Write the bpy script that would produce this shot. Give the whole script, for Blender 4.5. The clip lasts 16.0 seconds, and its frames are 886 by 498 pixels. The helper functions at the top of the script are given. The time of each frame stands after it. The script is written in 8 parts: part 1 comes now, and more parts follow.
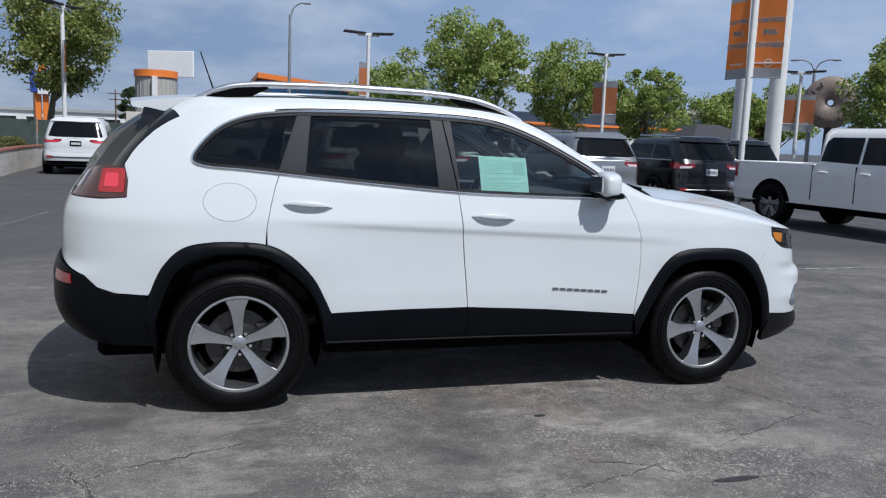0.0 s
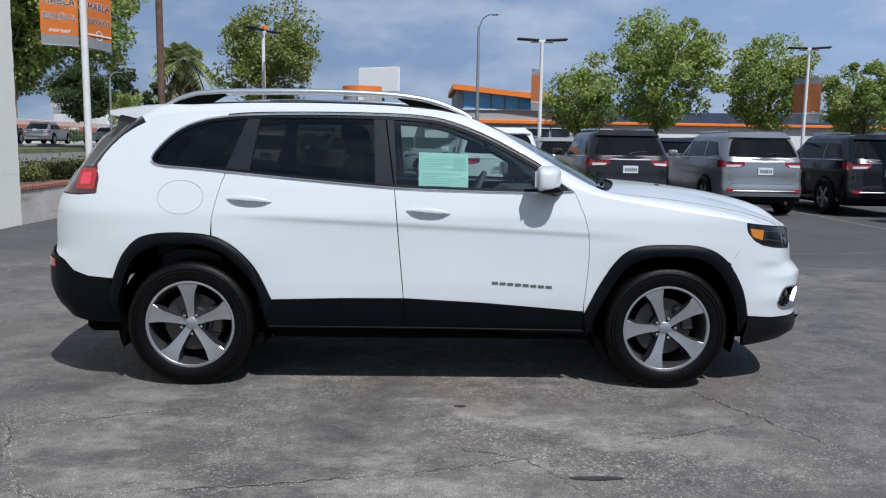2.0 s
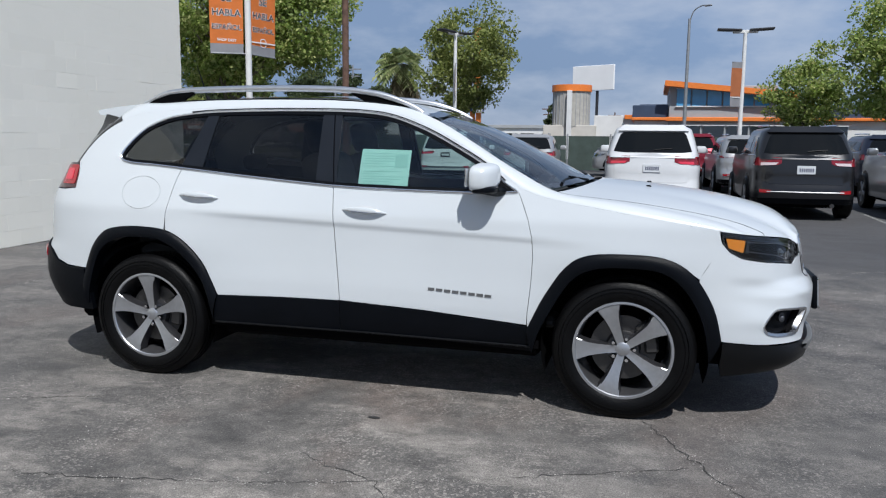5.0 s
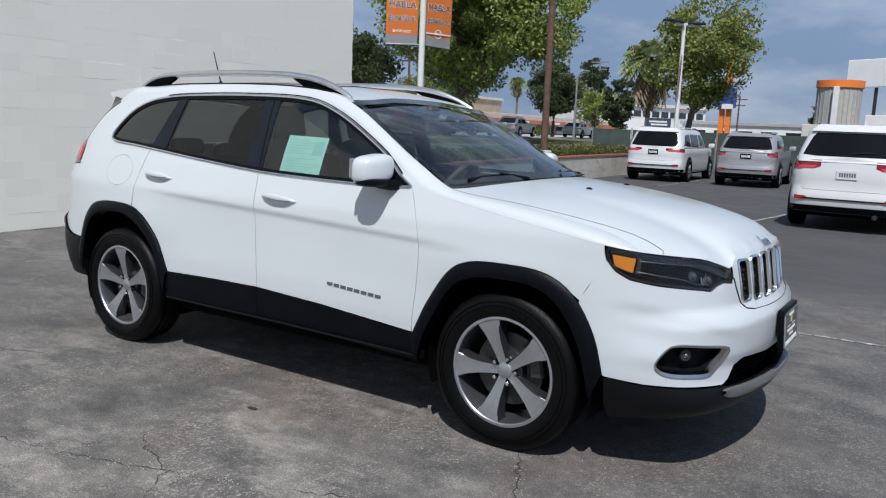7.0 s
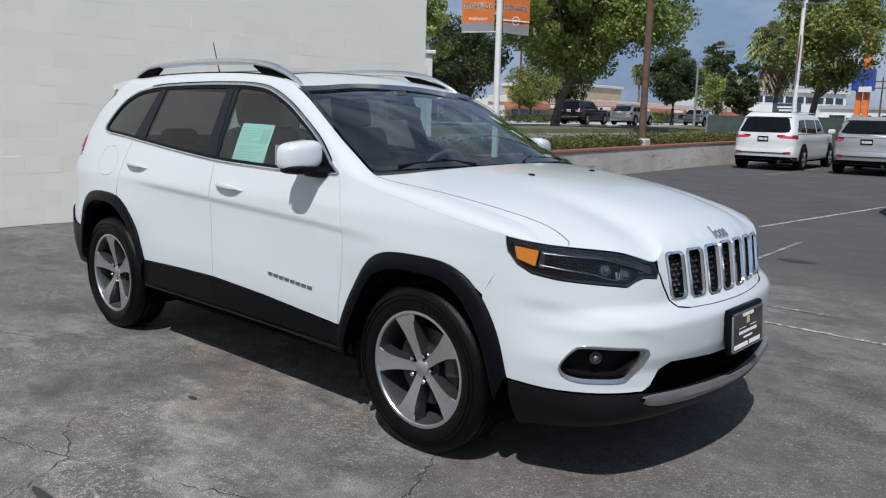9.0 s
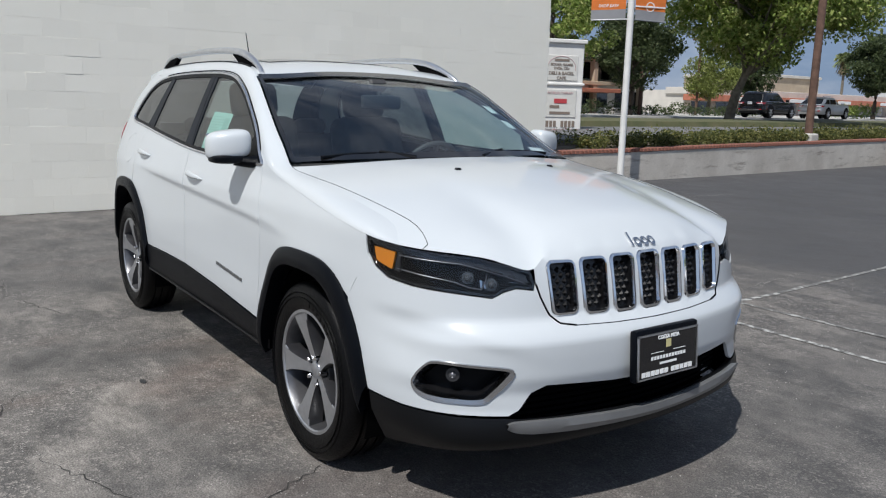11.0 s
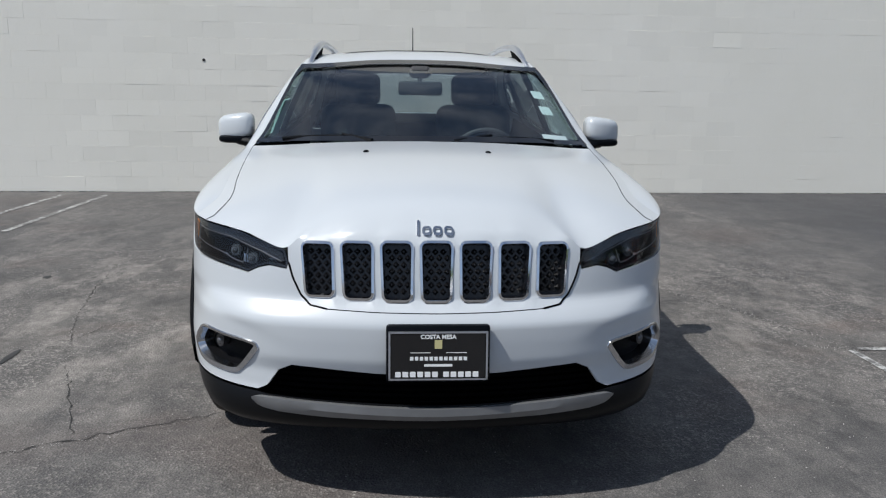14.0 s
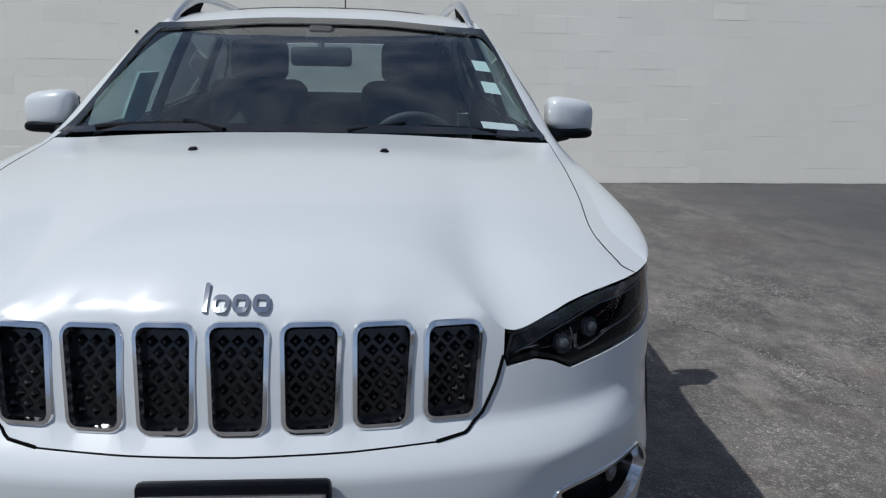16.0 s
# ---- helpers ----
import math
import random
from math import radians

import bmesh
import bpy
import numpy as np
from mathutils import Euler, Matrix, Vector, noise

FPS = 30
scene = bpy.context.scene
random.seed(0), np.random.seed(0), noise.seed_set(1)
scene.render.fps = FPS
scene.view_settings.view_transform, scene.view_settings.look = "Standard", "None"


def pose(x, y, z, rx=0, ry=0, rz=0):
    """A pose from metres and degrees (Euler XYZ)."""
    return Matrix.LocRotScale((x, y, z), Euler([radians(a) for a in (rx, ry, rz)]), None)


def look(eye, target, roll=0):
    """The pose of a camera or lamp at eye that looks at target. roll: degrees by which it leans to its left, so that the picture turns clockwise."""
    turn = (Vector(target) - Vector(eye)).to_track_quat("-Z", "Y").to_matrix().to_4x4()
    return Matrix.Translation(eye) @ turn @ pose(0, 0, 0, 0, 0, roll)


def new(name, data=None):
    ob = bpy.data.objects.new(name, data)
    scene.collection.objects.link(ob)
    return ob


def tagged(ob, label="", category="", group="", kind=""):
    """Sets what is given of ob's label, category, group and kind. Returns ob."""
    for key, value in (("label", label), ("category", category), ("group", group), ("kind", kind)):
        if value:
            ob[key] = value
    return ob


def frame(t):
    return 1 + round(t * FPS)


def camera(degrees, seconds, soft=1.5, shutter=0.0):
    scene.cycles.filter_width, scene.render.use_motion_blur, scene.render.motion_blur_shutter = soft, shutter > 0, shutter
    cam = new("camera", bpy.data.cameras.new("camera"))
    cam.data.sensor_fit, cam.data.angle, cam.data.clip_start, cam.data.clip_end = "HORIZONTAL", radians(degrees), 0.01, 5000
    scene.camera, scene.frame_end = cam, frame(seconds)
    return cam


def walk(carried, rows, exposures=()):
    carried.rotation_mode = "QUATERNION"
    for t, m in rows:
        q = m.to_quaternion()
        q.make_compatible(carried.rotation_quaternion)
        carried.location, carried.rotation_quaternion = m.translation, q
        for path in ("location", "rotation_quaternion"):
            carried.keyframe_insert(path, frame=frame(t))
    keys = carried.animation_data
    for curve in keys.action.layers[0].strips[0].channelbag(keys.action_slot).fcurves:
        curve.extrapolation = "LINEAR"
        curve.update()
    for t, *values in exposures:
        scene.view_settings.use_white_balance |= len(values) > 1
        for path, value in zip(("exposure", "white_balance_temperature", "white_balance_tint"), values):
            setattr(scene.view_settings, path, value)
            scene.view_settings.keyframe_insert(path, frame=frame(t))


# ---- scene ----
cam = camera(58.5, 16.0, soft=1.2)
PATH = [
    (0, (-1.512, -4.893, 1.408), (-0.938, -2.996, 1.137), 2.2),
    (0.5, (-1.1, -5.077, 1.398), (-0.678, -3.14, 1.133), 2.0),
    (1, (-0.713, -5.158, 1.375), (-0.436, -3.194, 1.114), 1.7),
    (1.5, (-0.37, -5.187, 1.388), (-0.22, -3.209, 1.127), 1.4),
    (2, (-0.049, -5.285, 1.387), (0.003, -3.303, 1.122), 0.9),
    (2.5, (0.063, -5.299, 1.383), (0.049, -3.317, 1.117), 0.5),
    (3, (0.119, -5.303, 1.379), (0.049, -3.321, 1.116), 0.2),
    (3.5, (0.257, -5.248, 1.373), (0.124, -3.269, 1.113), 0.1),
    (4, (0.584, -5.079, 1.378), (0.355, -3.11, 1.117), 0.3),
    (4.2, (0.744, -5.04, 1.385), (0.469, -3.076, 1.123), 0.3),
    (6.3, (2.5, -4.252, 1.385), (1.597, -2.492, 1.088), 1.9),
    (6.5, (2.616, -4.138, 1.403), (1.661, -2.406, 1.104), 2.1),
    (7, (2.944, -3.869, 1.411), (1.872, -2.209, 1.106), 2.4),
    (7.5, (3.13, -3.561, 1.388), (1.961, -1.968, 1.076), 2.4),
    (8, (3.303, -3.315, 1.384), (2.059, -1.783, 1.061), 2.1),
    (8.2, (3.391, -3.267, 1.39), (2.123, -1.754, 1.064), 1.9),
    (10.3, (3.702, -2.74, 1.409), (2.252, -1.41, 1.051), 1.3),
    (10.5, (3.805, -2.579, 1.407), (2.306, -1.303, 1.05), 1.4),
    (11, (4.091, -2.187, 1.416), (2.484, -1.053, 1.05), 1.5),
    (11.5, (4.249, -1.759, 1.401), (2.53, -0.806, 1.03), 1.6),
    (12, (4.424, -1.3, 1.393), (2.605, -0.557, 1.017), 1.6),
    (12.5, (4.571, -0.867, 1.391), (2.68, -0.336, 1.01), 1.7),
    (13, (4.62, -0.473, 1.389), (2.687, -0.131, 1.006), 1.6),
    (13.5, (4.726, -0.214, 1.392), (2.774, -0.014, 1.005), 1.2),
    (14, (4.762, -0.132, 1.396), (2.805, -0.01, 1.003), 0.8),
    (14.5, (4.746, -0.106, 1.394), (2.788, -0.009, 0.996), 0.3),
    (15, (4.581, -0.061, 1.38), (2.626, 0.049, 0.971), 0.1),
    (15.5, (4.125, 0.037, 1.363), (2.173, 0.165, 0.944), 0.2),
    (16, (3.602, 0.270, 1.358), (1.656, 0.408, 0.919), 1.0),
]
walk(cam, [(t, look(eye, target, roll)) for t, eye, target, roll in PATH],
     [(0, -0.02, 5850, 10), (2, 0.04, 5850, 10), (4, 0.06, 5900, 10), (7.5, 0.0, 5980, 10), (11, 0.0, 6120, 10), (12.5, -0.13, 6150, 10), (13.5, -0.12, 6080, 10), (14.5, -0.10, 6030, 10), (15.3, -0.08, 6000, 10), (16, -0.28, 5950, 10)])

# ---------------------------------------------------------------- light
SUN_DIR = Vector((0.32, -0.62, 1.0)).normalized()
world = bpy.data.worlds.new("sky")
scene.world = world
world.use_nodes = True
wn = world.node_tree


def wnode(kind, links=(), **kw):
    n = wn.nodes.new("ShaderNode" + kind)
    for k, v in kw.items():
        n.inputs[k].default_value = v
    for sock, src in links:
        wn.links.new(src, n.inputs[sock])
    return n


def wramp(src, stops):
    n = wnode("ValToRGB", [("Fac", src)])
    e = n.color_ramp.elements
    while len(e) < len(stops):
        e.new(0.5)
    for k, (p, c) in zip(e, stops):
        k.position, k.color = p, (*c, 1)
    return n.outputs["Color"]


def wmix(fac, x, y, blend="MIX"):
    n = wn.nodes.new("ShaderNodeMix")
    n.data_type, n.blend_type = "RGBA", blend
    for i, v in ((0, fac), (6, x), (7, y)):
        if isinstance(v, float):
            n.inputs[i].default_value = v
        elif isinstance(v, tuple):
            n.inputs[i].default_value = (*v, 1)
        else:
            wn.links.new(v, n.inputs[i])
    return n.outputs[2]


sky = wn.nodes.new("ShaderNodeTexSky")
sky.sky_type, sky.sun_disc = "NISHITA", False
sky.sun_elevation = math.asin(SUN_DIR.z)
sky.sun_rotation = math.atan2(SUN_DIR.x, SUN_DIR.y)
sky.air_density, sky.dust_density, sky.ozone_density = 0.75, 0.15, 2.2
clear = wmix(1.0, sky.outputs["Color"], (0.085, 0.085, 0.085), "MULTIPLY")
# blue haze, thicker towards the horizon, and thin broken cloud
way = wn.nodes.new("ShaderNodeTexCoord").outputs["Generated"]
high = wnode("SeparateXYZ", [(0, way)]).outputs["Z"]
flat = wnode("Mapping", [("Vector", way)], Scale=(1, 1, 2.6)).outputs["Vector"]
puffs = wnode("TexNoise", [("Vector", flat)], Scale=6.3, Detail=7.0, Roughness=0.55).outputs["Fac"]
cloud = wramp(puffs, [(0.42, (0, 0, 0)), (0.72, (0.56, 0.56, 0.56))])
veil = wramp(high, [(0.0, (0.93,) * 3), (0.10, (0.86,) * 3), (0.30, (0.60,) * 3), (1.0, (0.45,) * 3)])
haze = wramp(high, [(0.0, (0.260, 0.345, 0.495)), (0.06, (0.285, 0.38, 0.545)), (0.16, (0.335, 0.435, 0.61)), (0.75, (0.25, 0.335, 0.49))])
side = wnode("SeparateXYZ", [(0, way)]).outputs["X"]
sunward = wnode("MapRange", [("Value", side)], **{"From Min": -0.15, "From Max": 0.55, "To Min": 1.0, "To Max": 1.38}).outputs["Result"]
haze = wmix(1.0, haze, sunward, "MULTIPLY")
air = wmix(veil, clear, haze)
air = wmix(cloud, air, (0.82, 0.85, 0.90))
wn.links.new(air, wn.nodes["Background"].inputs["Color"])
wn.nodes["Background"].inputs["Strength"].default_value = 0.75
sun_data = bpy.data.lights.new("sun", "SUN")
sun_data.energy, sun_data.angle, sun_data.color = 4.6, radians(0.6), (1.0, 0.945, 0.86)
sun_ob = new("sun", sun_data)
sun_ob.matrix_world = look(SUN_DIR * 60, (0, 0, 0))

from mathutils.bvhtree import BVHTree

# ---------------------------------------------------------------- materials
def material(name, color, rough=0.5, metal=0.0, coat=0.0, vary=0.0, scale=8.0, bump=0.0, bump_scale=60.0, spec=0.5, color2=None, rough_vary=0.0, detail=6.0):
    """Principled surface with two scales of variation."""
    m = bpy.data.materials.new(name)
    m.use_nodes = True
    nt = m.node_tree
    b = nt.nodes["Principled BSDF"]
    b.inputs["Base Color"].default_value = (*color, 1)
    b.inputs["Roughness"].default_value = rough
    b.inputs["Metallic"].default_value = metal
    b.inputs["Coat Weight"].default_value = coat
    b.inputs["Coat Roughness"].default_value = 0.04
    b.inputs["Specular IOR Level"].default_value = spec
    if vary or color2 or bump or rough_vary:
        tc = nt.nodes.new("ShaderNodeTexCoord")
        n1 = nt.nodes.new("ShaderNodeTexNoise")
        n1.inputs["Scale"].default_value, n1.inputs["Detail"].default_value = scale, detail
        nt.links.new(tc.outputs["Object"], n1.inputs["Vector"])
        if vary or color2:
            ramp = nt.nodes.new("ShaderNodeValToRGB")
            c2 = color2 or tuple(min(1, c * (1 + vary)) for c in color)
            c1 = color if color2 else tuple(c * (1 - vary) for c in color)
            ramp.color_ramp.elements[0].position, ramp.color_ramp.elements[1].position = 0.32, 0.68
            ramp.color_ramp.elements[0].color, ramp.color_ramp.elements[1].color = (*c1, 1), (*c2, 1)
            nt.links.new(n1.outputs["Fac"], ramp.inputs["Fac"])
            nt.links.new(ramp.outputs["Color"], b.inputs["Base Color"])
        if rough_vary:
            mr = nt.nodes.new("ShaderNodeMapRange")
            mr.inputs["To Min"].default_value, mr.inputs["To Max"].default_value = max(0.02, rough - rough_vary), min(1, rough + rough_vary)
            nt.links.new(n1.outputs["Fac"], mr.inputs["Value"])
            nt.links.new(mr.outputs["Result"], b.inputs["Roughness"])
        if bump:
            n2 = nt.nodes.new("ShaderNodeTexNoise")
            n2.inputs["Scale"].default_value, n2.inputs["Detail"].default_value = bump_scale, 5
            bp = nt.nodes.new("ShaderNodeBump")
            bp.inputs["Strength"].default_value, bp.inputs["Distance"].default_value = bump, 0.01
            nt.links.new(tc.outputs["Object"], n2.inputs["Vector"])
            nt.links.new(n2.outputs["Fac"], bp.inputs["Height"])
            nt.links.new(bp.outputs["Normal"], b.inputs["Normal"])
    return m


def glass_material(name, tint, f0=0.08):
    """A thin pane: tinted see-through, with gloss that grows towards grazing angles alike from both sides."""
    m = bpy.data.materials.new(name)
    m.use_nodes = True
    nt = m.node_tree
    nt.nodes.remove(nt.nodes["Principled BSDF"])
    out = nt.nodes["Material Output"]
    tr, gl, mix, lw, pw, sc = (nt.nodes.new("ShaderNode" + k) for k in ("BsdfTransparent", "BsdfGlossy", "MixShader", "LayerWeight", "Math", "Math"))
    tr.inputs["Color"].default_value = (*tint, 1)
    gl.inputs["Color"].default_value = (1, 1, 1, 1)
    gl.inputs["Roughness"].default_value = 0.015
    lw.inputs["Blend"].default_value = 0.5
    pw.operation, pw.inputs[1].default_value = "POWER", 5.0
    sc.operation, sc.inputs[1].default_value, sc.inputs[2].default_value = "MULTIPLY_ADD", 1.0 - f0, f0
    nt.links.new(lw.outputs["Facing"], pw.inputs[0])
    nt.links.new(pw.outputs[0], sc.inputs[0])
    nt.links.new(sc.outputs[0], mix.inputs["Fac"])
    nt.links.new(tr.outputs["BSDF"], mix.inputs[1])
    nt.links.new(gl.outputs["BSDF"], mix.inputs[2])
    nt.links.new(mix.outputs["Shader"], out.inputs["Surface"])
    return m


WHITE = material("white_paint", (0.555, 0.586, 0.606), 0.30, coat=0.7, vary=0.015, scale=2.0)
WHITE.node_tree.nodes["Principled BSDF"].inputs["Coat Roughness"].default_value = 0.09
PLASTIC = material("black_plastic", (0.0026, 0.0034, 0.0052), 0.38, spec=0.10, bump=0.15, bump_scale=400, vary=0.15, scale=5)
PILLAR = material("pillar_black", (0.012, 0.015, 0.021), 0.45, spec=0.12, vary=0.1, scale=6)
GLOSSBLACK = material("gloss_black", (0.008, 0.008, 0.009), 0.12, coat=0.5)
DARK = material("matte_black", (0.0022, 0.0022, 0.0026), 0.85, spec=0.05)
CHROME = material("chrome", (0.80, 0.81, 0.83), 0.10, metal=1.0)
DARKCHROME = material("dark_chrome", (0.60, 0.61, 0.63), 0.16, metal=1.0)
SATIN = material("satin_silver", (0.74, 0.75, 0.77), 0.34, metal=1.0, vary=0.05, scale=20)
SKID = material("silver_plastic", (0.27, 0.275, 0.28), 0.42, metal=0.6, vary=0.06, scale=12)
ALLOY = material("machined_alloy", (0.42, 0.43, 0.45), 0.34, metal=0.8, vary=0.06, scale=40)
ALLOYDARK = material("dark_alloy", (0.17, 0.17, 0.178), 0.36, metal=0.8, vary=0.1, scale=25)
ALLOYPOCKET = material("black_alloy_pocket", (0.018, 0.018, 0.020), 0.38, coat=0.3)
BRIGHT = material("bright_trim", (0.66, 0.68, 0.71), 0.20, metal=0.9, coat=0.3)
VALANCE = material("satin_black_plastic", (0.0045, 0.0049, 0.0058), 0.38, spec=0.2, bump=0.05, bump_scale=300)
RUBBER = material("tyre_rubber", (0.0024, 0.0024, 0.0027), 0.42, spec=0.15, vary=0.25, scale=9, bump=0.25, bump_scale=120)
STEEL = material("brake_steel", (0.085, 0.082, 0.08), 0.42, metal=0.8, vary=0.1, scale=30)
AMBER = material("amber_lens", (0.66, 0.22, 0.012), 0.18, coat=0.8)
REDLENS = material("red_lens", (0.32, 0.006, 0.012), 0.15, coat=1.0)
DEEPRED = material("deep_red_lens", (0.20, 0.005, 0.010), 0.15, coat=1.0, vary=0.3, scale=12)
INNERRED = material("inner_red_lens", (0.62, 0.03, 0.06), 0.2, coat=1.0)
SMOKELENS = material("smoked_lens", (0.05, 0.012, 0.014), 0.1, coat=1.0)
REFLECTOR = material("lamp_reflector", (0.75, 0.76, 0.78), 0.12, metal=1.0)
GLASS_CLEAR = glass_material("windscreen_glass", (0.58, 0.71, 0.74), 0.125)
GLASS_SIDE = glass_material("side_window_glass", (0.60, 0.71, 0.69), 0.075)
GLASS_TINT = glass_material("privacy_glass", (0.18, 0.185, 0.185), 0.043)
GLASS_REAR = glass_material("rear_glass", (0.50, 0.52, 0.51), 0.06)
GLASS_LENS = glass_material("lamp_lens", (0.80, 0.82, 0.84), 0.035)
STICKER = material("pale_sticker", (0.70, 0.80, 0.76), 0.7, vary=0.08, scale=60)
CLOTH = material("black_upholstery", (0.055, 0.055, 0.056), 0.75, vary=0.2, scale=20, bump=0.2, bump_scale=90)
DASHPL = material("dashboard_plastic", (0.045, 0.045, 0.046), 0.6, bump=0.2, bump_scale=250)
PAPER = material("pale_green_paper", (0.60, 0.83, 0.76), 0.8, vary=0.04, scale=14)
PAPERW = material("white_paper", (0.78, 0.79, 0.78), 0.8, vary=0.03, scale=14)
INK = material("grey_ink", (0.47, 0.69, 0.63), 0.8)
BADGE = material("dark_grey_badge", (0.16, 0.165, 0.17), 0.35, metal=0.6)


# ---------------------------------------------------------------- mesh helpers
def thing(name, m, label, category, group="", kind=""):
    ob = new(name)
    ob.empty_display_size = 0.2
    ob.matrix_world = m
    return tagged(ob, label, category, group, kind)


def link_mesh(name, bm, mat, smooth=True, sharp=35):
    me = bpy.data.meshes.new(name)
    bm.to_mesh(me)
    bm.free()
    for m in mat if isinstance(mat, (list, tuple)) else (mat,):
        me.materials.append(m)
    if smooth:
        me.polygons.foreach_set("use_smooth", [True] * len(me.polygons))
        me.set_sharp_from_angle(angle=radians(sharp))
    return new(name, me)


def part(name, bm, mat, parent, label="", smooth=True, sharp=35):
    ob = link_mesh(name, bm, mat, smooth, sharp)
    ob.parent = parent
    if label:
        ob["label"] = label
    return ob


def solo(name, bm, mat, label, category, group="", kind="", smooth=True, sharp=35):
    return tagged(link_mesh(name, bm, mat, smooth, sharp), label, category, group, kind)


def box(bm, lo, hi, bevel=0.0, m=None, seg=1):
    r = bmesh.ops.create_cube(bm, size=1)
    c, s = (Vector(lo) + Vector(hi)) / 2, Vector(hi) - Vector(lo)
    vs = r["verts"]
    for v in vs:
        v.co = Vector((v.co.x * s.x, v.co.y * s.y, v.co.z * s.z)) + c
    if bevel:
        es = list({e for v in vs for e in v.link_edges})
        vs = list({v for f in bmesh.ops.bevel(bm, geom=es, offset=bevel, segments=seg, affect="EDGES", profile=0.5)["faces"] for v in f.verts} | set(v for v in vs if v.is_valid))
    if m:
        for v in vs:
            v.co = m @ v.co
    return vs


def boxes(*items):
    bm = bmesh.new()
    for it in items:
        box(bm, *it)
    return bm


def cyl(bm, a, b, r1, r2=None, seg=16, caps=True):
    """A tapered rod from a to b."""
    a, b = Vector(a), Vector(b)
    r2 = r1 if r2 is None else r2
    d = (b - a).normalized()
    q = d.to_track_quat("Z", "Y").to_matrix()
    rings = []
    for c, r in ((a, r1), (b, r2)):
        rings.append([bm.verts.new(c + q @ Vector((r * math.cos(2 * math.pi * i / seg), r * math.sin(2 * math.pi * i / seg), 0))) for i in range(seg)])
    for i in range(seg):
        j = (i + 1) % seg
        bm.faces.new((rings[0][i], rings[0][j], rings[1][j], rings[1][i]))
    if caps:
        bm.faces.new(rings[0][::-1])
        bm.faces.new(rings[1])
    return rings


def tube(bm, pts, r, seg=10, flat=1.0, up=(0, 0, 1), closed=False, radii=None):
    """A rod swept along pts; flat squashes it along the side direction."""
    pts = [Vector(p) for p in pts]
    n, rings = len(pts), []
    for i, p in enumerate(pts):
        d = (pts[(i + 1) % n] - pts[i - 1]) if closed else (pts[min(i + 1, n - 1)] - pts[max(i - 1, 0)])
        d.normalize()
        side = d.cross(Vector(up))
        if side.length < 1e-4:
            side = d.cross(Vector((0, 1, 0)))
        side.normalize()
        u = side.cross(d)
        rr = radii[i] if radii else r
        rings.append([bm.verts.new(p + side * rr * flat * math.cos(2 * math.pi * k / seg) + u * rr * math.sin(2 * math.pi * k / seg)) for k in range(seg)])
    for i in range(n if closed else n - 1):
        a, b = rings[i], rings[(i + 1) % n]
        for k in range(seg):
            j = (k + 1) % seg
            bm.faces.new((a[k], a[j], b[j], b[k]))
    if not closed:
        bm.faces.new(rings[0][::-1])
        bm.faces.new(rings[-1])


def lathe(bm, prof, seg=48, axis="y", centre=(0, 0, 0), closed=False):
    """prof: (radius, offset along the axis); spins it round."""
    c = Vector(centre)
    rings = []
    for r, o in prof:
        ring = []
        for i in range(seg):
            a = 2 * math.pi * i / seg
            u, v = r * math.cos(a), r * math.sin(a)
            ring.append(bm.verts.new(c + (Vector((u, o, v)) if axis == "y" else Vector((u, v, o)) if axis == "z" else Vector((o, u, v)))))
        rings.append(ring)
    for k in range(len(rings) - (0 if closed else 1)):
        a, b = rings[k], rings[(k + 1) % len(rings)]
        for i in range(seg):
            j = (i + 1) % seg
            bm.faces.new((a[i], a[j], b[j], b[i]))
    return rings


def fix(bm):
    bmesh.ops.recalc_face_normals(bm, faces=bm.faces)
    return bm


def spline(pts, per=6, closed=False):
    """Catmull-Rom through pts."""
    p = np.array(pts, float)
    n = len(p)
    out = []
    for i in range(n if closed else n - 1):
        a, b = p[i], p[(i + 1) % n]
        z, c = (p[i - 1], p[(i + 2) % n]) if closed else (p[max(i - 1, 0)], p[min(i + 2, n - 1)])
        for k in range(per):
            t = k / per
            out.append(0.5 * (2 * a + (b - z) * t + (2 * z - 5 * a + 4 * b - c) * t * t + (3 * a - z - 3 * b + c) * t ** 3))
    if not closed:
        out.append(p[-1])
    return np.array(out)


def rounded(pts, r, n=4):
    """A closed polygon with its corners rounded off by r."""
    p = [np.array(q, float) for q in pts]
    out = []
    for i in range(len(p)):
        a, b, c = p[i - 1], p[i], p[(i + 1) % len(p)]
        u, v = a - b, c - b
        lu, lv = np.linalg.norm(u), np.linalg.norm(v)
        k = min(r, lu * 0.45, lv * 0.45)
        s, e = b + u / lu * k, b + v / lv * k
        for j in range(n + 1):
            t = j / n
            out.append((1 - t) ** 2 * s + 2 * t * (1 - t) * b + t * t * e)
    return np.array(out)


def inside(pts, poly):
    x, y = pts[:, 0], pts[:, 1]
    r = np.zeros(len(pts), bool)
    a = np.asarray(poly)
    for (x1, y1), (x2, y2) in zip(a, np.roll(a, -1, 0)):
        if y1 != y2:
            r ^= ((y1 > y) != (y2 > y)) & (x < (x2 - x1) * (y - y1) / (y2 - y1) + x1)
    return r


def edge_distance(pts, poly):
    a = np.asarray(poly)
    b = np.roll(a, -1, 0)
    best = np.full(len(pts), 1e9)
    for p, q in zip(a, b):
        d = q - p
        L = max(d @ d, 1e-12)
        t = np.clip(((pts - p) @ d) / L, 0, 1)
        best = np.minimum(best, np.hypot(*(pts - p - t[:, None] * d).T))
    return best


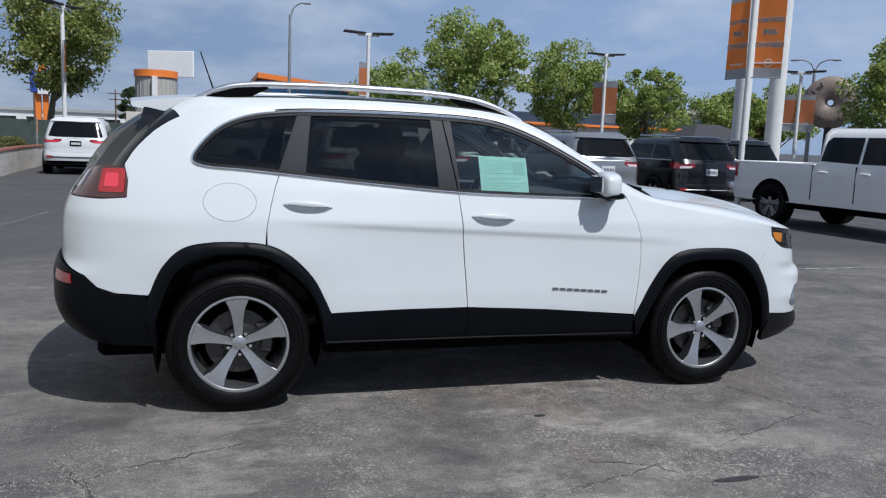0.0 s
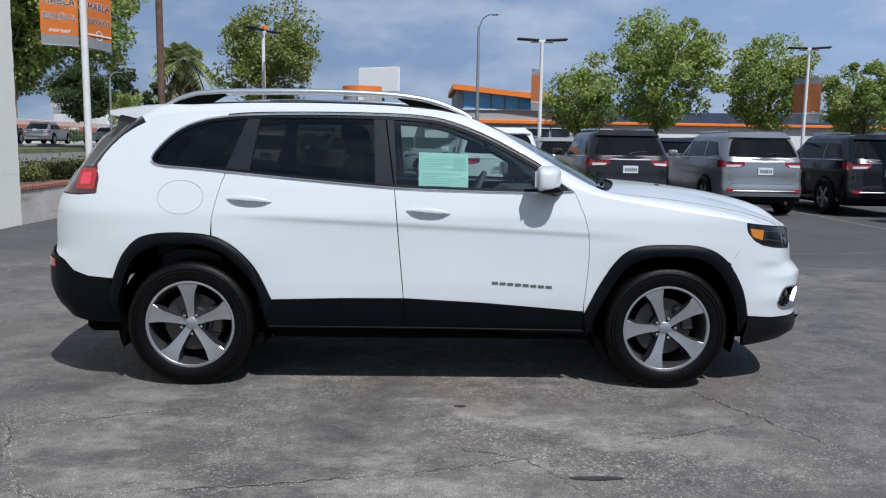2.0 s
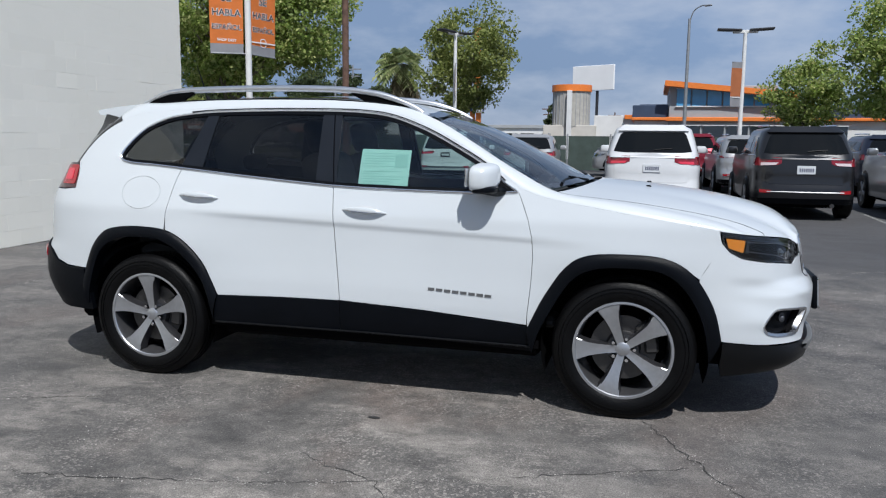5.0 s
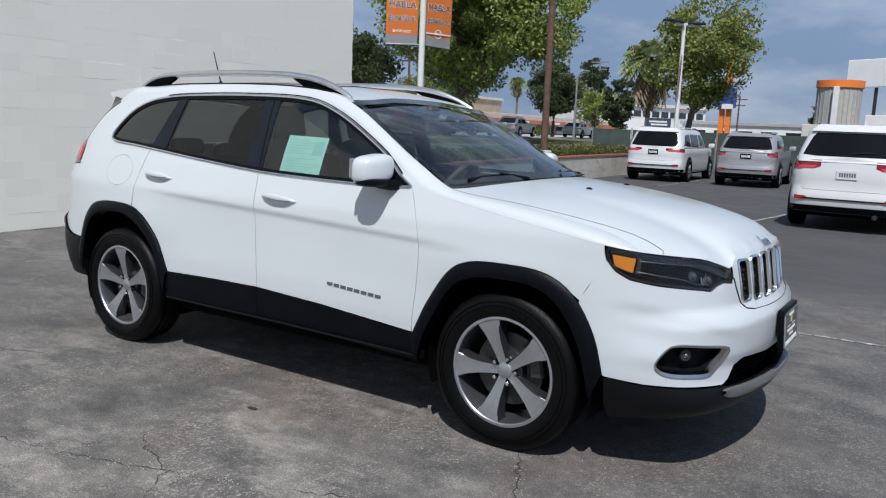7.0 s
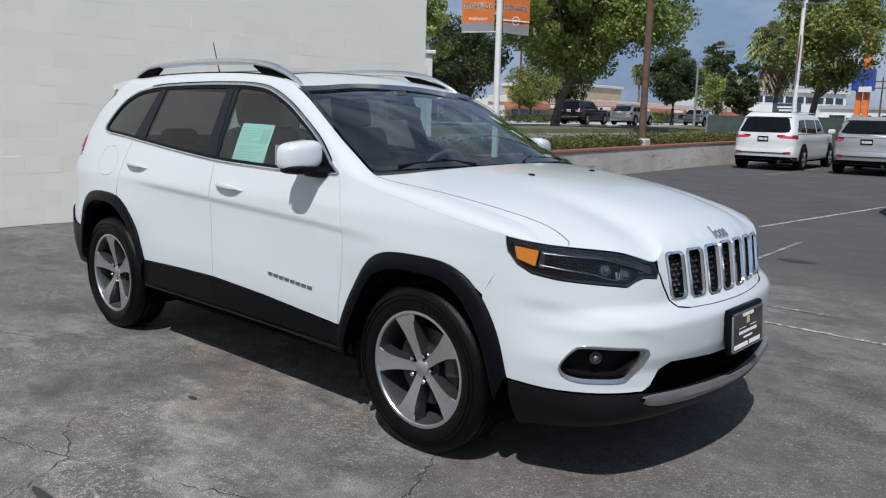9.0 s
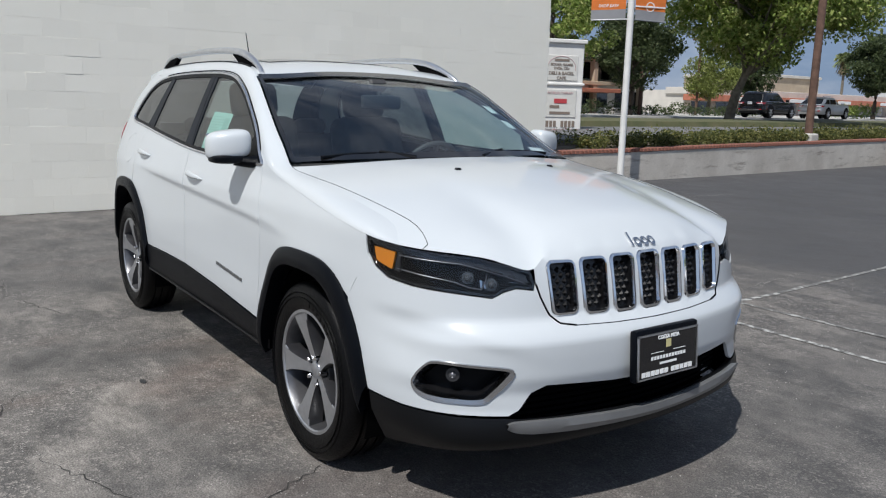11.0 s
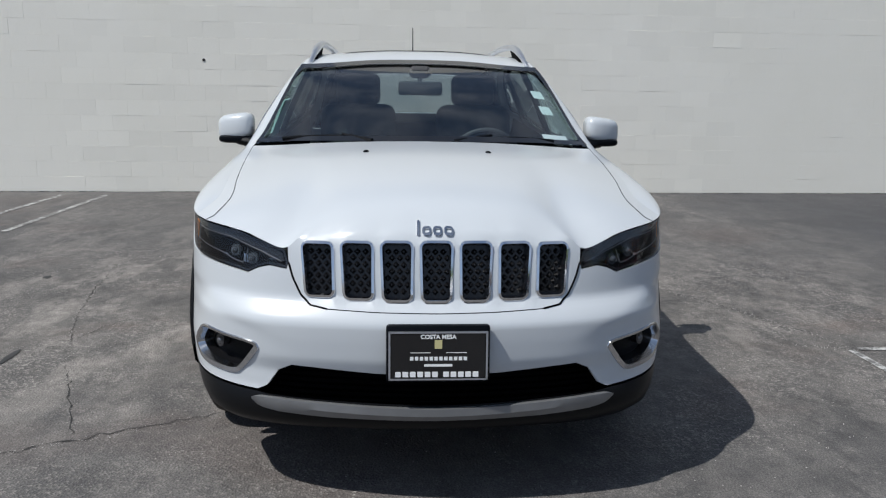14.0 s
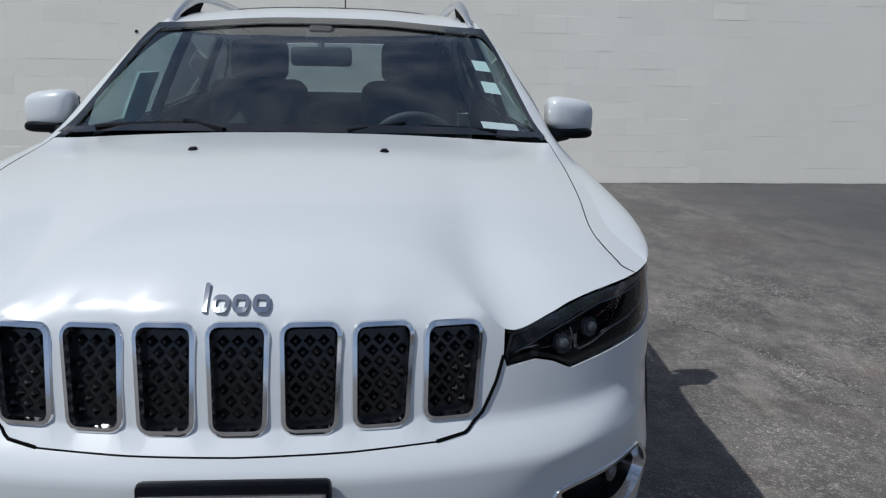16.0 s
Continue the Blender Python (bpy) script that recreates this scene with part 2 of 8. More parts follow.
def shrink(poly, d):
    """Move a closed polygon's edges inwards by d."""
    a = np.asarray(poly, float)
    area = 0.5 * np.sum(a[:, 0] * np.roll(a[:, 1], -1) - np.roll(a[:, 0], -1) * a[:, 1])
    e1, e2 = a - np.roll(a, 1, 0), np.roll(a, -1, 0) - a
    n1 = np.stack([-e1[:, 1], e1[:, 0]], 1) / np.maximum(np.linalg.norm(e1, axis=1), 1e-9)[:, None]
    n2 = np.stack([-e2[:, 1], e2[:, 0]], 1) / np.maximum(np.linalg.norm(e2, axis=1), 1e-9)[:, None]
    m = n1 + n2
    m /= np.maximum(np.linalg.norm(m, axis=1), 0.3)[:, None]
    return a + m * d * (1 if area > 0 else -1)


def dense(poly, step):
    a = np.asarray(poly, float)
    out = []
    for p, q in zip(a, np.roll(a, -1, 0)):
        k = max(1, int(np.ceil(np.linalg.norm(q - p) / step)))
        out += [p + (q - p) * i / k for i in range(k)]
    out = np.array(out)
    keep = np.linalg.norm(out - np.roll(out, 1, 0), axis=1) > 1e-4
    return out[keep]


def fill(poly, holes=(), step=0.04):
    """Triangles that fill a polygon with holes: points, triangles, and the loops of its edges."""
    from mathutils.geometry import delaunay_2d_cdt
    loops = [dense(poly, step)] + [dense(h, step) for h in holes]
    lo, hi = loops[0].min(0), loops[0].max(0)
    gx, gy = np.arange(lo[0], hi[0], step), np.arange(lo[1], hi[1], step)
    g = np.array([(x + (step / 2 if j % 2 else 0), y) for j, y in enumerate(gy) for x in gx]).reshape(-1, 2)
    if len(g):
        ok = inside(g, loops[0])
        for h in loops[1:]:
            ok &= ~inside(g, h)
        g = g[ok]
        for h in loops:
            if len(g):
                g = g[edge_distance(g, h) > step * 0.45]
    edges, n, pts = [], 0, []
    for h in loops:
        edges += [(n + i, n + (i + 1) % len(h)) for i in range(len(h))]
        pts += list(h)
        n += len(h)
    pts += list(g)
    v, e, f, *_ = delaunay_2d_cdt([Vector(p) for p in pts], edges, [], 0, 1e-6)
    v = np.array([tuple(p) for p in v])
    f = np.array([t for t in f if len(t) == 3])
    c = v[f].mean(1)
    ok = inside(c, loops[0])
    for h in loops[1:]:
        ok &= ~inside(c, h)
    f = f[ok]
    a = v[f]
    ar = (a[:, 1, 0] - a[:, 0, 0]) * (a[:, 2, 1] - a[:, 0, 1]) - (a[:, 2, 0] - a[:, 0, 0]) * (a[:, 1, 1] - a[:, 0, 1])
    f[ar < 0] = f[ar < 0][:, ::-1]
    return v, f[np.abs(ar) > 1e-9], loops


def table(rows, lo, hi, blur=0.012):
    """A smooth function through (z, value) rows."""
    z = np.linspace(lo - 0.1, hi + 0.1, 900)
    v = np.interp(z, [r[0] for r in rows], [r[1] for r in rows])
    k = np.exp(-0.5 * (np.arange(-60, 61) * (z[1] - z[0]) / blur) ** 2)
    v = np.convolve(np.pad(v, 60, mode="edge"), k / k.sum(), "valid")
    return lambda q: np.interp(q, z, v)


def smooth01(v, a, b):
    t = np.clip((v - a) / (b - a), 0, 1)
    return t * t * (3 - 2 * t)


class Shape:
    """A car's skin: a plan outline from the nose round to the tail, drawn in by an amount that depends on the height."""

    def __init__(self, outline, front, side, rear, bulge=None, dent=None, blur=0.012):
        o = spline(outline, 24)
        d = np.r_[0, np.cumsum(np.hypot(*np.diff(o, axis=0).T))]
        self.S = np.linspace(0, d[-1], 1500)
        x, y = np.interp(self.S, d, o[:, 0]), np.interp(self.S, d, o[:, 1])
        k = np.hanning(61)
        k /= k.sum()
        xs = np.convolve(np.r_[x[30:0:-1], x, x[-2:-32:-1]], k, "valid")
        ys = np.convolve(np.r_[-y[30:0:-1], y, -y[-2:-32:-1]], k, "valid")
        self.X, self.Y = xs, ys
        tx, ty = np.gradient(xs), np.gradient(ys)
        L = np.hypot(tx, ty)
        self.NX, self.NY = ty / L, -tx / L
        self.L = d[-1]
        self.pf, self.ps, self.pr = (table(t, 0, 1.9, blur) for t in (front, side, rear))
        self.bulge, self.dent = bulge, dent
        self.mid = int(np.argmax(ys))

    def x(self, x, z):
        return (float(np.interp(-x, -self.X, self.S)), z)

    def f(self, y, z):
        s = float(np.interp(abs(y), self.Y[: self.mid], self.S[: self.mid]))
        return (s if y >= 0 else -s, z)

    def r(self, y, z):
        s = float(np.interp(-abs(y), -self.Y[self.mid:], self.S[self.mid:]))
        return (s if y >= 0 else -s, z)

    def at(self, sz):
        sz = np.atleast_2d(np.asarray(sz, float))
        a, z = np.minimum(np.abs(sz[:, 0]), self.L), sz[:, 1]
        x, y, nx, ny = (np.interp(a, self.S, q) for q in (self.X, self.Y, self.NX, self.NY))
        wf, wr = smooth01(nx, 0.12, 0.85), smooth01(-nx, 0.12, 0.85)
        d = wf * self.pf(z) + wr * self.pr(z) + (1 - wf - wr) * self.ps(z)
        if self.bulge:
            d = d - self.bulge(x, z) * (1 - wf - wr)
        if self.dent:
            d = d + self.dent(x, y, z)
        return np.stack([x - nx * d, -np.sign(sz[:, 0] + 1e-12) * (y - ny * d), z], 1)

    def normal(self, sz, h=0.004):
        sz = np.atleast_2d(np.asarray(sz, float))
        du = self.at(sz + [h, 0]) - self.at(sz - [h, 0])
        dv = self.at(sz + [0, h]) - self.at(sz - [0, h])
        n = np.cross(dv, du)
        return n / np.maximum(np.linalg.norm(n, axis=1), 1e-9)[:, None]

    def on(self, sz, off=0.0):
        return self.at(sz) + self.normal(sz) * off

    def patch(self, poly, holes=(), step=0.04, off=0.0, gap=0.0018, flange=0.012, bm=None, lips="all"):
        if gap:
            poly, holes = shrink(poly, gap), [shrink(h, -gap) for h in holes]
        v, f, loops = fill(poly, holes, step)
        bm = bm or bmesh.new()
        vs = [bm.verts.new(p) for p in self.on(v, off)]
        for t in f:
            bm.faces.new([vs[i] for i in t[::-1]])
        if flange:
            for k, lp in enumerate(loops):
                if k == 0 and lips == "holes":
                    continue
                a = self.on(lp, off)
                b = a - self.normal(lp) * flange
                va, vb = [bm.verts.new(p) for p in a], [bm.verts.new(p) for p in b]
                ccw = np.sum(lp[:, 0] * np.roll(lp[:, 1], -1) - np.roll(lp[:, 0], -1) * lp[:, 1]) > 0
                n = len(va)
                for i in range(n):
                    j = (i + 1) % n
                    q = (va[i], va[j], vb[j], vb[i])
                    bm.faces.new(q if ccw == (k == 0) else q[::-1])
        return bm


def grid_mesh(rows, bm=None, flip=False):
    """A sheet of quads from rows of points."""
    bm = bm or bmesh.new()
    vs = [[bm.verts.new(p) for p in r] for r in rows]
    for a, b in zip(vs, vs[1:]):
        for i in range(len(a) - 1):
            q = (a[i], a[i + 1], b[i + 1], b[i])
            if len({tuple(round(c, 6) for c in v.co) for v in q}) >= 3:
                bm.faces.new(q[::-1] if flip else q)
    return bm


def along(pts, n):
    """n points at even steps along a polyline."""
    p = np.array(pts, float)
    d = np.r_[0, np.cumsum(np.linalg.norm(np.diff(p, axis=0), axis=1))]
    q = np.linspace(0, d[-1], n)
    return np.stack([np.interp(q, d, p[:, k]) for k in range(p.shape[1])], 1)


def coons(c0, c1, e0, e1, mid=None, n=24, m=24, power=2.0):
    """A sheet between the curves c0 (start) and c1 (end), with sides e0, e1; mid: the middle line that it passes through."""
    c0, c1, e0, e1 = along(c0, n), along(c1, n), along(e0, m), along(e1, m)
    u, v = np.linspace(0, 1, n)[None, :, None], np.linspace(0, 1, m)[:, None, None]
    s = (1 - v) * c0[None] + v * c1[None] + (1 - u) * e0[:, None] + u * e1[:, None]
    s = s - ((1 - u) * (1 - v) * c0[0] + u * (1 - v) * c0[-1] + (1 - u) * v * c1[0] + u * v * c1[-1])
    if mid is not None:
        c = n // 2
        cur = s[:, c] if n % 2 else (s[:, c - 1] + s[:, c]) / 2
        w = 1 - np.abs(2 * u - 1) ** power
        s = s + (along(mid, m) - cur)[:, None] * w
    return s


def bars(bm, rows, m, depth=0.002):
    """Flat raised bars (x0, y0, x1, y1) on the plane of the pose m."""
    for x0, y0, x1, y1 in rows:
        box(bm, (x0, y0, 0), (x1, y1, depth), m=m)
    return bm


def text_mesh(txt, size, m, depth=0.002, bold=0.0):
    """Raised letters, centred at the pose m."""
    cu = bpy.data.curves.new("letters", "FONT")
    cu.body, cu.size, cu.extrude, cu.align_x, cu.align_y = txt, size, depth, "CENTER", "CENTER"
    cu.offset, cu.resolution_u = bold, 3
    ob = bpy.data.objects.new("letters", cu)
    scene.collection.objects.link(ob)
    me = bpy.data.meshes.new_from_object(ob.evaluated_get(bpy.context.evaluated_depsgraph_get()))
    bpy.data.objects.remove(ob)
    bpy.data.curves.remove(cu)
    bm = bmesh.new()
    bm.from_mesh(me)
    bpy.data.meshes.remove(me)
    bmesh.ops.transform(bm, matrix=m, verts=bm.verts)
    return bm

# ---------------------------------------------------------------- ground
def nodes_of(name):
    m = bpy.data.materials.new(name)
    m.use_nodes = True
    nt = m.node_tree
    return m, nt, nt.nodes["Principled BSDF"]


def add(nt, kind, **kw):
    n = nt.nodes.new("ShaderNode" + kind)
    for k, v in kw.items():
        n.inputs[k.replace("_", " ")].default_value = v
    return n


def mixc(nt, fac, a, b, blend="MIX"):
    n = nt.nodes.new("ShaderNodeMix")
    n.data_type, n.blend_type = "RGBA", blend
    for sock, v in ((n.inputs[0], fac), (n.inputs[6], a), (n.inputs[7], b)):
        if isinstance(v, (int, float)):
            sock.default_value = v
        elif isinstance(v, tuple):
            sock.default_value = (*v, 1)
        else:
            nt.links.new(v, sock)
    return n.outputs[2]


def ramp(nt, src, *stops):
    n = nt.nodes.new("ShaderNodeValToRGB")
    e = n.color_ramp.elements
    while len(e) < len(stops):
        e.new(0.5)
    for k, (p, c) in zip(e, stops):
        k.position, k.color = p, (*((c,) * 3 if isinstance(c, (int, float)) else c), 1)
    nt.links.new(src, n.inputs["Fac"])
    return n.outputs["Color"]


def noise_tex(nt, vec, scale, detail=4.0, rough=0.5, stretch=None):
    n = add(nt, "TexNoise", Scale=scale, Detail=detail, Roughness=rough)
    if stretch:
        mp = nt.nodes.new("ShaderNodeMapping")
        mp.inputs["Scale"].default_value = stretch
        nt.links.new(vec, mp.inputs["Vector"])
        vec = mp.outputs["Vector"]
    nt.links.new(vec, n.inputs["Vector"])
    return n.outputs["Fac"]


def asphalt(name, dark, light, worn, newer=None):
    m, nt, b = nodes_of(name)
    v = nt.nodes.new("ShaderNodeTexCoord").outputs["Object"]
    big = ramp(nt, noise_tex(nt, v, 0.33, 5, 0.55), (0.34, 0.0), (0.66, 1.0))
    mid = ramp(nt, noise_tex(nt, v, 1.5, 10, 0.68, (1, 1.25, 1)), (0.42, 0.0), (0.60, 1.0))
    base = mixc(nt, big, dark, light)
    base = mixc(nt, mid, base, tuple(0.6 * a + 0.4 * c for a, c in zip(light, worn)))
    spots = ramp(nt, noise_tex(nt, v, 1.15, 12, 0.72, (0.7, 1.3, 1)), (0.50, 0.0), (0.570, 1.0))
    dust = nt.nodes.new("ShaderNodeMath")
    dust.operation = "MULTIPLY"
    nt.links.new(spots, dust.inputs[0])
    nt.links.new(ramp(nt, noise_tex(nt, v, 0.21, 3, 0.5), (0.36, 0.25), (0.58, 1.0)), dust.inputs[1])
    base = mixc(nt, dust.outputs[0], base, worn)
    skin = ramp(nt, noise_tex(nt, v, 0.75, 10, 0.62, (0.8, 1.4, 1)), (0.555, 0.0), (0.60, 0.55))
    base = mixc(nt, skin, base, tuple(0.55 * a + 0.45 * c for a, c in zip(light, worn)))
    rust = ramp(nt, noise_tex(nt, v, 0.6, 6, 0.6, (1.3, 0.9, 1)), (0.53, 0.0), (0.64, 0.7))
    base = mixc(nt, rust, base, (light[0] * 1.25, light[1] * 1.05, light[2] * 0.97))
    stain = ramp(nt, noise_tex(nt, v, 0.9, 3, 0.45), (0.27, 0.55), (0.36, 1.0))
    base = mixc(nt, 0.75, base, stain, "MULTIPLY")
    vor = add(nt, "TexVoronoi", Scale=95.0)
    nt.links.new(v, vor.inputs["Vector"])
    grit = ramp(nt, vor.outputs["Color"], (0.55, 0.0), (0.95, 1.0))
    patchy = ramp(nt, noise_tex(nt, v, 1.3, 6, 0.6), (0.42, 0.15), (0.62, 1.0))
    g = nt.nodes.new("ShaderNodeMath")
    g.operation = "MULTIPLY"
    nt.links.new(grit, g.inputs[0])
    nt.links.new(patchy, g.inputs[1])
    base = mixc(nt, g.outputs[0], base, tuple(min(1, c * 1.55) for c in worn))
    mott = ramp(nt, noise_tex(nt, v, 9, 10, 0.75), (0.30, 0.58), (0.70, 1.42))
    base = mixc(nt, 1.0, base, mott, "MULTIPLY")
    fine = ramp(nt, noise_tex(nt, v, 150, 2), (0.3, 0.55), (0.7, 1.45))
    base = mixc(nt, 1.0, base, fine, "MULTIPLY")
    if newer:
        edge = nt.nodes.new("ShaderNodeSeparateXYZ")
        nt.links.new(v, edge.inputs[0])
        wob = nt.nodes.new("ShaderNodeMath")
        wob.operation, wob.inputs[1].default_value = "MULTIPLY_ADD", 2.2
        nt.links.new(noise_tex(nt, v, 0.4, 6, 0.6), wob.inputs[0])
        nt.links.new(edge.outputs["Y"], wob.inputs[2])
        west = nt.nodes.new("ShaderNodeMath")
        west.operation, west.inputs[1].default_value = "MULTIPLY_ADD", 3.0
        nt.links.new(noise_tex(nt, v, 0.55, 7, 0.62), west.inputs[0])
        nt.links.new(edge.outputs["X"], west.inputs[2])
        wm = nt.nodes.new("ShaderNodeMapRange")
        wm.inputs["From Min"].default_value, wm.inputs["From Max"].default_value = 1.6, -1.2
        wm.inputs["To Max"].default_value = 0.5
        nt.links.new(west.outputs[0], wm.inputs["Value"])
        base = mixc(nt, wm.outputs["Result"], base, mixc(nt, 1.0, mixc(nt, mid, tuple(1.12 * c for c in newer), tuple(1.45 * c for c in newer)), fine, "MULTIPLY"))
        east = nt.nodes.new("ShaderNodeMath")
        east.operation, east.inputs[1].default_value = "MULTIPLY_ADD", 2.4
        nt.links.new(noise_tex(nt, v, 0.8, 8, 0.66), east.inputs[0])
        nt.links.new(edge.outputs["X"], east.inputs[2])
        em = nt.nodes.new("ShaderNodeMapRange")
        em.inputs["From Min"].default_value, em.inputs["From Max"].default_value = 1.7, 3.0
        em.inputs["To Max"].default_value = 0.45
        nt.links.new(east.outputs[0], em.inputs["Value"])
        base = mixc(nt, em.outputs["Result"], base, mixc(nt, 1.0, mixc(nt, mid, newer, tuple(1.5 * c for c in newer)), fine, "MULTIPLY"))
        far = nt.nodes.new("ShaderNodeMapRange")
        far.inputs["From Min"].default_value, far.inputs["From Max"].default_value = 4.2, 6.0
        nt.links.new(wob.outputs[0], far.inputs["Value"])
        sealed = mixc(nt, ramp(nt, noise_tex(nt, v, 0.5, 8, 0.65), (0.35, 0.0), (0.65, 1.0)), newer, tuple(1.3 * c for c in newer))
        sealed = mixc(nt, 1.0, sealed, fine, "MULTIPLY")
        base = mixc(nt, far.outputs["Result"], base, sealed)
    nt.links.new(base, b.inputs["Base Color"])
    rgh = ramp(nt, mid, (0, 0.72), (1, 0.92))
    nt.links.new(rgh, b.inputs["Roughness"])
    bp = add(nt, "Bump", Strength=0.55, Distance=0.006)
    h = nt.nodes.new("ShaderNodeMath")
    h.operation = "ADD"
    nt.links.new(vor.outputs["Distance"], h.inputs[0])
    nt.links.new(noise_tex(nt, v, 45, 6, 0.7), h.inputs[1])
    nt.links.new(h.outputs[0], bp.inputs["Height"])
    nt.links.new(bp.outputs["Normal"], b.inputs["Normal"])
    return m


ASPHALT = asphalt("worn_asphalt", (0.054, 0.052, 0.050), (0.098, 0.092, 0.086), (0.220, 0.203, 0.183), (0.058, 0.057, 0.058))
STREET = asphalt("street_asphalt", (0.10, 0.10, 0.10), (0.13, 0.13, 0.13), (0.18, 0.18, 0.175))
bm = bmesh.new()
grid_mesh([[(x, y, 0) for x in (-3000, -60, -20, 0, 20, 60, 3000)] for y in (-3000, -60, -20, 0, 20, 60, 3000)], bm)
solo("ground", fix(bm), ASPHALT, "dark grey worn cracked asphalt parking lot", "ground", kind="structure", smooth=False)


def worn_paint(name, col, hold=0.5):
    m, nt, b = nodes_of(name)
    v = nt.nodes.new("ShaderNodeTexCoord").outputs["Object"]
    f = ramp(nt, noise_tex(nt, v, 14, 8, 0.7), (hold - 0.06, 0.0), (hold + 0.05, 1.0))
    nt.links.new(mixc(nt, f, (0.13, 0.128, 0.122), col), b.inputs["Base Color"])
    b.inputs["Roughness"].default_value = 0.8
    return m


LINE = worn_paint("worn_white_line", (0.48, 0.48, 0.46), 0.52)
LINE_FAINT = worn_paint("faint_white_line", (0.42, 0.42, 0.40), 0.55)


def ribbon(pts, width, z, jitter=0.0, rnd=None, close=0.35):
    """A flat strip along pts just above the ground, with ragged edges."""
    p = [Vector((x, y, 0)) for x, y in pts]
    if jitter:
        q = []
        for a, b in zip(p, p[1:]):
            n = max(2, int((b - a).length / 0.035))
            for i in range(n):
                t = i / n
                s = Vector((-(b - a).y, (b - a).x, 0)).normalized()
                q.append(a.lerp(b, t) + s * rnd.gauss(0, jitter))
        q.append(p[-1])
        p = q
    rows = []
    for i, c in enumerate(p):
        d = (p[min(i + 1, len(p) - 1)] - p[max(i - 1, 0)]).normalized()
        s = Vector((-d.y, d.x, 0))
        w = width * 0.85 * ((0.3 + rnd.random()) * (0.12 + 0.88 * (0.5 + 0.5 * math.sin(0.17 * i + 900 * width) * math.cos(0.061 * i + pts[0][0]))) if rnd else 1.0) * (close if i in (0, len(p) - 1) else 1.0)
        rows.append([tuple(c - s * w / 2 + Vector((0, 0, z))), tuple(c + s * w / 2 + Vector((0, 0, z)))])
    return grid_mesh(rows, flip=True)


CRACK = material("crack_shadow", (0.032, 0.031, 0.029), 0.95, vary=0.3, scale=30)
rc = random.Random(4)
crack_lines = []
for pts, w in (([(-2.2, -2.2), (-1.5, -2.33), (-0.6, -2.2), (0.0, -2.07), (0.43, -1.94), (0.91, -1.76), (1.3, -1.6), (1.68, -1.44)], 0.0075), ([(0.0, -1.74), (0.2, -1.86), (0.43, -1.94), (0.55, -2.15), (0.72, -2.5)], 0.0065),
               ([(1.42, -0.82), (1.6, -1.15), (1.72, -1.40), (1.9, -1.78), (2.3, -2.5), (2.8, -3.1)], 0.009), ([(-1.2, -2.95), (-1.45, -2.4), (-1.59, -2.32), (-1.92, -1.81), (-2.2, -1.2)], 0.006),
               ([(-3.2, -1.75), (-2.6, -1.55), (-2.22, -1.58), (-1.99, -1.6), (-1.85, -1.51), (-1.3, -1.3)], 0.007), ([(-1.99, -1.6), (-1.9, -1.9), (-1.83, -2.13), (-1.7, -2.6)], 0.008), ([(0.5, 1.9), (0.66, 2.45), (0.45, 3.2), (0.3, 4.4)], 0.006),
               ([(-1.6, 1.1), (-0.9, 1.7), (-0.2, 2.1), (0.66, 2.45)], 0.007), ([(-4.9, -2.0), (-4.2, 0.5), (-4.4, 3.5)], 0.006), ([(-5.2, 6.0), (-4.3, 7.2), (-4.0, 9.5)], 0.007), ([(3.0, 4.2), (4.6, 5.0), (7.0, 5.4)], 0.008)):
    crack_lines.append(pts)
    solo("ground_crack", ribbon(pts, w, 0.0035, 0.010, rc), CRACK, "thin dark jagged crack in the asphalt", "crack", "cracks in the asphalt", "structure", smooth=False)
for (a, b), w, m in ((((0.68, 2.42), (2.9, 2.43)), 0.05, LINE), (((0.69, 2.93), (1.9, 2.98)), 0.05, LINE_FAINT), (((0.66, 2.47), (0.66, 3.5)), 0.05, LINE), (((0.65, 3.48), (0.50, 6.6)), 0.05, LINE_FAINT),
                     (((-4.0, -4.48), (-5.7, -4.43)), 0.08, LINE), (((-3.0, -3.90), (-5.7, -3.88)), 0.08, LINE), (((-0.35, 7.6), (0.2, 12.6)), 0.08, LINE), (((2.65, 7.4), (2.95, 12.6)), 0.08, LINE_FAINT),
                     (((5.4, 7.6), (5.6, 12.6)), 0.08, LINE_FAINT), (((8.1, 7.8), (8.25, 12.6)), 0.08, LINE_FAINT), (((-4.2, 18.2), (-4.3, 23)), 0.08, LINE_FAINT), (((5.2, 3.1), (9.5, 3.3)), 0.08, LINE_FAINT), (((-7.0, 19.5), (-7.05, 25)), 0.08, LINE_FAINT)):
    solo("parking_line", ribbon([a, tuple((p + q) / 2 for p, q in zip(a, b)), b], w, 0.0042, close=1.0), m, "worn white parking line on asphalt", "parking line", "parking lines", "structure", smooth=False)
OIL = material("oil_stain", (0.03, 0.03, 0.03), 0.6, vary=0.3, scale=20)
for x, y, a, b in ((0.70, -2.137, 0.13, 0.022), (0.16, -1.229, 0.035, 0.018), (0.9, 5.2, 0.2, 0.1), (-1.1, -2.7, 0.05, 0.03)):
    bm = bmesh.new()
    bm.faces.new([bm.verts.new((x + a * math.cos(t) * rc.uniform(0.75, 1.1), y + b * math.sin(t) * rc.uniform(0.75, 1.1), 0.0038)) for t in np.linspace(0, 2 * math.pi, 18, endpoint=False)])
    solo("oil_stain", bm, OIL, "small dark oil stain on asphalt", "stain", "", "structure", smooth=False)
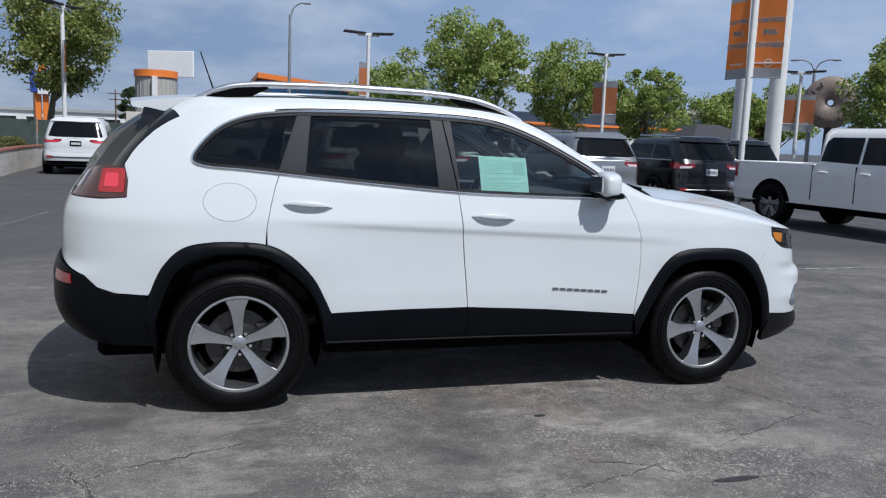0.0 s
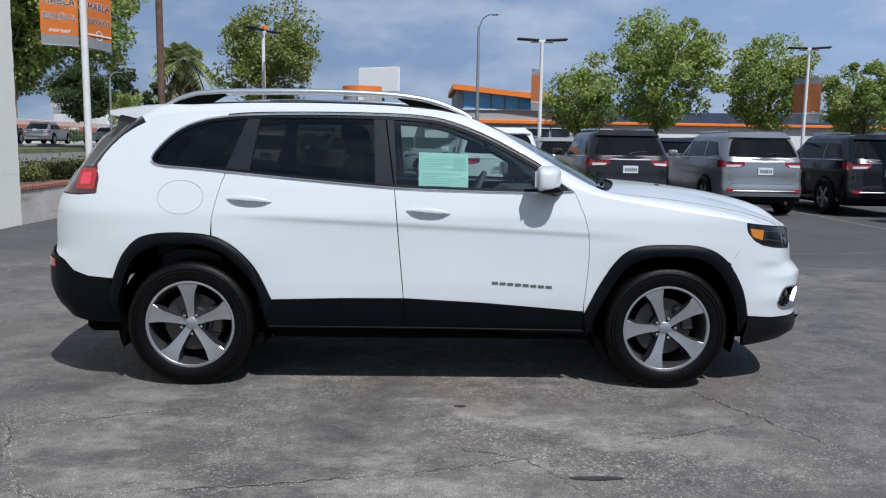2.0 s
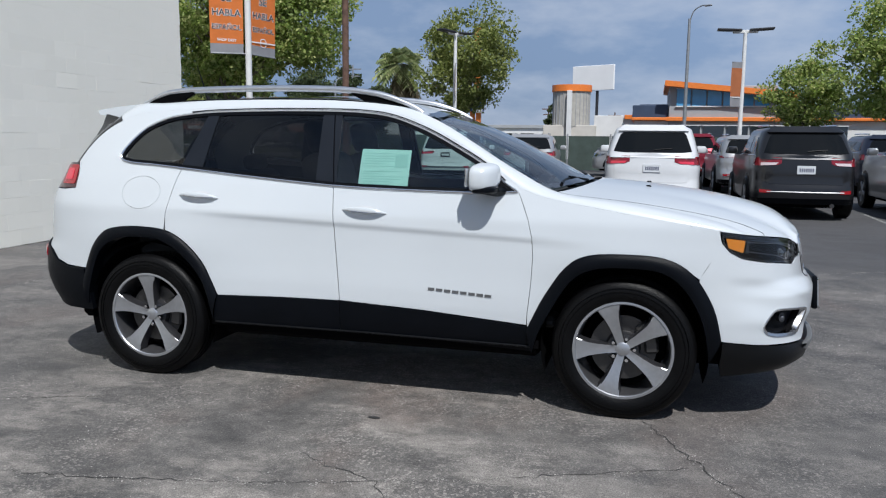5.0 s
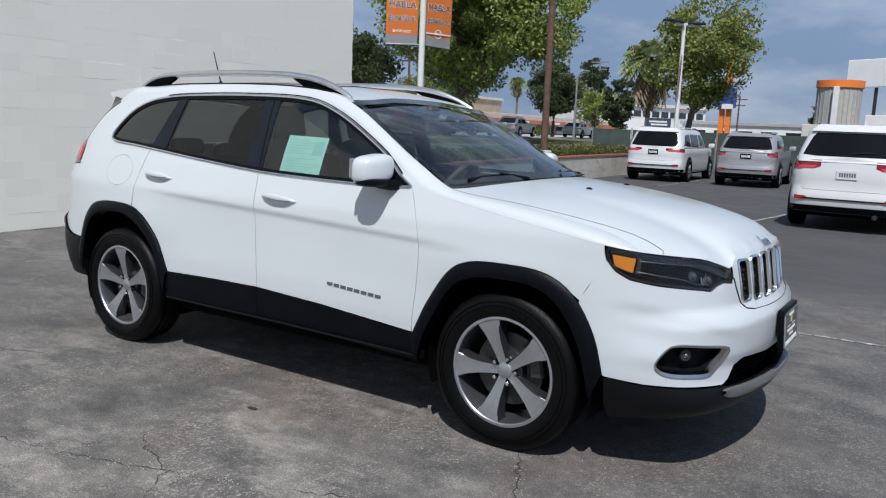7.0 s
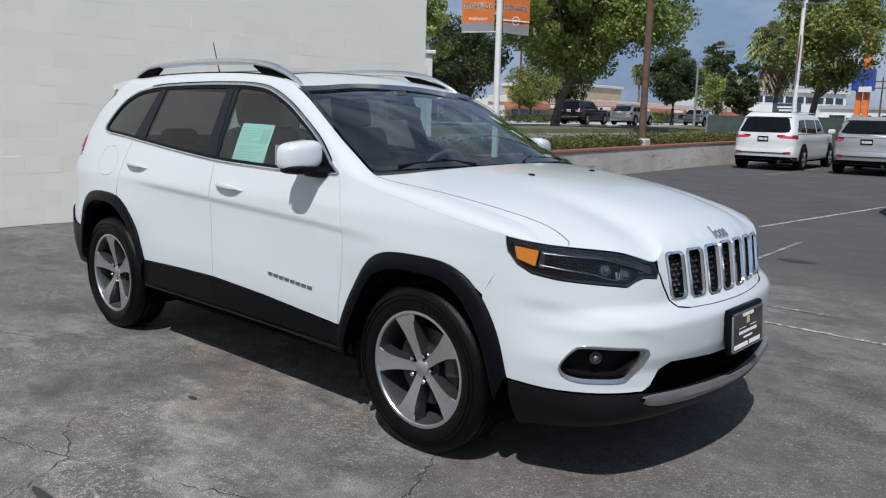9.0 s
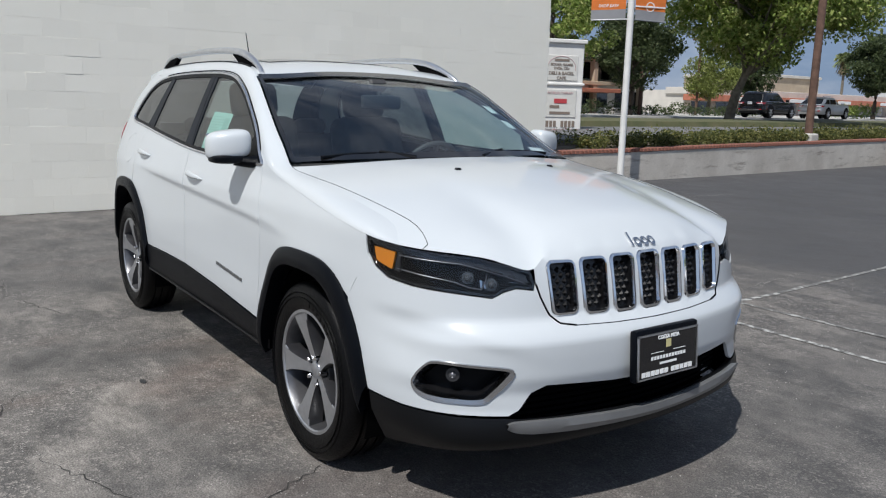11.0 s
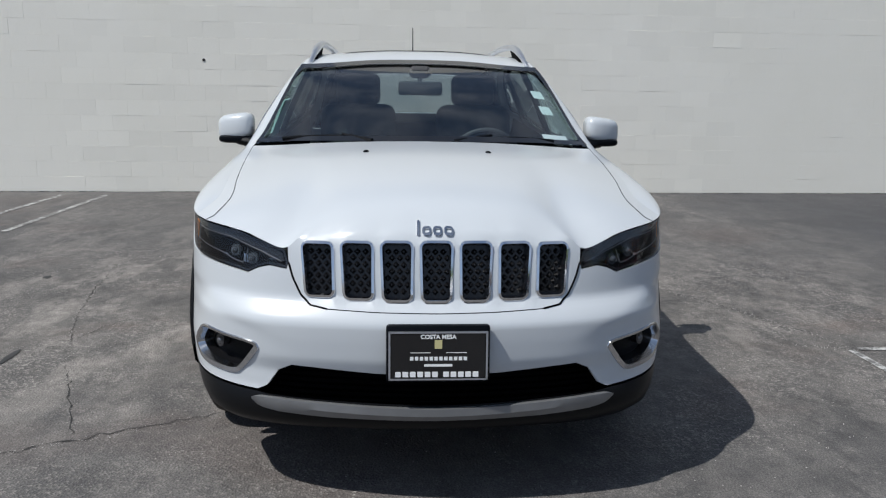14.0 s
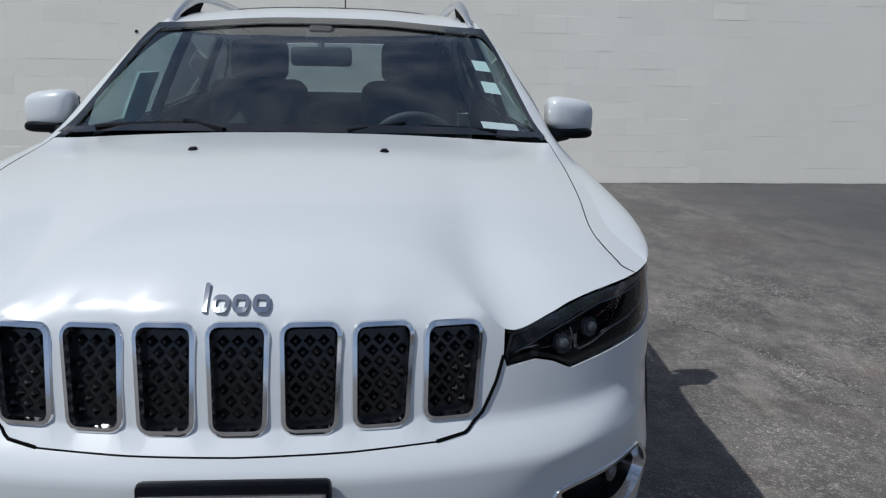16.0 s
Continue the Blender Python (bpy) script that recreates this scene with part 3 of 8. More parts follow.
# loose pale grit
rg_ = np.random.default_rng(5)
n = 4200
gx, gy = rg_.uniform(-3.5, 6, n), rg_.uniform(-4.2, 4.5, n)
for pts in crack_lines:
    p = np.array(pts)
    leg = np.r_[0, np.cumsum(np.hypot(*np.diff(p, axis=0).T))]
    k = int(110 * leg[-1])
    q = rg_.uniform(0, leg[-1], k)
    gx = np.r_[gx, np.interp(q, leg, p[:, 0]) + rg_.normal(0, 0.016, k)]
    gy = np.r_[gy, np.interp(q, leg, p[:, 1]) + rg_.normal(0, 0.016, k)]
vs, fcs = [], []
for x, y in zip(gx, gy):
    s = rg_.uniform(0.0014, 0.0036)
    i = len(vs)
    vs += [(x - s, y - s * 0.7, 0.0), (x + s, y - s * 0.6, 0.0), (x + 0.2 * s, y + s, 0.0), (x, y, s * 1.1)]
    fcs += [(i, i + 1, i + 3), (i + 1, i + 2, i + 3), (i + 2, i, i + 3)]
me = bpy.data.meshes.new("grit")
me.from_pydata(vs, [], fcs)
me.materials.append(material("pale_grit", (0.36, 0.345, 0.32), 0.8, vary=0.3, scale=3))
tagged(new("grit", me), "loose pale grit scattered on the asphalt", "grit", kind="stuff")

# ---------------------------------------------------------------- white block wall
def wall_paint():
    m, nt, b = nodes_of("painted_block")
    v = nt.nodes.new("ShaderNodeTexCoord").outputs["Object"]
    geo = nt.nodes.new("ShaderNodeNewGeometry").outputs["Position"]
    oi = nt.nodes.new("ShaderNodeObjectInfo").outputs["Random"]
    big = ramp(nt, noise_tex(nt, geo, 0.5, 5, 0.6), (0.3, (0.87, 0.845, 0.745)), (0.7, (0.91, 0.885, 0.795)))
    per = ramp(nt, oi, (0.0, 0.965), (1.0, 1.02))
    col = mixc(nt, 1.0, big, per, "MULTIPLY")
    dirt = ramp(nt, noise_tex(nt, geo, 3.0, 8, 0.7, (1, 1, 0.35)), (0.66, 0.0), (0.80, 0.35))
    col = mixc(nt, dirt, col, (0.5, 0.48, 0.44))
    nt.links.new(col, b.inputs["Base Color"])
    b.inputs["Roughness"].default_value = 0.65
    bp = add(nt, "Bump", Strength=0.35, Distance=0.006)
    nt.links.new(noise_tex(nt, geo, 30, 7, 0.65), bp.inputs["Height"])
    nt.links.new(bp.outputs["Normal"], b.inputs["Normal"])
    return m


WALLM = wall_paint()
wall = solo("wall_west", boxes(((-9, -28, 0), (-0.005, 7.33, 6.5), 0.0)), WALLM, "white painted concrete block wall", "wall", kind="structure", smooth=False)
wall.matrix_world = pose(-6.18, 0, 0, 0, 0, 1.57)
# a rough foot of mortar and a small hole: a dark plug, coloured like the shade inside
ft_bm = ribbon([(0.012, y) for y in np.linspace(-12, 7.3, 80)], 0.05, 0.006, 0.006, rc)
foot = solo("wall_foot", ft_bm, CRACK, "dark dirty joint at the foot of the wall", "trim", kind="structure", smooth=False)
foot.matrix_world = pose(-6.18, 0, 0, 0, 0, 1.57)
bm = bmesh.new()
cyl(bm, (-0.02, 0, 0), (0.006, 0, 0), 0.017, 0.020, 14)
hole = solo("wall_hole", bm, CRACK, "small dark pipe hole in the white wall", "pipe hole")
hole.matrix_world = pose(-6.18, 0, 0, 0, 0, 1.57) @ pose(0.0, -2.645, 1.746)
# green-grey concrete retaining wall with brick cap


def concrete(name, a, b_, dark):
    m, nt, b = nodes_of(name)
    v = nt.nodes.new("ShaderNodeTexCoord").outputs["Object"]
    c = mixc(nt, ramp(nt, noise_tex(nt, v, 1.1, 6, 0.6), (0.35, 0.0), (0.65, 1.0)), a, b_)
    c = mixc(nt, ramp(nt, noise_tex(nt, v, 2.2, 9, 0.7, (1, 0.5, 3.0)), (0.55, 0.0), (0.68, 0.8)), c, dark)
    c = mixc(nt, 1.0, c, ramp(nt, noise_tex(nt, v, 70, 3), (0.3, 0.85), (0.7, 1.1)), "MULTIPLY")
    nt.links.new(c, b.inputs["Base Color"])
    b.inputs["Roughness"].default_value = 0.85
    bp = add(nt, "Bump", Strength=0.4, Distance=0.01)
    nt.links.new(noise_tex(nt, v, 22, 7, 0.7), bp.inputs["Height"])
    nt.links.new(bp.outputs["Normal"], b.inputs["Normal"])
    return m


CONC = concrete("stained_concrete", (0.44, 0.405, 0.36), (0.60, 0.565, 0.51), (0.20, 0.175, 0.15))
KERB = concrete("pale_concrete", (0.42, 0.41, 0.38), (0.50, 0.49, 0.46), (0.30, 0.29, 0.27))
BRICK = material("red_brick", (0.24, 0.10, 0.07), 0.85, vary=0.3, scale=6, bump=0.4, bump_scale=80)
RW = [(-6.40, 7.33, 0.60), (-6.36, 9.5, 0.62), (-6.42, 12, 0.66), (-6.6, 15.5, 0.69), (-6.8, 19, 0.72), (-7.0, 23, 0.74), (-7.12, 26.5, 0.72), (-7.5, 28.6, 0.68), (-8.6, 30.2, 0.63), (-10.5, 31, 0.6)]
RWs = along(spline([(x, y, z) for x, y, z in RW], 6), 60)


def offset_line(p, d):
    t = np.gradient(p[:, :2], axis=0)
    t /= np.linalg.norm(t, axis=1)[:, None]
    return p[:, :2] + np.stack([t[:, 1], -t[:, 0]], 1) * d


fr, bk = offset_line(RWs, 0.0), offset_line(RWs, -0.25)
rows = [[(x, y, -0.05) for x, y in fr], [(x, y, h - 0.07) for (x, y), h in zip(fr, RWs[:, 2])],
        [(x, y, h - 0.07) for (x, y), h in zip(bk, RWs[:, 2])], [(x, y, -0.05) for x, y in bk]]
rwall = solo("retaining_wall", fix(grid_mesh(rows)), CONC, "stained concrete retaining wall with a brick cap", "wall", kind="structure", smooth=False)
seg = along(np.column_stack([fr, RWs[:, 2]]), 240)
bme = bpy.data.meshes.new("brick")
bm = boxes(((-0.235, -0.047, -0.032), (0.02, 0.047, 0.032), 0.006))
bm.to_mesh(bme)
bm.free()
bme.materials.append(BRICK)
for i in range(0, 239):
    a, b = Vector(seg[i]), Vector(seg[i + 1])
    d = b - a
    if d.length < 0.02:
        continue
    ob = new("brick", bme)
    ob.parent = rwall
    c = (a + b) / 2
    ob.matrix_world = Matrix.Translation((c.x, c.y, c.z - 0.033 + rc.uniform(-0.003, 0.003))) @ Matrix.Rotation(math.atan2(d.y, d.x) - math.pi / 2, 4, "Z") @ Matrix.Diagonal((1, d.length * 0.9 / 0.094, 1, 1))

# ---------------------------------------------------------------- beyond: raised planting strip, street, far side
GRASS = material("dry_grass", (0.07, 0.085, 0.035), 0.95, vary=0.35, scale=1.2, bump=0.5, bump_scale=40, color2=(0.13, 0.12, 0.06))
SOIL = material("planting_soil", (0.10, 0.08, 0.055), 0.95, vary=0.35, scale=4, bump=0.5)


def sheet_xy(name, rows, mat, label, category, kind="structure"):
    return solo(name, fix(grid_mesh(rows)), mat, label, category, kind=kind, smooth=False)


ys = (7.0, 16, 30, 60, 130, 400)
sheet_xy("planting_strip", [[(x, y, z) for x, y, z in zip(bk[:, 0], bk[:, 1], RWs[:, 2] - 0.05)], [(x - 2.0, y, z + 0.02) for x, y, z in zip(bk[:, 0], bk[:, 1], RWs[:, 2])]], SOIL, "brown planting soil behind the brick cap", "planting bed")
sheet_xy("street_pavement", [[(-11.4 - 0.06 * (y - 16), y, 0.78) for y in ys], [(-8.6 - 0.05 * (y - 16), y, 0.70) for y in ys], [(-8.4 - 0.05 * (y - 16), y, -0.3) for y in ys]], STREET, "grey asphalt shoulder of the street", "road")
sheet_xy("street", [[(-24.5 - 0.05 * (y - 16), y, 0.80) for y in (-40,) + ys], [(-11.3 - 0.06 * (y - 16), y, 0.66) for y in (-40,) + ys]], STREET, "wide grey asphalt street", "road")
sheet_xy("far_pavement", [[(-60, y, 0.95) for y in (-40,) + ys], [(-27.4 - 0.05 * (y - 16), y, 0.93) for y in (-40,) + ys], [(-24.4 - 0.05 * (y - 16), y, 0.92) for y in (-40,) + ys], [(-24.4 - 0.05 * (y - 16), y, 0.70) for y in (-40,) + ys]], KERB, "pale far pavement beyond the street", "pavement")
sheet_xy("grass_strip", [[(-19.6 - 0.05 * (y - 16), y, 0.93) for y in (8, 16, 30, 60, 130)], [(-15.6 - 0.05 * (y - 16), y, 0.90) for y in (8, 16, 30, 60, 130)], [(-15.5 - 0.05 * (y - 16), y, 0.6) for y in (8, 16, 30, 60, 130)]], GRASS, "dry green median grass strip", "grass")
sheet_xy("ground_north", [[(-400, y, 0.9) for y in (-400, 60, 130, 800)], [(-59, y, 0.94) for y in (-400, 60, 130, 800)]], KERB, "pale distant paved ground", "ground")

# foliage


def leaf_material(name, a, b_, c):
    m, nt, b = nodes_of(name)
    r = nt.nodes.new("ShaderNodeNewGeometry").outputs["Random Per Island"]
    col = ramp(nt, r, (0.0, a), (0.55, b_), (1.0, c))
    nt.links.new(col, b.inputs["Base Color"])
    b.inputs["Roughness"].default_value = 0.55
    b.inputs["Specular IOR Level"].default_value = 0.35
    tl, mx = nt.nodes.new("ShaderNodeBsdfTranslucent"), nt.nodes.new("ShaderNodeMixShader")
    mx.inputs["Fac"].default_value = 0.45
    nt.links.new(col, tl.inputs["Color"])
    nt.links.new(b.outputs["BSDF"], mx.inputs[1])
    nt.links.new(tl.outputs["BSDF"], mx.inputs[2])
    nt.links.new(mx.outputs["Shader"], nt.nodes["Material Output"].inputs["Surface"])
    return m


LEAF = leaf_material("tree_leaf", (0.142, 0.201, 0.041), (0.300, 0.394, 0.094), (0.500, 0.500, 0.201))
LEAF_Y = leaf_material("light_leaf", (0.120, 0.151, 0.032), (0.238, 0.281, 0.076), (0.389, 0.410, 0.139))
LEAF_D = leaf_material("dark_needle", (0.043, 0.060, 0.026), (0.077, 0.107, 0.043), (0.133, 0.163, 0.073))
LEAF_P = leaf_material("palm_frond", (0.162, 0.203, 0.081), (0.297, 0.351, 0.149), (0.486, 0.500, 0.270))
LEAF_DRY = leaf_material("dry_frond", (0.14, 0.11, 0.06), (0.24, 0.19, 0.11), (0.34, 0.28, 0.17))
LEAF_H = leaf_material("hedge_leaf", (0.05, 0.065, 0.02), (0.14, 0.155, 0.045), (0.30, 0.28, 0.10))
BARK = material("grey_bark", (0.15, 0.13, 0.10), 0.9, vary=0.35, scale=5, bump=0.6, bump_scale=25)
BARK_D = material("brown_bark", (0.075, 0.058, 0.045), 0.95, vary=0.35, scale=5, bump=0.6, bump_scale=25)


def leaf_cloud(rng, centres, radii, per, size, droop=0.0):
    """Many small folded leaves scattered in clumps: one mesh's points and faces."""
    vs = []
    for c, r in zip(centres, radii):
        k = int(2.2 * per * rng.uniform(0.7, 1.3))
        d = rng.normal(size=(k, 3))
        d /= np.linalg.norm(d, axis=1)[:, None]
        p = c + d * (r * rng.uniform(0.25, 1.0, k) ** 0.6)[:, None] * [1, 1, 0.75]
        p[:, 2] -= droop * rng.uniform(0, 1, k)
        a = rng.normal(size=(k, 3))
        a /= np.linalg.norm(a, axis=1)[:, None]
        b = np.cross(a, rng.normal(size=(k, 3)))
        b /= np.linalg.norm(b, axis=1)[:, None]
        s = 0.68 * size * rng.uniform(0.6, 1.4, k)[:, None]
        vs += list(np.stack([p - a * s, p - b * s * 0.55, p + a * s, p + b * s * 0.55], 1))
    v = np.array(vs).reshape(-1, 3)
    n_ = len(v) // 4
    f = np.arange(n_ * 4).reshape(-1, 4)
    return v, f


def mesh_part(name, v, f, mat, parent, label=""):
    me = bpy.data.meshes.new(name)
    me.from_pydata([tuple(p) for p in v], [], [tuple(int(i) for i in q) for q in f])
    me.materials.append(mat)
    ob = new(name, me)
    ob.parent = parent
    if label:
        ob["label"] = label
    return ob


def tree(x, y, z, height, spread, clear, seed, mat=None, bark=None, label="leafy green street tree with a grey trunk", lean=0.0, clumps=46, per=90, leaf=0.13, trunk=0.16, group="street trees", gaps=0.25):
    """A tapered trunk with limbs; clumps of leaves at the limbs' ends."""
    rng = np.random.default_rng(seed)
    t = thing("tree", pose(x, y, z), label, "tree", group)
    bm = bmesh.new()
    top = np.array([lean, lean * 0.3, height * 0.62])
    line = [np.array([0, 0, -0.1]), np.array([lean * 0.15, 0, clear * 0.5]), np.array([lean * 0.4, 0.05, clear]), top * 0.85, top]
    line = spline(line, 4)
    tube(bm, line, trunk, 9, radii=list(np.linspace(trunk * 1.15, trunk * 0.3, len(line))))
    centres, radii = [], []
    cz, rz = (clear + height) / 2, (height - clear) / 2
    for k in range(int(clumps * 1.9)):
        while True:
            u = rng.uniform(-1, 1, 3)
            q = np.linalg.norm(u * [1, 1, 0.95])
            if gaps < q < 1:
                break
        wob = 0.78 + 0.35 * rng.random()
        c = np.array([lean + u[0] * spread * wob, u[1] * spread * wob, cz + u[2] * rz * 0.93])
        if u[2] < -0.55:
            c[:2] *= 0.75
        centres.append(c)
        radii.append(spread * (rng.uniform(0.10, 0.29) if spread > 2.6 else rng.uniform(0.16, 0.40)))
    for c in centres[:: 4 if clumps > 30 else 2]:
        h = min(max(clear * 0.85, c[2] - np.linalg.norm(c[:2]) * 0.8), height * 0.6)
        base = np.array([np.interp(h, line[:, 2], line[:, 0]), np.interp(h, line[:, 2], line[:, 1]), h])
        mid = (base + c) / 2 + [0, 0, 0.12 * np.linalg.norm(c - base) * 0.5] + rng.normal(size=3) * 0.08
        tube(bm, spline([base, mid, c], 3), 0.03, 5, radii=list(np.linspace(trunk * 0.34, trunk * 0.06, 7)))
    part("trunk", bm, bark or BARK, t)
    v, f = leaf_cloud(rng, np.array(centres), radii, per, leaf)
    mesh_part("crown", v, f, mat or LEAF, t)
    return t


def shrub_row(name, pts, r, h, per, mat, leaf, label, seed):
    rng = np.random.default_rng(seed)
    c = [np.array([x + rng.uniform(-0.15, 0.15), y, z + h * rng.uniform(0.3, 0.7)]) for x, y, z in pts]
    v, f = leaf_cloud(rng, c, [r * rng.uniform(0.7, 1.25) for _ in c], per, leaf)
    me = bpy.data.meshes.new(name)
    me.from_pydata([tuple(p) for p in v], [], [tuple(int(i) for i in q) for q in f])
    me.materials.append(mat)
    return tagged(new(name, me), label, "hedge", kind="stuff")


hp = along(np.column_stack([offset_line(RWs, -0.75), RWs[:, 2]]), 110)
shrub_row("hedge", [tuple(p) for p in hp[8:86]], 0.24, 0.17, 120, LEAF_H, 0.045, "low clipped shrub hedge behind the brick cap", 11)
hp2 = along(np.column_stack([offset_line(RWs, -1.5), RWs[:, 2]]), 80)
shrub_row("groundcover", [tuple(p) for p in hp2[6:60]], 0.35, 0.12, 70, LEAF_H, 0.05, "low green groundcover behind the hedge", 12)
shrub_row("flower_bed", [(-13.3 + 0.1 * k, 12.9 + 0.24 * k, 0.60) for k in range(9)], 0.13, 0.08, 50, leaf_material("flower_petal", (0.35, 0.03, 0.05), (0.45, 0.2, 0.2), (0.7, 0.65, 0.62)), 0.04, "red and white flower bed round the sign", 13)

# trees
tree(-21.1, 33.2, 0.9, 11.6, 5.1, 2.4, 21, LEAF, lean=1.9, trunk=0.24, clumps=120, per=210, leaf=0.15, label="large leafy street tree in the grass strip")
tree(-8.2, 34.0, 0.3, 7.6, 2.5, 2.5, 22, LEAF_Y, clumps=52, per=90, leaf=0.12, lean=0.7, label="leafy tree behind a lamp post")
tree(13.2, 40.0, 0.0, 8.6, 3.7, 2.3, 23, LEAF, clumps=62, per=90, leaf=0.15, gaps=0.3)
tree(20.0, 41.0, 0.0, 8.0, 2.5, 2.2, 24, LEAF, clumps=46, per=90, leaf=0.14)
tree(26.3, 42.0, 0.0, 6.7, 2.7, 1.8, 25, LEAF, clumps=46, per=90, leaf=0.14)
tree(9.9, 46.0, 0.0, 6.1, 2.45, 2.0, 26, LEAF, clumps=40, per=80, leaf=0.14)
tree(25.8, 21.5, 0.0, 6.2, 1.9, 1.8, 27, LEAF, clumps=42, per=80, leaf=0.12)
tree(29.0, 18.7, 0.0, 6.4, 2.2, 1.8, 127, LEAF, clumps=42, per=80, leaf=0.12)
tree(34.0, 44.0, 0.0, 5.8, 2.6, 1.5, 28, LEAF, clumps=38, per=70, leaf=0.16)
tree(38.5, 44.0, 0.0, 6.2, 2.8, 1.5, 29, LEAF, clumps=38, per=70, leaf=0.16)
tree(-32.7, 47.0, 0.8, 4.15, 2.2, 1.4, 30, LEAF_Y, clumps=34, per=80, leaf=0.11, label="small round clipped tree")
tree(-28.0, 33.5, 0.93, 6.0, 2.4, 1.6, 31, LEAF_D, bark=BARK_D, clumps=40, per=90, leaf=0.14, label="dark pine tree with open branches", gaps=0.45)
tree(-33.3, 39.5, 0.93, 6.1, 2.7, 2.0, 32, LEAF_D, bark=BARK_D, clumps=60, per=100, leaf=0.13, label="dense dark green tree before the shops")
tree(-24.6, 24.0, 0.93, 7.8, 3.0, 1.7, 132, LEAF, bark=BARK_D, clumps=50, per=100, leaf=0.13, label="dense dark green tree beside the sign")
tree(-27.4, 60.0, 0.93, 6.3, 2.2, 1.6, 33, LEAF_D, bark=BARK_D, clumps=46, per=80, leaf=0.16, label="dark conifer tree with bare lower branches", gaps=0.35)
tree(-25.0, 63.5, 0.93, 4.6, 2.2, 1.2, 133, LEAF, bark=BARK, clumps=24, per=50, leaf=0.14, label="thin dry tree with pale bare branches", gaps=0.4)
tree(-29.2, 73.0, 0.93, 8.3, 1.75, 1.5, 34, LEAF_D, bark=BARK_D, clumps=34, per=70, leaf=0.17, label="tall narrow open conifer tree")
tree(-33.0, 52.0, 0.93, 5.2, 2.2, 1.4, 134, LEAF_D, bark=BARK_D, clumps=34, per=70, leaf=0.16, label="dark bushy tree before the shops")
tree(-8.4, 79.0, 0.0, 5.6, 1.1, 0.5, 35, LEAF_D, clumps=30, per=70, leaf=0.17, label="dark narrow cypress tree")
tree(-20.6, 57.5, 0.6, 5.5, 1.2, 0.8, 36, LEAF_D, clumps=30, per=60, leaf=0.16, label="dark narrow cypress tree")


def palm(x, y, z, h, s, seed, label="tall fan palm with a shaggy brown skirt"):
    rng = np.random.default_rng(seed)
    t = thing("palm_tree", pose(x, y, z), label, "palm", "palms")
    bm = bmesh.new()
    tube(bm, [(0, 0, 0), (0.05, 0, h * 0.5), (0.0, 0, h)], 0.2, 9, radii=[0.26, 0.2, 0.18])
    part("trunk", bm, BARK, t)
    for nm, mat, n_, lo, hi in (("crown", LEAF_P, 80, -0.55, 1.25), ("skirt", LEAF_DRY, 90, -1.52, -0.85)):
        vs, fs_ = [], []
        for k in range(n_):
            a, e = rng.uniform(0, 2 * math.pi), rng.uniform(lo, hi)
            d = np.array([math.cos(a) * math.cos(e), math.sin(a) * math.cos(e), math.sin(e)])
            side = np.cross(d, [0, 0, 1.0])
            side /= max(np.linalg.norm(side), 1e-6)
            L = s * rng.uniform(0.75, 1.1)
            for q in range(9):
                u0 = 0.25 + 0.75 * q / 9
                for sg in (-1, 1):
                    c0 = np.array([0, 0, h]) + d * L * u0 - np.array([0, 0, 0.52 * L * u0 ** 2.4])
                    tip = c0 + (d * 0.6 + side * sg) * L * 0.26 * (1.1 - 0.5 * u0) - np.array([0, 0, 0.17 * L])
                    i = len(vs)
                    w = d * L * 0.06
                    vs += [c0 - w, c0 + w, tip]
                    fs_.append((i, i + 1, i + 2))
        mesh_part(nm, np.array(vs), fs_, mat, t)
    return t


palm(-21.1, 66.0, 0.7, 7.6, 2.9, 41)
for x, y, h, s in ((-62, 118, 8.6, 1.7), (-57, 121, 8.2, 1.6), (-53, 124, 8.8, 1.7)):
    palm(x, y, 0.9, h, s, int(-x), "small distant palm above the roofs")

# ---------------------------------------------------------------- poles, lamps, banners
POLE = material("white_pole_paint", (0.66, 0.66, 0.64), 0.5, vary=0.06, scale=6)
GREYPOLE = material("galvanised_pole", (0.30, 0.31, 0.32), 0.5, metal=0.5, vary=0.1)
HEADM = material("lamp_head_black", (0.02, 0.02, 0.022), 0.5)
WOOD = material("brown_wood_pole", (0.12, 0.07, 0.05), 0.9, vary=0.3, scale=7, bump=0.4)


def cloth(name, col):
    """Thin printed cloth that lets some light through."""
    m, nt, b = nodes_of(name)
    v = nt.nodes.new("ShaderNodeTexCoord").outputs["Object"]
    c = mixc(nt, 1.0, col, ramp(nt, noise_tex(nt, v, 3, 5, 0.6), (0.3, 0.88), (0.7, 1.08)), "MULTIPLY")
    b.inputs["Roughness"].default_value = 0.8
    tl, mx = nt.nodes.new("ShaderNodeBsdfTranslucent"), nt.nodes.new("ShaderNodeMixShader")
    mx.inputs["Fac"].default_value = 0.4
    nt.links.new(c, b.inputs["Base Color"])
    nt.links.new(c, tl.inputs["Color"])
    nt.links.new(b.outputs["BSDF"], mx.inputs[1])
    nt.links.new(tl.outputs["BSDF"], mx.inputs[2])
    nt.links.new(mx.outputs["Shader"], nt.nodes["Material Output"].inputs["Surface"])
    return m


ORANGE = cloth("banner_orange", (0.85, 0.235, 0.05))
FADED = cloth("faded_orange", (0.55, 0.19, 0.075))
BGREY = cloth("banner_grey", (0.36, 0.36, 0.37))
LETTER_W = material("letter_white", (0.75, 0.73, 0.70), 0.7)
LETTER_K = material("letter_dark", (0.03, 0.028, 0.03), 0.7)


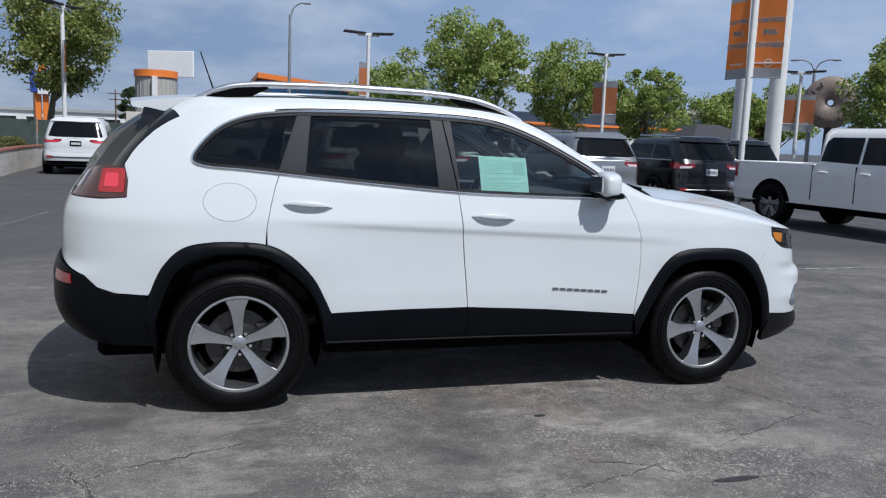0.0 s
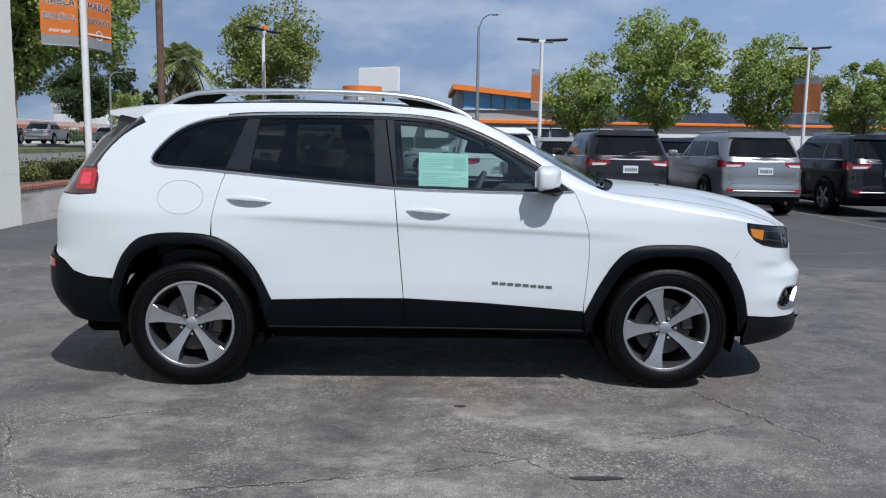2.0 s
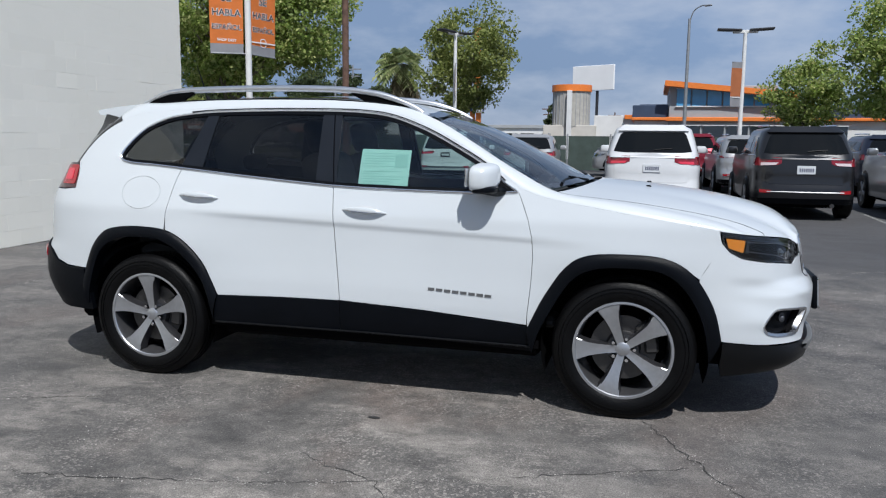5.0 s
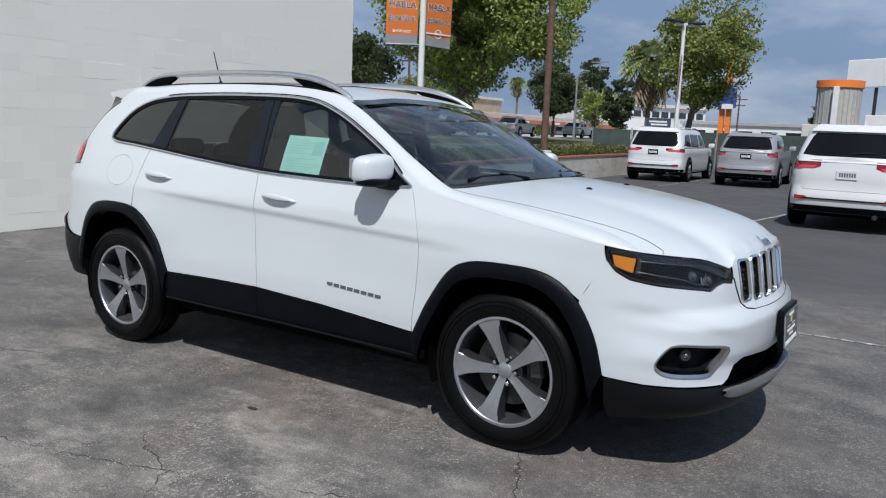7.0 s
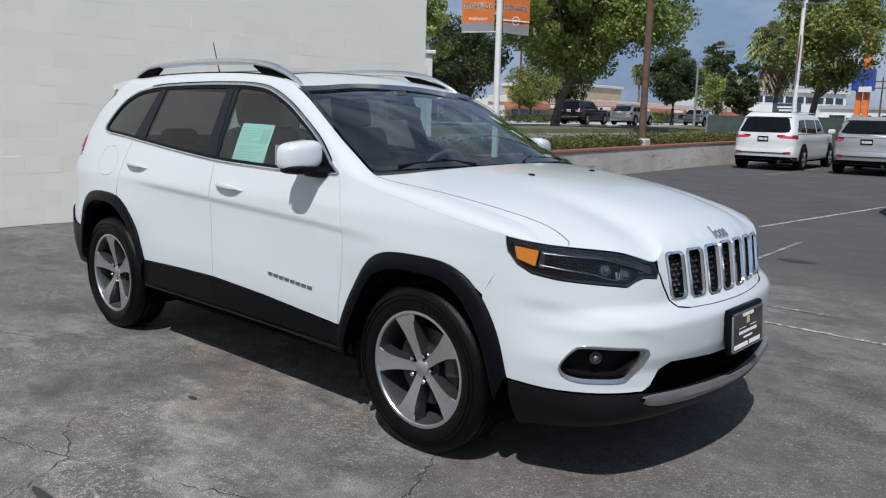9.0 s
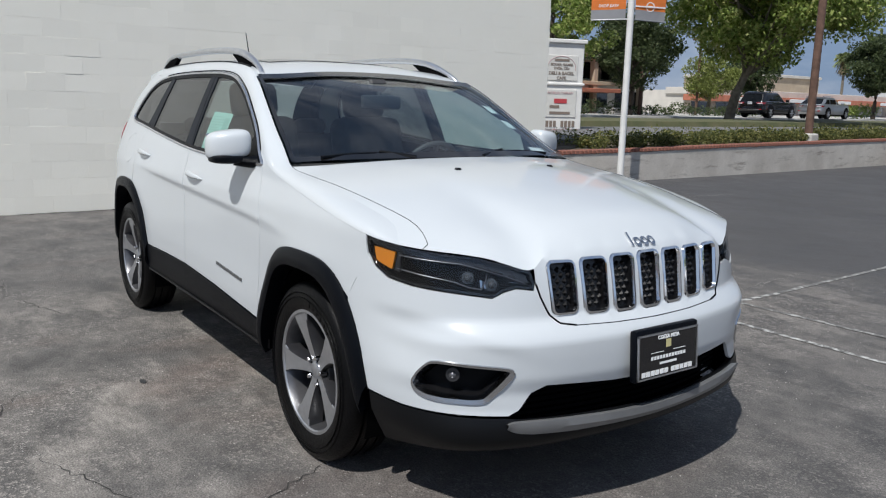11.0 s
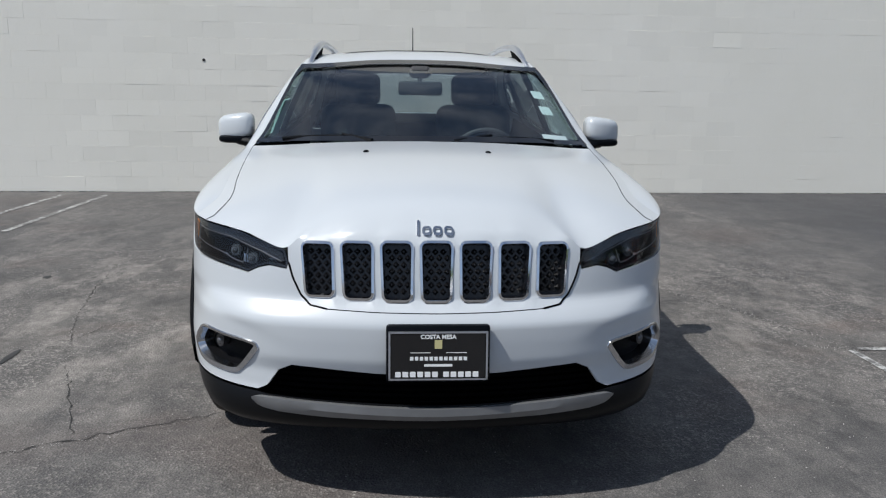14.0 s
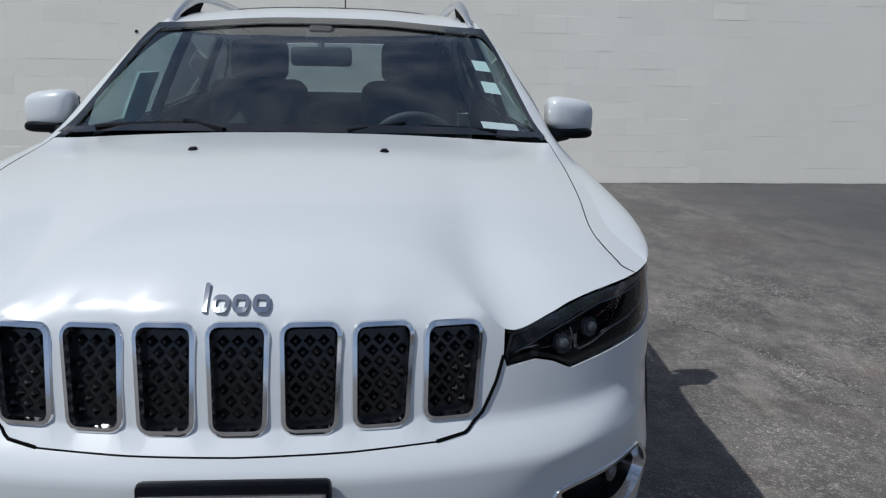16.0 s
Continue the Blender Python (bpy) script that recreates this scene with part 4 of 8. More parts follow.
def lot_lamp(x, y, h, turn=0.0):
    t = thing("street_lamp", pose(x, y, 0, 0, 0, turn), "white double-headed parking lot lamp post", "lamp post", "parking lot lamps")
    bm = bmesh.new()
    cyl(bm, (0, 0, 0), (0, 0, 0.25), 0.22, 0.22, 16)
    cyl(bm, (0, 0, 0.2), (0, 0, h), 0.085, 0.065, 14)
    part("pole", bm, POLE, t)
    part("cross_arm", boxes(((-0.42, -0.05, h - 0.02), (0.42, 0.05, h + 0.09), 0.015)), POLE, t)
    for sg in (-1, 1):
        part("lamp_head", boxes(((0.40 if sg > 0 else -1.22, -0.19, h + 0.03), (1.22 if sg > 0 else -0.40, 0.19, h + 0.10), 0.02, pose(0, 0, 0, 0, -3 * sg, 0))), HEADM, t, "flat black lamp head")
    return t


def banner(name, x, y, z0, z1, w, turn, words, label, sgn, waves=0.03, orange=(0.22, 0.86)):
    """A cloth panel hung beside a pole: grey ends, orange middle, lettering."""
    m0 = pose(x, y, 0, 0, 0, turn)
    t = thing(name, m0, label, "banner", "pole banners")
    a, b = (0.09, 0.09 + w) if sgn > 0 else (-0.09 - w, -0.09)

    def pt(u, v):
        return (a + (b - a) * u, waves * math.sin(2.5 * u + 3 * v) * 0.6, z0 + (z1 - z0) * v - 0.06 * sgn * (u - 0.5) * 0.3)

    def pnl(v0, v1, off=0.0):
        return grid_mesh([[Vector(pt(u, v)) + Vector((0, off, 0)) for u in np.linspace(0, 1, 9)] for v in np.linspace(v0, v1, 9)])
    v0, v1 = orange
    warm = FADED if label.startswith("faded") else ORANGE
    for v_a, v_b, mt in ((0, v0, BGREY), (v0, v1, warm), (v1, 1, BGREY)):
        bm = pnl(v_a, v_b)
        part("cloth", bm, mt, t, "orange cloth" if mt == warm else "grey cloth")
    for zz in (z0, z1):
        bm = bmesh.new()
        cyl(bm, (0, 0, zz), (b if sgn > 0 else a, 0, zz - 0.02), 0.012, 0.012, 8)
        part("bracket", bm, GREYPOLE, t)
    H = z1 - z0
    for k, (txt, v, size, mt) in enumerate(words):
        z = z0 + H * v
        mm = pose((a + b) / 2, -0.004, z, 90, 0, 0)
        if txt == "=":
            bm = boxes(((-w * 0.5, -0.012, -0.004), (w * 0.5, 0.012, 0.004), 0, mm))
        elif txt == "o":
            bm = bmesh.new()
            lathe(bm, [(0.07, -0.003), (0.085, -0.003), (0.085, 0.001), (0.07, 0.001)], 28, "y", ((a + b) / 2, -0.004, z), True)
            box(bm, (-0.05, -0.016, -0.004), (0.05, -0.004, 0.004), 0, mm)
            box(bm, (-0.05, 0.006, -0.004), (0.05, 0.018, 0.004), 0, mm)
        else:
            bm = text_mesh(txt, size, mm, 0.0015, size * 0.012)
            if mt == LETTER_K:
                edge = text_mesh(txt, size, pose((a + b) / 2, -0.0015, z, 90, 0, 0), 0.0008, size * 0.055)
                for vert in edge.verts:
                    vert.co.y += pt((vert.co.x - a) / (b - a), (vert.co.z - z0) / H)[1]
                part("letter_edge", edge, LETTER_W, t, "white edge round the letters", smooth=False)
        for vert in bm.verts:
            vert.co.y += pt((vert.co.x - a) / (b - a), (vert.co.z - z0) / H)[1]
        part("lettering", bm, mt, t, smooth=False)
    return t


def banner_pole(x, y, h, label="white banner pole on a concrete foot"):
    t = thing("banner_pole", pose(x, y, 0), label, "pole", "banner poles")
    bm = bmesh.new()
    cyl(bm, (0, 0, 0.03), (0, 0, h), 0.062, 0.055, 18)
    part("pole", bm, POLE, t)
    bm = bmesh.new()
    cyl(bm, (0, 0, 0), (0, 0, 0.05), 0.24, 0.22, 20)
    part("foot", bm, KERB, t)
    bm = bmesh.new()
    cyl(bm, (0, 0, 0.05), (0, 0, 0.14), 0.10, 0.07, 16)
    part("collar", bm, POLE, t)
    return t


banner_pole(-5.88, 8.76, 5.6)
for sg in (-1, 1):
    wds = [("SE", 0.535, 0.19, LETTER_K), ("HABLA", 0.39, 0.165, LETTER_K), ("ESPAÑOL", 0.25, 0.125, LETTER_K)]
    wds += [("SHOP EASY", 0.125, 0.07, LETTER_W)] if sg < 0 else [("=", 0.125, 0, LETTER_W), ("o", 0.125, 0, LETTER_W)]
    banner("pole_banner", -5.88, 8.76, 2.93, 4.75, 0.60, 42 if sg < 0 else 72, wds, "orange and grey cloth banner lettered in Spanish", sg, orange=(0.09, 0.85))
banner_pole(9.75, 10.0, 5.5)
for sg in (-1, 1):
    wds = [("CERTIFIED", 0.59, 0.118, LETTER_K), ("PRE-", 0.465, 0.155, LETTER_K), ("OWNED", 0.335, 0.150, LETTER_K)]
    wds += [("SHOP EASY", 0.14, 0.07, LETTER_W)] if sg < 0 else [("=", 0.15, 0, LETTER_W), ("o", 0.15, 0, LETTER_W)]
    banner("pole_banner", 9.75, 10.0, 3.02, 5.05, 0.56, -78 if sg < 0 else -44, wds, "orange and grey certified pre-owned cloth banner", sg, orange=(0.095, 0.80))
for x, y, h, tn in ((4.38, 25.3, 5.22, 0), (17.35, 31, 5.82, -12), (-6.34, 26.46, 5.53, 62), (23.0, 24, 4.83, -40)):
    lot_lamp(x, y, h, tn)
for x, y, z0, z1, tn, sg in ((17.35, 31, 2.6, 4.6, -62, -1), (17.35, 31, 2.6, 4.6, -40, 1), (4.38, 25.3, 2.68, 4.2, 88, 1), (4.38, 25.3, 2.68, 4.2, 50, -1), (-6.34, 26.46, 2.95, 4.4, 101, 1), (-6.34, 26.46, 2.95, 4.4, 107, -1), (23.0, 24, 2.4, 3.95, -40, -1), (23.0, 24, 2.4, 3.95, -40, 1)):
    banner("pole_banner", x, y, z0, z1, 0.56, tn, [("=", 0.20, 0, LETTER_W)] + ([("o", 0.20, 0, LETTER_W)] if sg > 0 else []), "faded orange and grey cloth lamp post banner", sg)
for x in (17.15, 18.6):
    bm = bmesh.new()
    cyl(bm, (x, 20.0, 0), (x, 20.0, 9.0), 0.29, 0.29, 28)
    solo("sign_column", bm, POLE, "thick white steel column of a tall sign", "column", "sign columns")


def cobra(x, y, h, turn, arms=1):
    t = thing("street_light", pose(x, y, 0, 0, 0, turn), "tall grey street light with a curved arm", "street light", "street lights")
    bm = bmesh.new()
    cyl(bm, (0, 0, 0), (0, 0, h * 0.93), 0.12, 0.07, 12)
    part("pole", bm, GREYPOLE, t)
    for sg in (1, -1)[:arms]:
        bm = bmesh.new()
        tube(bm, spline([(0, 0, h * 0.9), (0.2 * sg, 0, h * 0.97), (0.6 * sg, 0, h), (0.9 * sg, 0, h)], 4), 0.035, 8)
        box(bm, (1.0 * sg - 0.2, -0.08, h - 0.05), (1.0 * sg + 0.2, 0.08, h + 0.04), 0.03)
        part("arm", bm, GREYPOLE, t)
    return t


cobra(3.04, 41.5, 8.7, -25)
cobra(28.9, 30, 6.3, -40, 2)
cobra(-24.5, 58, 6.5, 60)
t = thing("utility_pole", pose(-7.36, 17.3, 0.62), "brown wooden utility pole behind the retaining wall", "utility pole")
bm = bmesh.new()
cyl(bm, (0, 0, 0), (0, 0, 11), 0.10, 0.085, 14)
part("pole", bm, WOOD, t)
part("foot", boxes(((-0.19, -0.19, -0.1), (0.19, 0.19, 0.24), 0.04)), KERB, t)
for x, y, z, h, r in ((-28.6, 72.6, 0.9, 8.0, 0.10), (-30, 36.6, 0.9, 6.0, 0.12), (-33, 46, 0.9, 6.5, 0.10), (-20, 95, 0, 6.5, 0.12), (-12, 100, 0, 6, 0.12), (-4, 110, 0, 5.5, 0.12), (-36, 38.5, 0.9, 4.3, 0.09)):
    t = thing("utility_pole", pose(x, y, z), "distant thin utility pole with a crossbar", "utility pole", "distant utility poles")
    bm = bmesh.new()
    cyl(bm, (0, 0, 0), (0, 0, h), r, r * 0.7, 10)
    part("pole", bm, GREYPOLE if h > 7.5 else WOOD, t)
    bm = boxes(((-0.9, -0.06, h - 0.5), (0.9, 0.06, h - 0.38)), ((-0.7, -0.06, h - 1.2), (0.7, 0.06, h - 1.08)))
    part("crossbar", bm, GREYPOLE if h > 7.5 else WOOD, t)

# monument sign
SIGNW = material("sign_white", (0.70, 0.69, 0.66), 0.6, vary=0.05, scale=3)
SIGNP = material("sign_panel", (0.62, 0.61, 0.57), 0.55, vary=0.04, scale=5)
t = thing("monument_sign", pose(-14.35, 15.0, 0.60, 0, 0, -20), "white roadside monument sign with shop names", "sign")
part("body", boxes(((-0.22, -0.74, 0), (0.22, 0.74, 2.66), 0.02)), SIGNW, t)
part("cap", boxes(((-0.30, -0.81, 2.66), (0.30, 0.81, 2.78), 0.02)), SIGNW, t)
part("ledge", boxes(((-0.27, -0.79, 1.40), (0.27, 0.79, 1.48), 0.02)), SIGNW, t)
for a, b, z0, z1 in ((-0.54, 0.54, 1.55, 2.30), (-0.54, 0.54, 0.44, 1.28)):
    part("panel", boxes(((0.222, a, z0), (0.245, b, z1), 0.01)), SIGNP, t)
LET = material("sign_letter", (0.20, 0.16, 0.13), 0.7)
LETR = material("sign_letter_red", (0.45, 0.05, 0.06), 0.7)
LETP = material("sign_letter_pink", (0.50, 0.36, 0.36), 0.7)
sgn_m = Matrix.Translation((0.248, 0, 0)) @ Matrix.Rotation(radians(90), 4, "Z") @ Matrix.Rotation(radians(90), 4, "X")
for txt, z, s, m in (("BOOKS, GAMES", 2.02, 0.105, LET), ("DVDs, CDs", 1.91, 0.105, LET), ("DELI & BAGEL", 1.76, 0.135, LET), ("CAFE", 1.62, 0.135, LET), ("PHYSICAL THERAPY", 1.17, 0.095, LETP)):
    part("lettering", text_mesh(txt, s, sgn_m @ Matrix.Translation((0, z, 0.004)), 0.004, 0.002), m, t, smooth=False)
bm = bmesh.new()
tube(bm, [(0.247, -0.46, 1.86)] + [(0.247, -0.46 * math.cos(a), 1.93 + 0.34 * math.sin(a)) for a in np.linspace(0, math.pi, 24)] + [(0.247, 0.46, 1.86)], 0.011, 6, up=(1, 0, 0))
part("arch_frame", bm, LETP, t)
bm = bmesh.new()
mm = sgn_m @ Matrix.Translation((0, 0, 0.002))
bars(bm, [(-0.24, 2.12, 0.24, 2.19), (-0.34, 0.72, -0.02, 0.80), (-0.34, 0.53, 0.34, 0.61)], mm, 0.006)
bars(bm, [(-0.56 + 0.124 * k, 0.14, -0.47 + 0.124 * k, 0.33) for k in (0, 1, 2, 3, 5, 6, 7, 8)], mm @ Matrix.Translation((0, 0, -0.022)), 0.008)
part("plain_bars", bm, LET, t, "dark plain bars for unreadable shop names")
bm = bmesh.new()
bars(bm, [(-0.2, 0.86, 0.22, 1.0)], mm, 0.006)
part("red_bar", bm, LETR, t)

# ---------------------------------------------------------------- distant buildings and signs
STUCCO = material("beige_stucco", (0.42, 0.34, 0.25), 0.9, vary=0.1, scale=1.0, bump=0.3, bump_scale=20)
STUCCO2 = material("pale_stucco", (0.55, 0.52, 0.47), 0.9, vary=0.08, scale=1.0, bump=0.3, bump_scale=20)
TERRA = material("terracotta_awning", (0.42, 0.15, 0.09), 0.8, vary=0.15, scale=2)
NAVY = material("navy_parapet", (0.035, 0.055, 0.10), 0.6, vary=0.1, scale=1)
BRIGHTORANGE = material("orange_trim", (0.75, 0.20, 0.03), 0.5, vary=0.05)
WINBLUE = material("blue_window", (0.09, 0.32, 0.58), 0.12, coat=0.5, vary=0.1, scale=1)
WINDK = material("dark_window", (0.02, 0.025, 0.03), 0.08, coat=0.8)
ROOFDK = material("dark_roof", (0.04, 0.04, 0.045), 0.85, vary=0.15)
WHITEB = material("white_stucco", (0.66, 0.66, 0.65), 0.8, vary=0.06, scale=1)
GREYB = material("grey_panel", (0.33, 0.34, 0.35), 0.7, vary=0.06, scale=1)


def building(name, m, label, walls, extras=(), windows=(), group="distant buildings"):
    """walls, extras: (part, lo, hi, material); windows: (x0, x1, z0, z1, y, material)."""
    t = thing(name, m, label, "building", group)
    for nm, lo, hi, mt in list(walls) + list(extras):
        part(nm, boxes((lo, hi, 0.03)), mt, t)
    for x0, x1, z0, z1, y, mt in windows:
        w = part("window", boxes(((x0, y - 0.03, z0), (x1, y + 0.06, z1), 0.01)), mt, t)
        part("sill", boxes(((x0 - 0.06, y - 0.05, z0 - 0.08), (x1 + 0.06, y + 0.04, z0))), WHITEB, w)
        part("lintel", boxes(((x0 - 0.06, y - 0.05, z1), (x1 + 0.06, y + 0.04, z1 + 0.06))), WHITEB, w)
    return t


# dealership with the orange wedge roof
wins = [(2.9 + 1.05 * k, 3.85 + 1.05 * k, 4.0, 5.2 - 0.05 * k, 54.9, WINBLUE) for k in range(6)]
wins += [(3.2 + 1.6 * k, 4.6 + 1.6 * k, 0.5, 2.6, 54.9, WINDK) for k in range(7)]
b = building("dealership", pose(0, 0, 0), "dealership building with blue windows and orange trim", [("tower_wall", (2.4, 55, 0), (9.6, 66, 5.4), GREYB), ("low_wall", (0.0, 55.6, 0), (48, 70, 2.97), WHITEB)],
             [("parapet", (-0.15, 55.4, 3.17), (2.35, 70, 4.07), NAVY), ("parapet", (9.7, 55.4, 3.17), (48.2, 70, 4.0), NAVY), ("orange_band", (-0.2, 55.2, 2.98), (48.3, 70, 3.19), BRIGHTORANGE), ("orange_band", (2.2, 54.7, 2.92), (9.8, 55.1, 3.2), BRIGHTORANGE)], wins)
bm = bmesh.new()
p_ = [(2.05, 54.2, 5.76), (10.9, 54.2, 4.88), (10.9, 66, 4.88), (2.05, 66, 5.76)]
vs_ = [bm.verts.new(p) for p in p_] + [bm.verts.new((x, y, z - 0.38)) for x, y, z in p_]
for f in ((0, 1, 2, 3), (7, 6, 5, 4), (0, 4, 5, 1), (1, 5, 6, 2), (2, 6, 7, 3), (3, 7, 4, 0)):
    bm.faces.new([vs_[i] for i in f])
part("roof", fix(bm), BRIGHTORANGE, b, smooth=False)
# second orange-trimmed block towards the billboard
building("service_building", pose(1.4, 61, 0), "white service building with navy parapet and orange trim", [("wall", (-4.7, 0, 0), (7.0, 8, 3.5), WHITEB)], [("parapet", (-1.15, -0.15, 3.55), (7.2, 8, 4.38), NAVY), ("orange_band", (-2.3, -0.25, 3.2), (7.2, 8, 3.55), BRIGHTORANGE)])
# drum sign with orange cap
t = thing("drum_sign", pose(-5.2, 61.5, 0), "grey mesh drum sign with an orange cap", "sign")
bm = bmesh.new()
lathe(bm, [(1.50, 2.6), (1.50, 5.45)], 30, "z")
part("drum", fix(bm), material("pale_mesh_panel", (0.40, 0.385, 0.35), 0.7, vary=0.1, scale=3), t)
bm = bmesh.new()
lathe(bm, [(0.0, 5.40), (1.62, 5.40), (1.62, 5.92), (0.0, 5.92)], 30, "z")
part("cap", fix(bm), BRIGHTORANGE, t)
for k in range(14):
    a = math.pi + math.pi * (k + 0.5) / 14
    bm = bmesh.new()
    cyl(bm, (1.51 * math.cos(a), 1.51 * math.sin(a), 2.6), (1.51 * math.cos(a), 1.51 * math.sin(a), 5.42), 0.03, 0.03, 6)
    part("rib", bm, GREYB, t)
part("pillar", boxes(((-0.2, -1.85, 0), (0.2, -1.6, 5.42), 0.02)), WHITEB, t)
part("base", boxes(((-2.1, -1.4, 0), (2.1, 1.4, 2.7), 0.03)), STUCCO2, t)
# billboard
t = thing("billboard", pose(-4.75, 78.0, 0, 0, 0, -28), "blank white billboard on dark steel posts", "billboard")
part("board", boxes(((-2.42, -0.1, 6.55), (2.42, 0.1, 9.02), 0.03)), material("billboard_white", (0.84, 0.84, 0.83), 0.6, vary=0.03, scale=0.5), t)
for x in (-1.2, 0.4):
    bm = bmesh.new()
    cyl(bm, (x, 0.2, 0), (x, 0.2, 6.5), 0.15, 0.15, 10)
    part("post", bm, HEADM, t)
# blue box on orange posts, and the orange mast behind the tree
BLUESIGN = material("blue_sign", (0.03, 0.07, 0.32), 0.4, vary=0.05)
t = thing("pylon_sign", pose(-13.35, 62.0, 0), "blue sign box on orange posts", "sign")
part("box", boxes(((-0.72, -0.5, 3.85), (0.66, 0.5, 5.40), 0.04)), BLUESIGN, t)
part("panel", boxes(((-0.2, -0.56, 3.72), (0.68, -0.50, 4.12), 0.02)), WHITEB, t)
for x in (-0.26, 0.26):
    part("post", boxes(((x - 0.19, -0.19, 0), (x + 0.19, 0.19, 3.9), 0.02)), BRIGHTORANGE, t)
part("mast", boxes(((-0.25, 0.3, 5.3), (0.25, 0.7, 10.85), 0.05)), BRIGHTORANGE, t)
# shops across the street: local x runs along the street, local y away from it
strip = pose(-42, 56, 0.9, 0, 0, 90 + 1)
wins = [(1 + 3.6 * k, 3.6 + 3.6 * k, 0.2, 1.15, 0.0, WINDK) for k in range(15)]
building("shop_row", strip, "long low beige shop row with a terracotta awning", [("wall", (0, 0.02, 0), (56, 14, 2.1), STUCCO2), ("upper_wall", (18, 4, 2.1), (29, 14, 4.1), STUCCO)],
         [("awning", (-0.2, -1.6, 1.2), (56.2, 0.02, 1.75), TERRA), ("cornice", (17.8, 3.8, 4.0), (29.2, 14, 4.3), STUCCO2), ("fascia", (-0.2, -0.3, 1.75), (56.2, 2, 2.35), STUCCO2)]
         + [("shop_sign", (5 + 9 * k, -1.66, 1.3), (7.6 + 9 * k, -1.6, 1.62), WHITEB) for k in range(5)], wins)
b2 = pose(-33.6, 28, 0.9, 0, 0, 90 + 3)
wins = [(1.2 + 3.2 * k, 3.6 + 3.2 * k, z, z + 1.1, 1.3 if z > 2 else 0.0, WINDK) for k in range(4) for z in (0.4, 2.3)]
building("office_block", b2, "two-storey beige office with a recessed upper balcony", [("wall", (-16, 0.02, 0), (13, 12, 2.0), STUCCO2), ("upper_wall", (-16, 1.32, 2.0), (13, 12, 4.2), STUCCO2)],
         [("roof_fascia", (-16.4, -0.6, 3.75), (13.4, 12.4, 4.6), STUCCO), ("balcony_slab", (-16.2, -0.4, 1.85), (13.2, 1.3, 2.1), STUCCO), ("awning", (-2, -2.0, 1.35), (9, 0, 1.6), TERRA)] + [("column", (-15.8 + 4.8 * k, -0.35, 0), (-15.4 + 4.8 * k, 0.05, 3.8), STUCCO) for k in range(7)], wins)
building("white_office", pose(-46, 112, 0.9, 0, 0, 60), "white flat-roofed office with a window band", [("wall", (0, 0, 0), (24, 12, 5.2), WHITEB)], [("roof_band", (-0.4, -0.4, 5.0), (24.4, 12, 5.5), STUCCO2)], [(1 + 1.9 * k, 2.5 + 1.9 * k, 3.4, 4.4, 0.0, WINDK) for k in range(12)])
building("warehouse", pose(-34, 120, 0.3), "low white distant warehouse", [("wall", (0, 0, 0), (30, 12, 3.3), WHITEB)], [("roof_band", (-0.3, -0.3, 3.1), (30.3, 12, 3.6), GREYB)], [(1.5 + 3.4 * k, 3.6 + 3.4 * k, 1.2, 2.3, 0.0, WINDK) for k in range(8)])
building("apartment", pose(39.8, 62, 0), "beige apartment house behind the trees", [("wall", (0, 0, 0), (6, 9, 4.9), STUCCO)], [("roof", (-0.4, -0.4, 4.8), (6.4, 9.4, 5.25), STUCCO2)], [(0.6 + 1.8 * k, 1.5 + 1.8 * k, z, z + 0.8, 0.0, WINDK) for k in range(3) for z in (2.0, 3.6)])
t = thing("pavilion", pose(25.8, 34.5, 0), "dark hip-roofed pavilion with brick-red walls", "pavilion")
part("wall", boxes(((-1.7, -1.5, 0), (1.9, 1.5, 2.1), 0.02)), material("rust_wall", (0.30, 0.10, 0.05), 0.8, vary=0.1), t)
bm = bmesh.new()
a_ = [bm.verts.new(p) for p in ((-2.1, -1.9, 2.05), (2.3, -1.9, 2.05), (2.3, 1.9, 2.05), (-2.1, 1.9, 2.05))]
r_ = [bm.verts.new(p) for p in ((-0.6, 0, 2.9), (0.8, 0, 2.9))]
for f in ((a_[0], a_[1], r_[1], r_[0]), (a_[1], a_[2], r_[1]), (a_[2], a_[3], r_[0], r_[1]), (a_[3], a_[0], r_[0]), (a_[3], a_[2], a_[1], a_[0])):
    bm.faces.new(f)
part("roof", fix(bm), ROOFDK, t, smooth=False)
# ring-shaped shop sign
t = thing("ring_sign", pose(29.2, 29.0, 0.15, 0, 0, -42), "large brown ring-shaped shop sign on a mast", "sign")
bm = bmesh.new()
rings_ = []
for i in range(40):
    a = 2 * math.pi * i / 40
    rings_.append([bm.verts.new(((0.74 + 0.60 * math.cos(q)) * math.cos(a), 0.34 * math.sin(q), 3.95 + (0.74 + 0.60 * math.cos(q)) * math.sin(a))) for q in np.linspace(0, 2 * math.pi, 14, endpoint=False)])
for i in range(40):
    for k in range(14):
        bm.faces.new((rings_[i][k], rings_[i][(k + 1) % 14], rings_[(i + 1) % 40][(k + 1) % 14], rings_[(i + 1) % 40][k]))
part("ring", fix(bm), material("brown_ring", (0.24, 0.185, 0.155), 0.6, vary=0.15), t)
bm = bmesh.new()
for k in range(12):
    if k in (0, 6):
        continue
    a = 2 * math.pi * k / 12 + math.pi / 2
    bmesh.ops.create_cube(bm, size=1, matrix=Matrix.Translation((0.98 * math.cos(a), -0.36, 3.95 + 0.98 * math.sin(a))) @ Matrix.Rotation(-a + math.pi / 2, 4, "Y") @ Matrix.Diagonal((0.07, 0.05, 0.24, 1)))
part("plain_bars", bm, HEADM, t, "dark plain bars round the ring")
bm = bmesh.new()
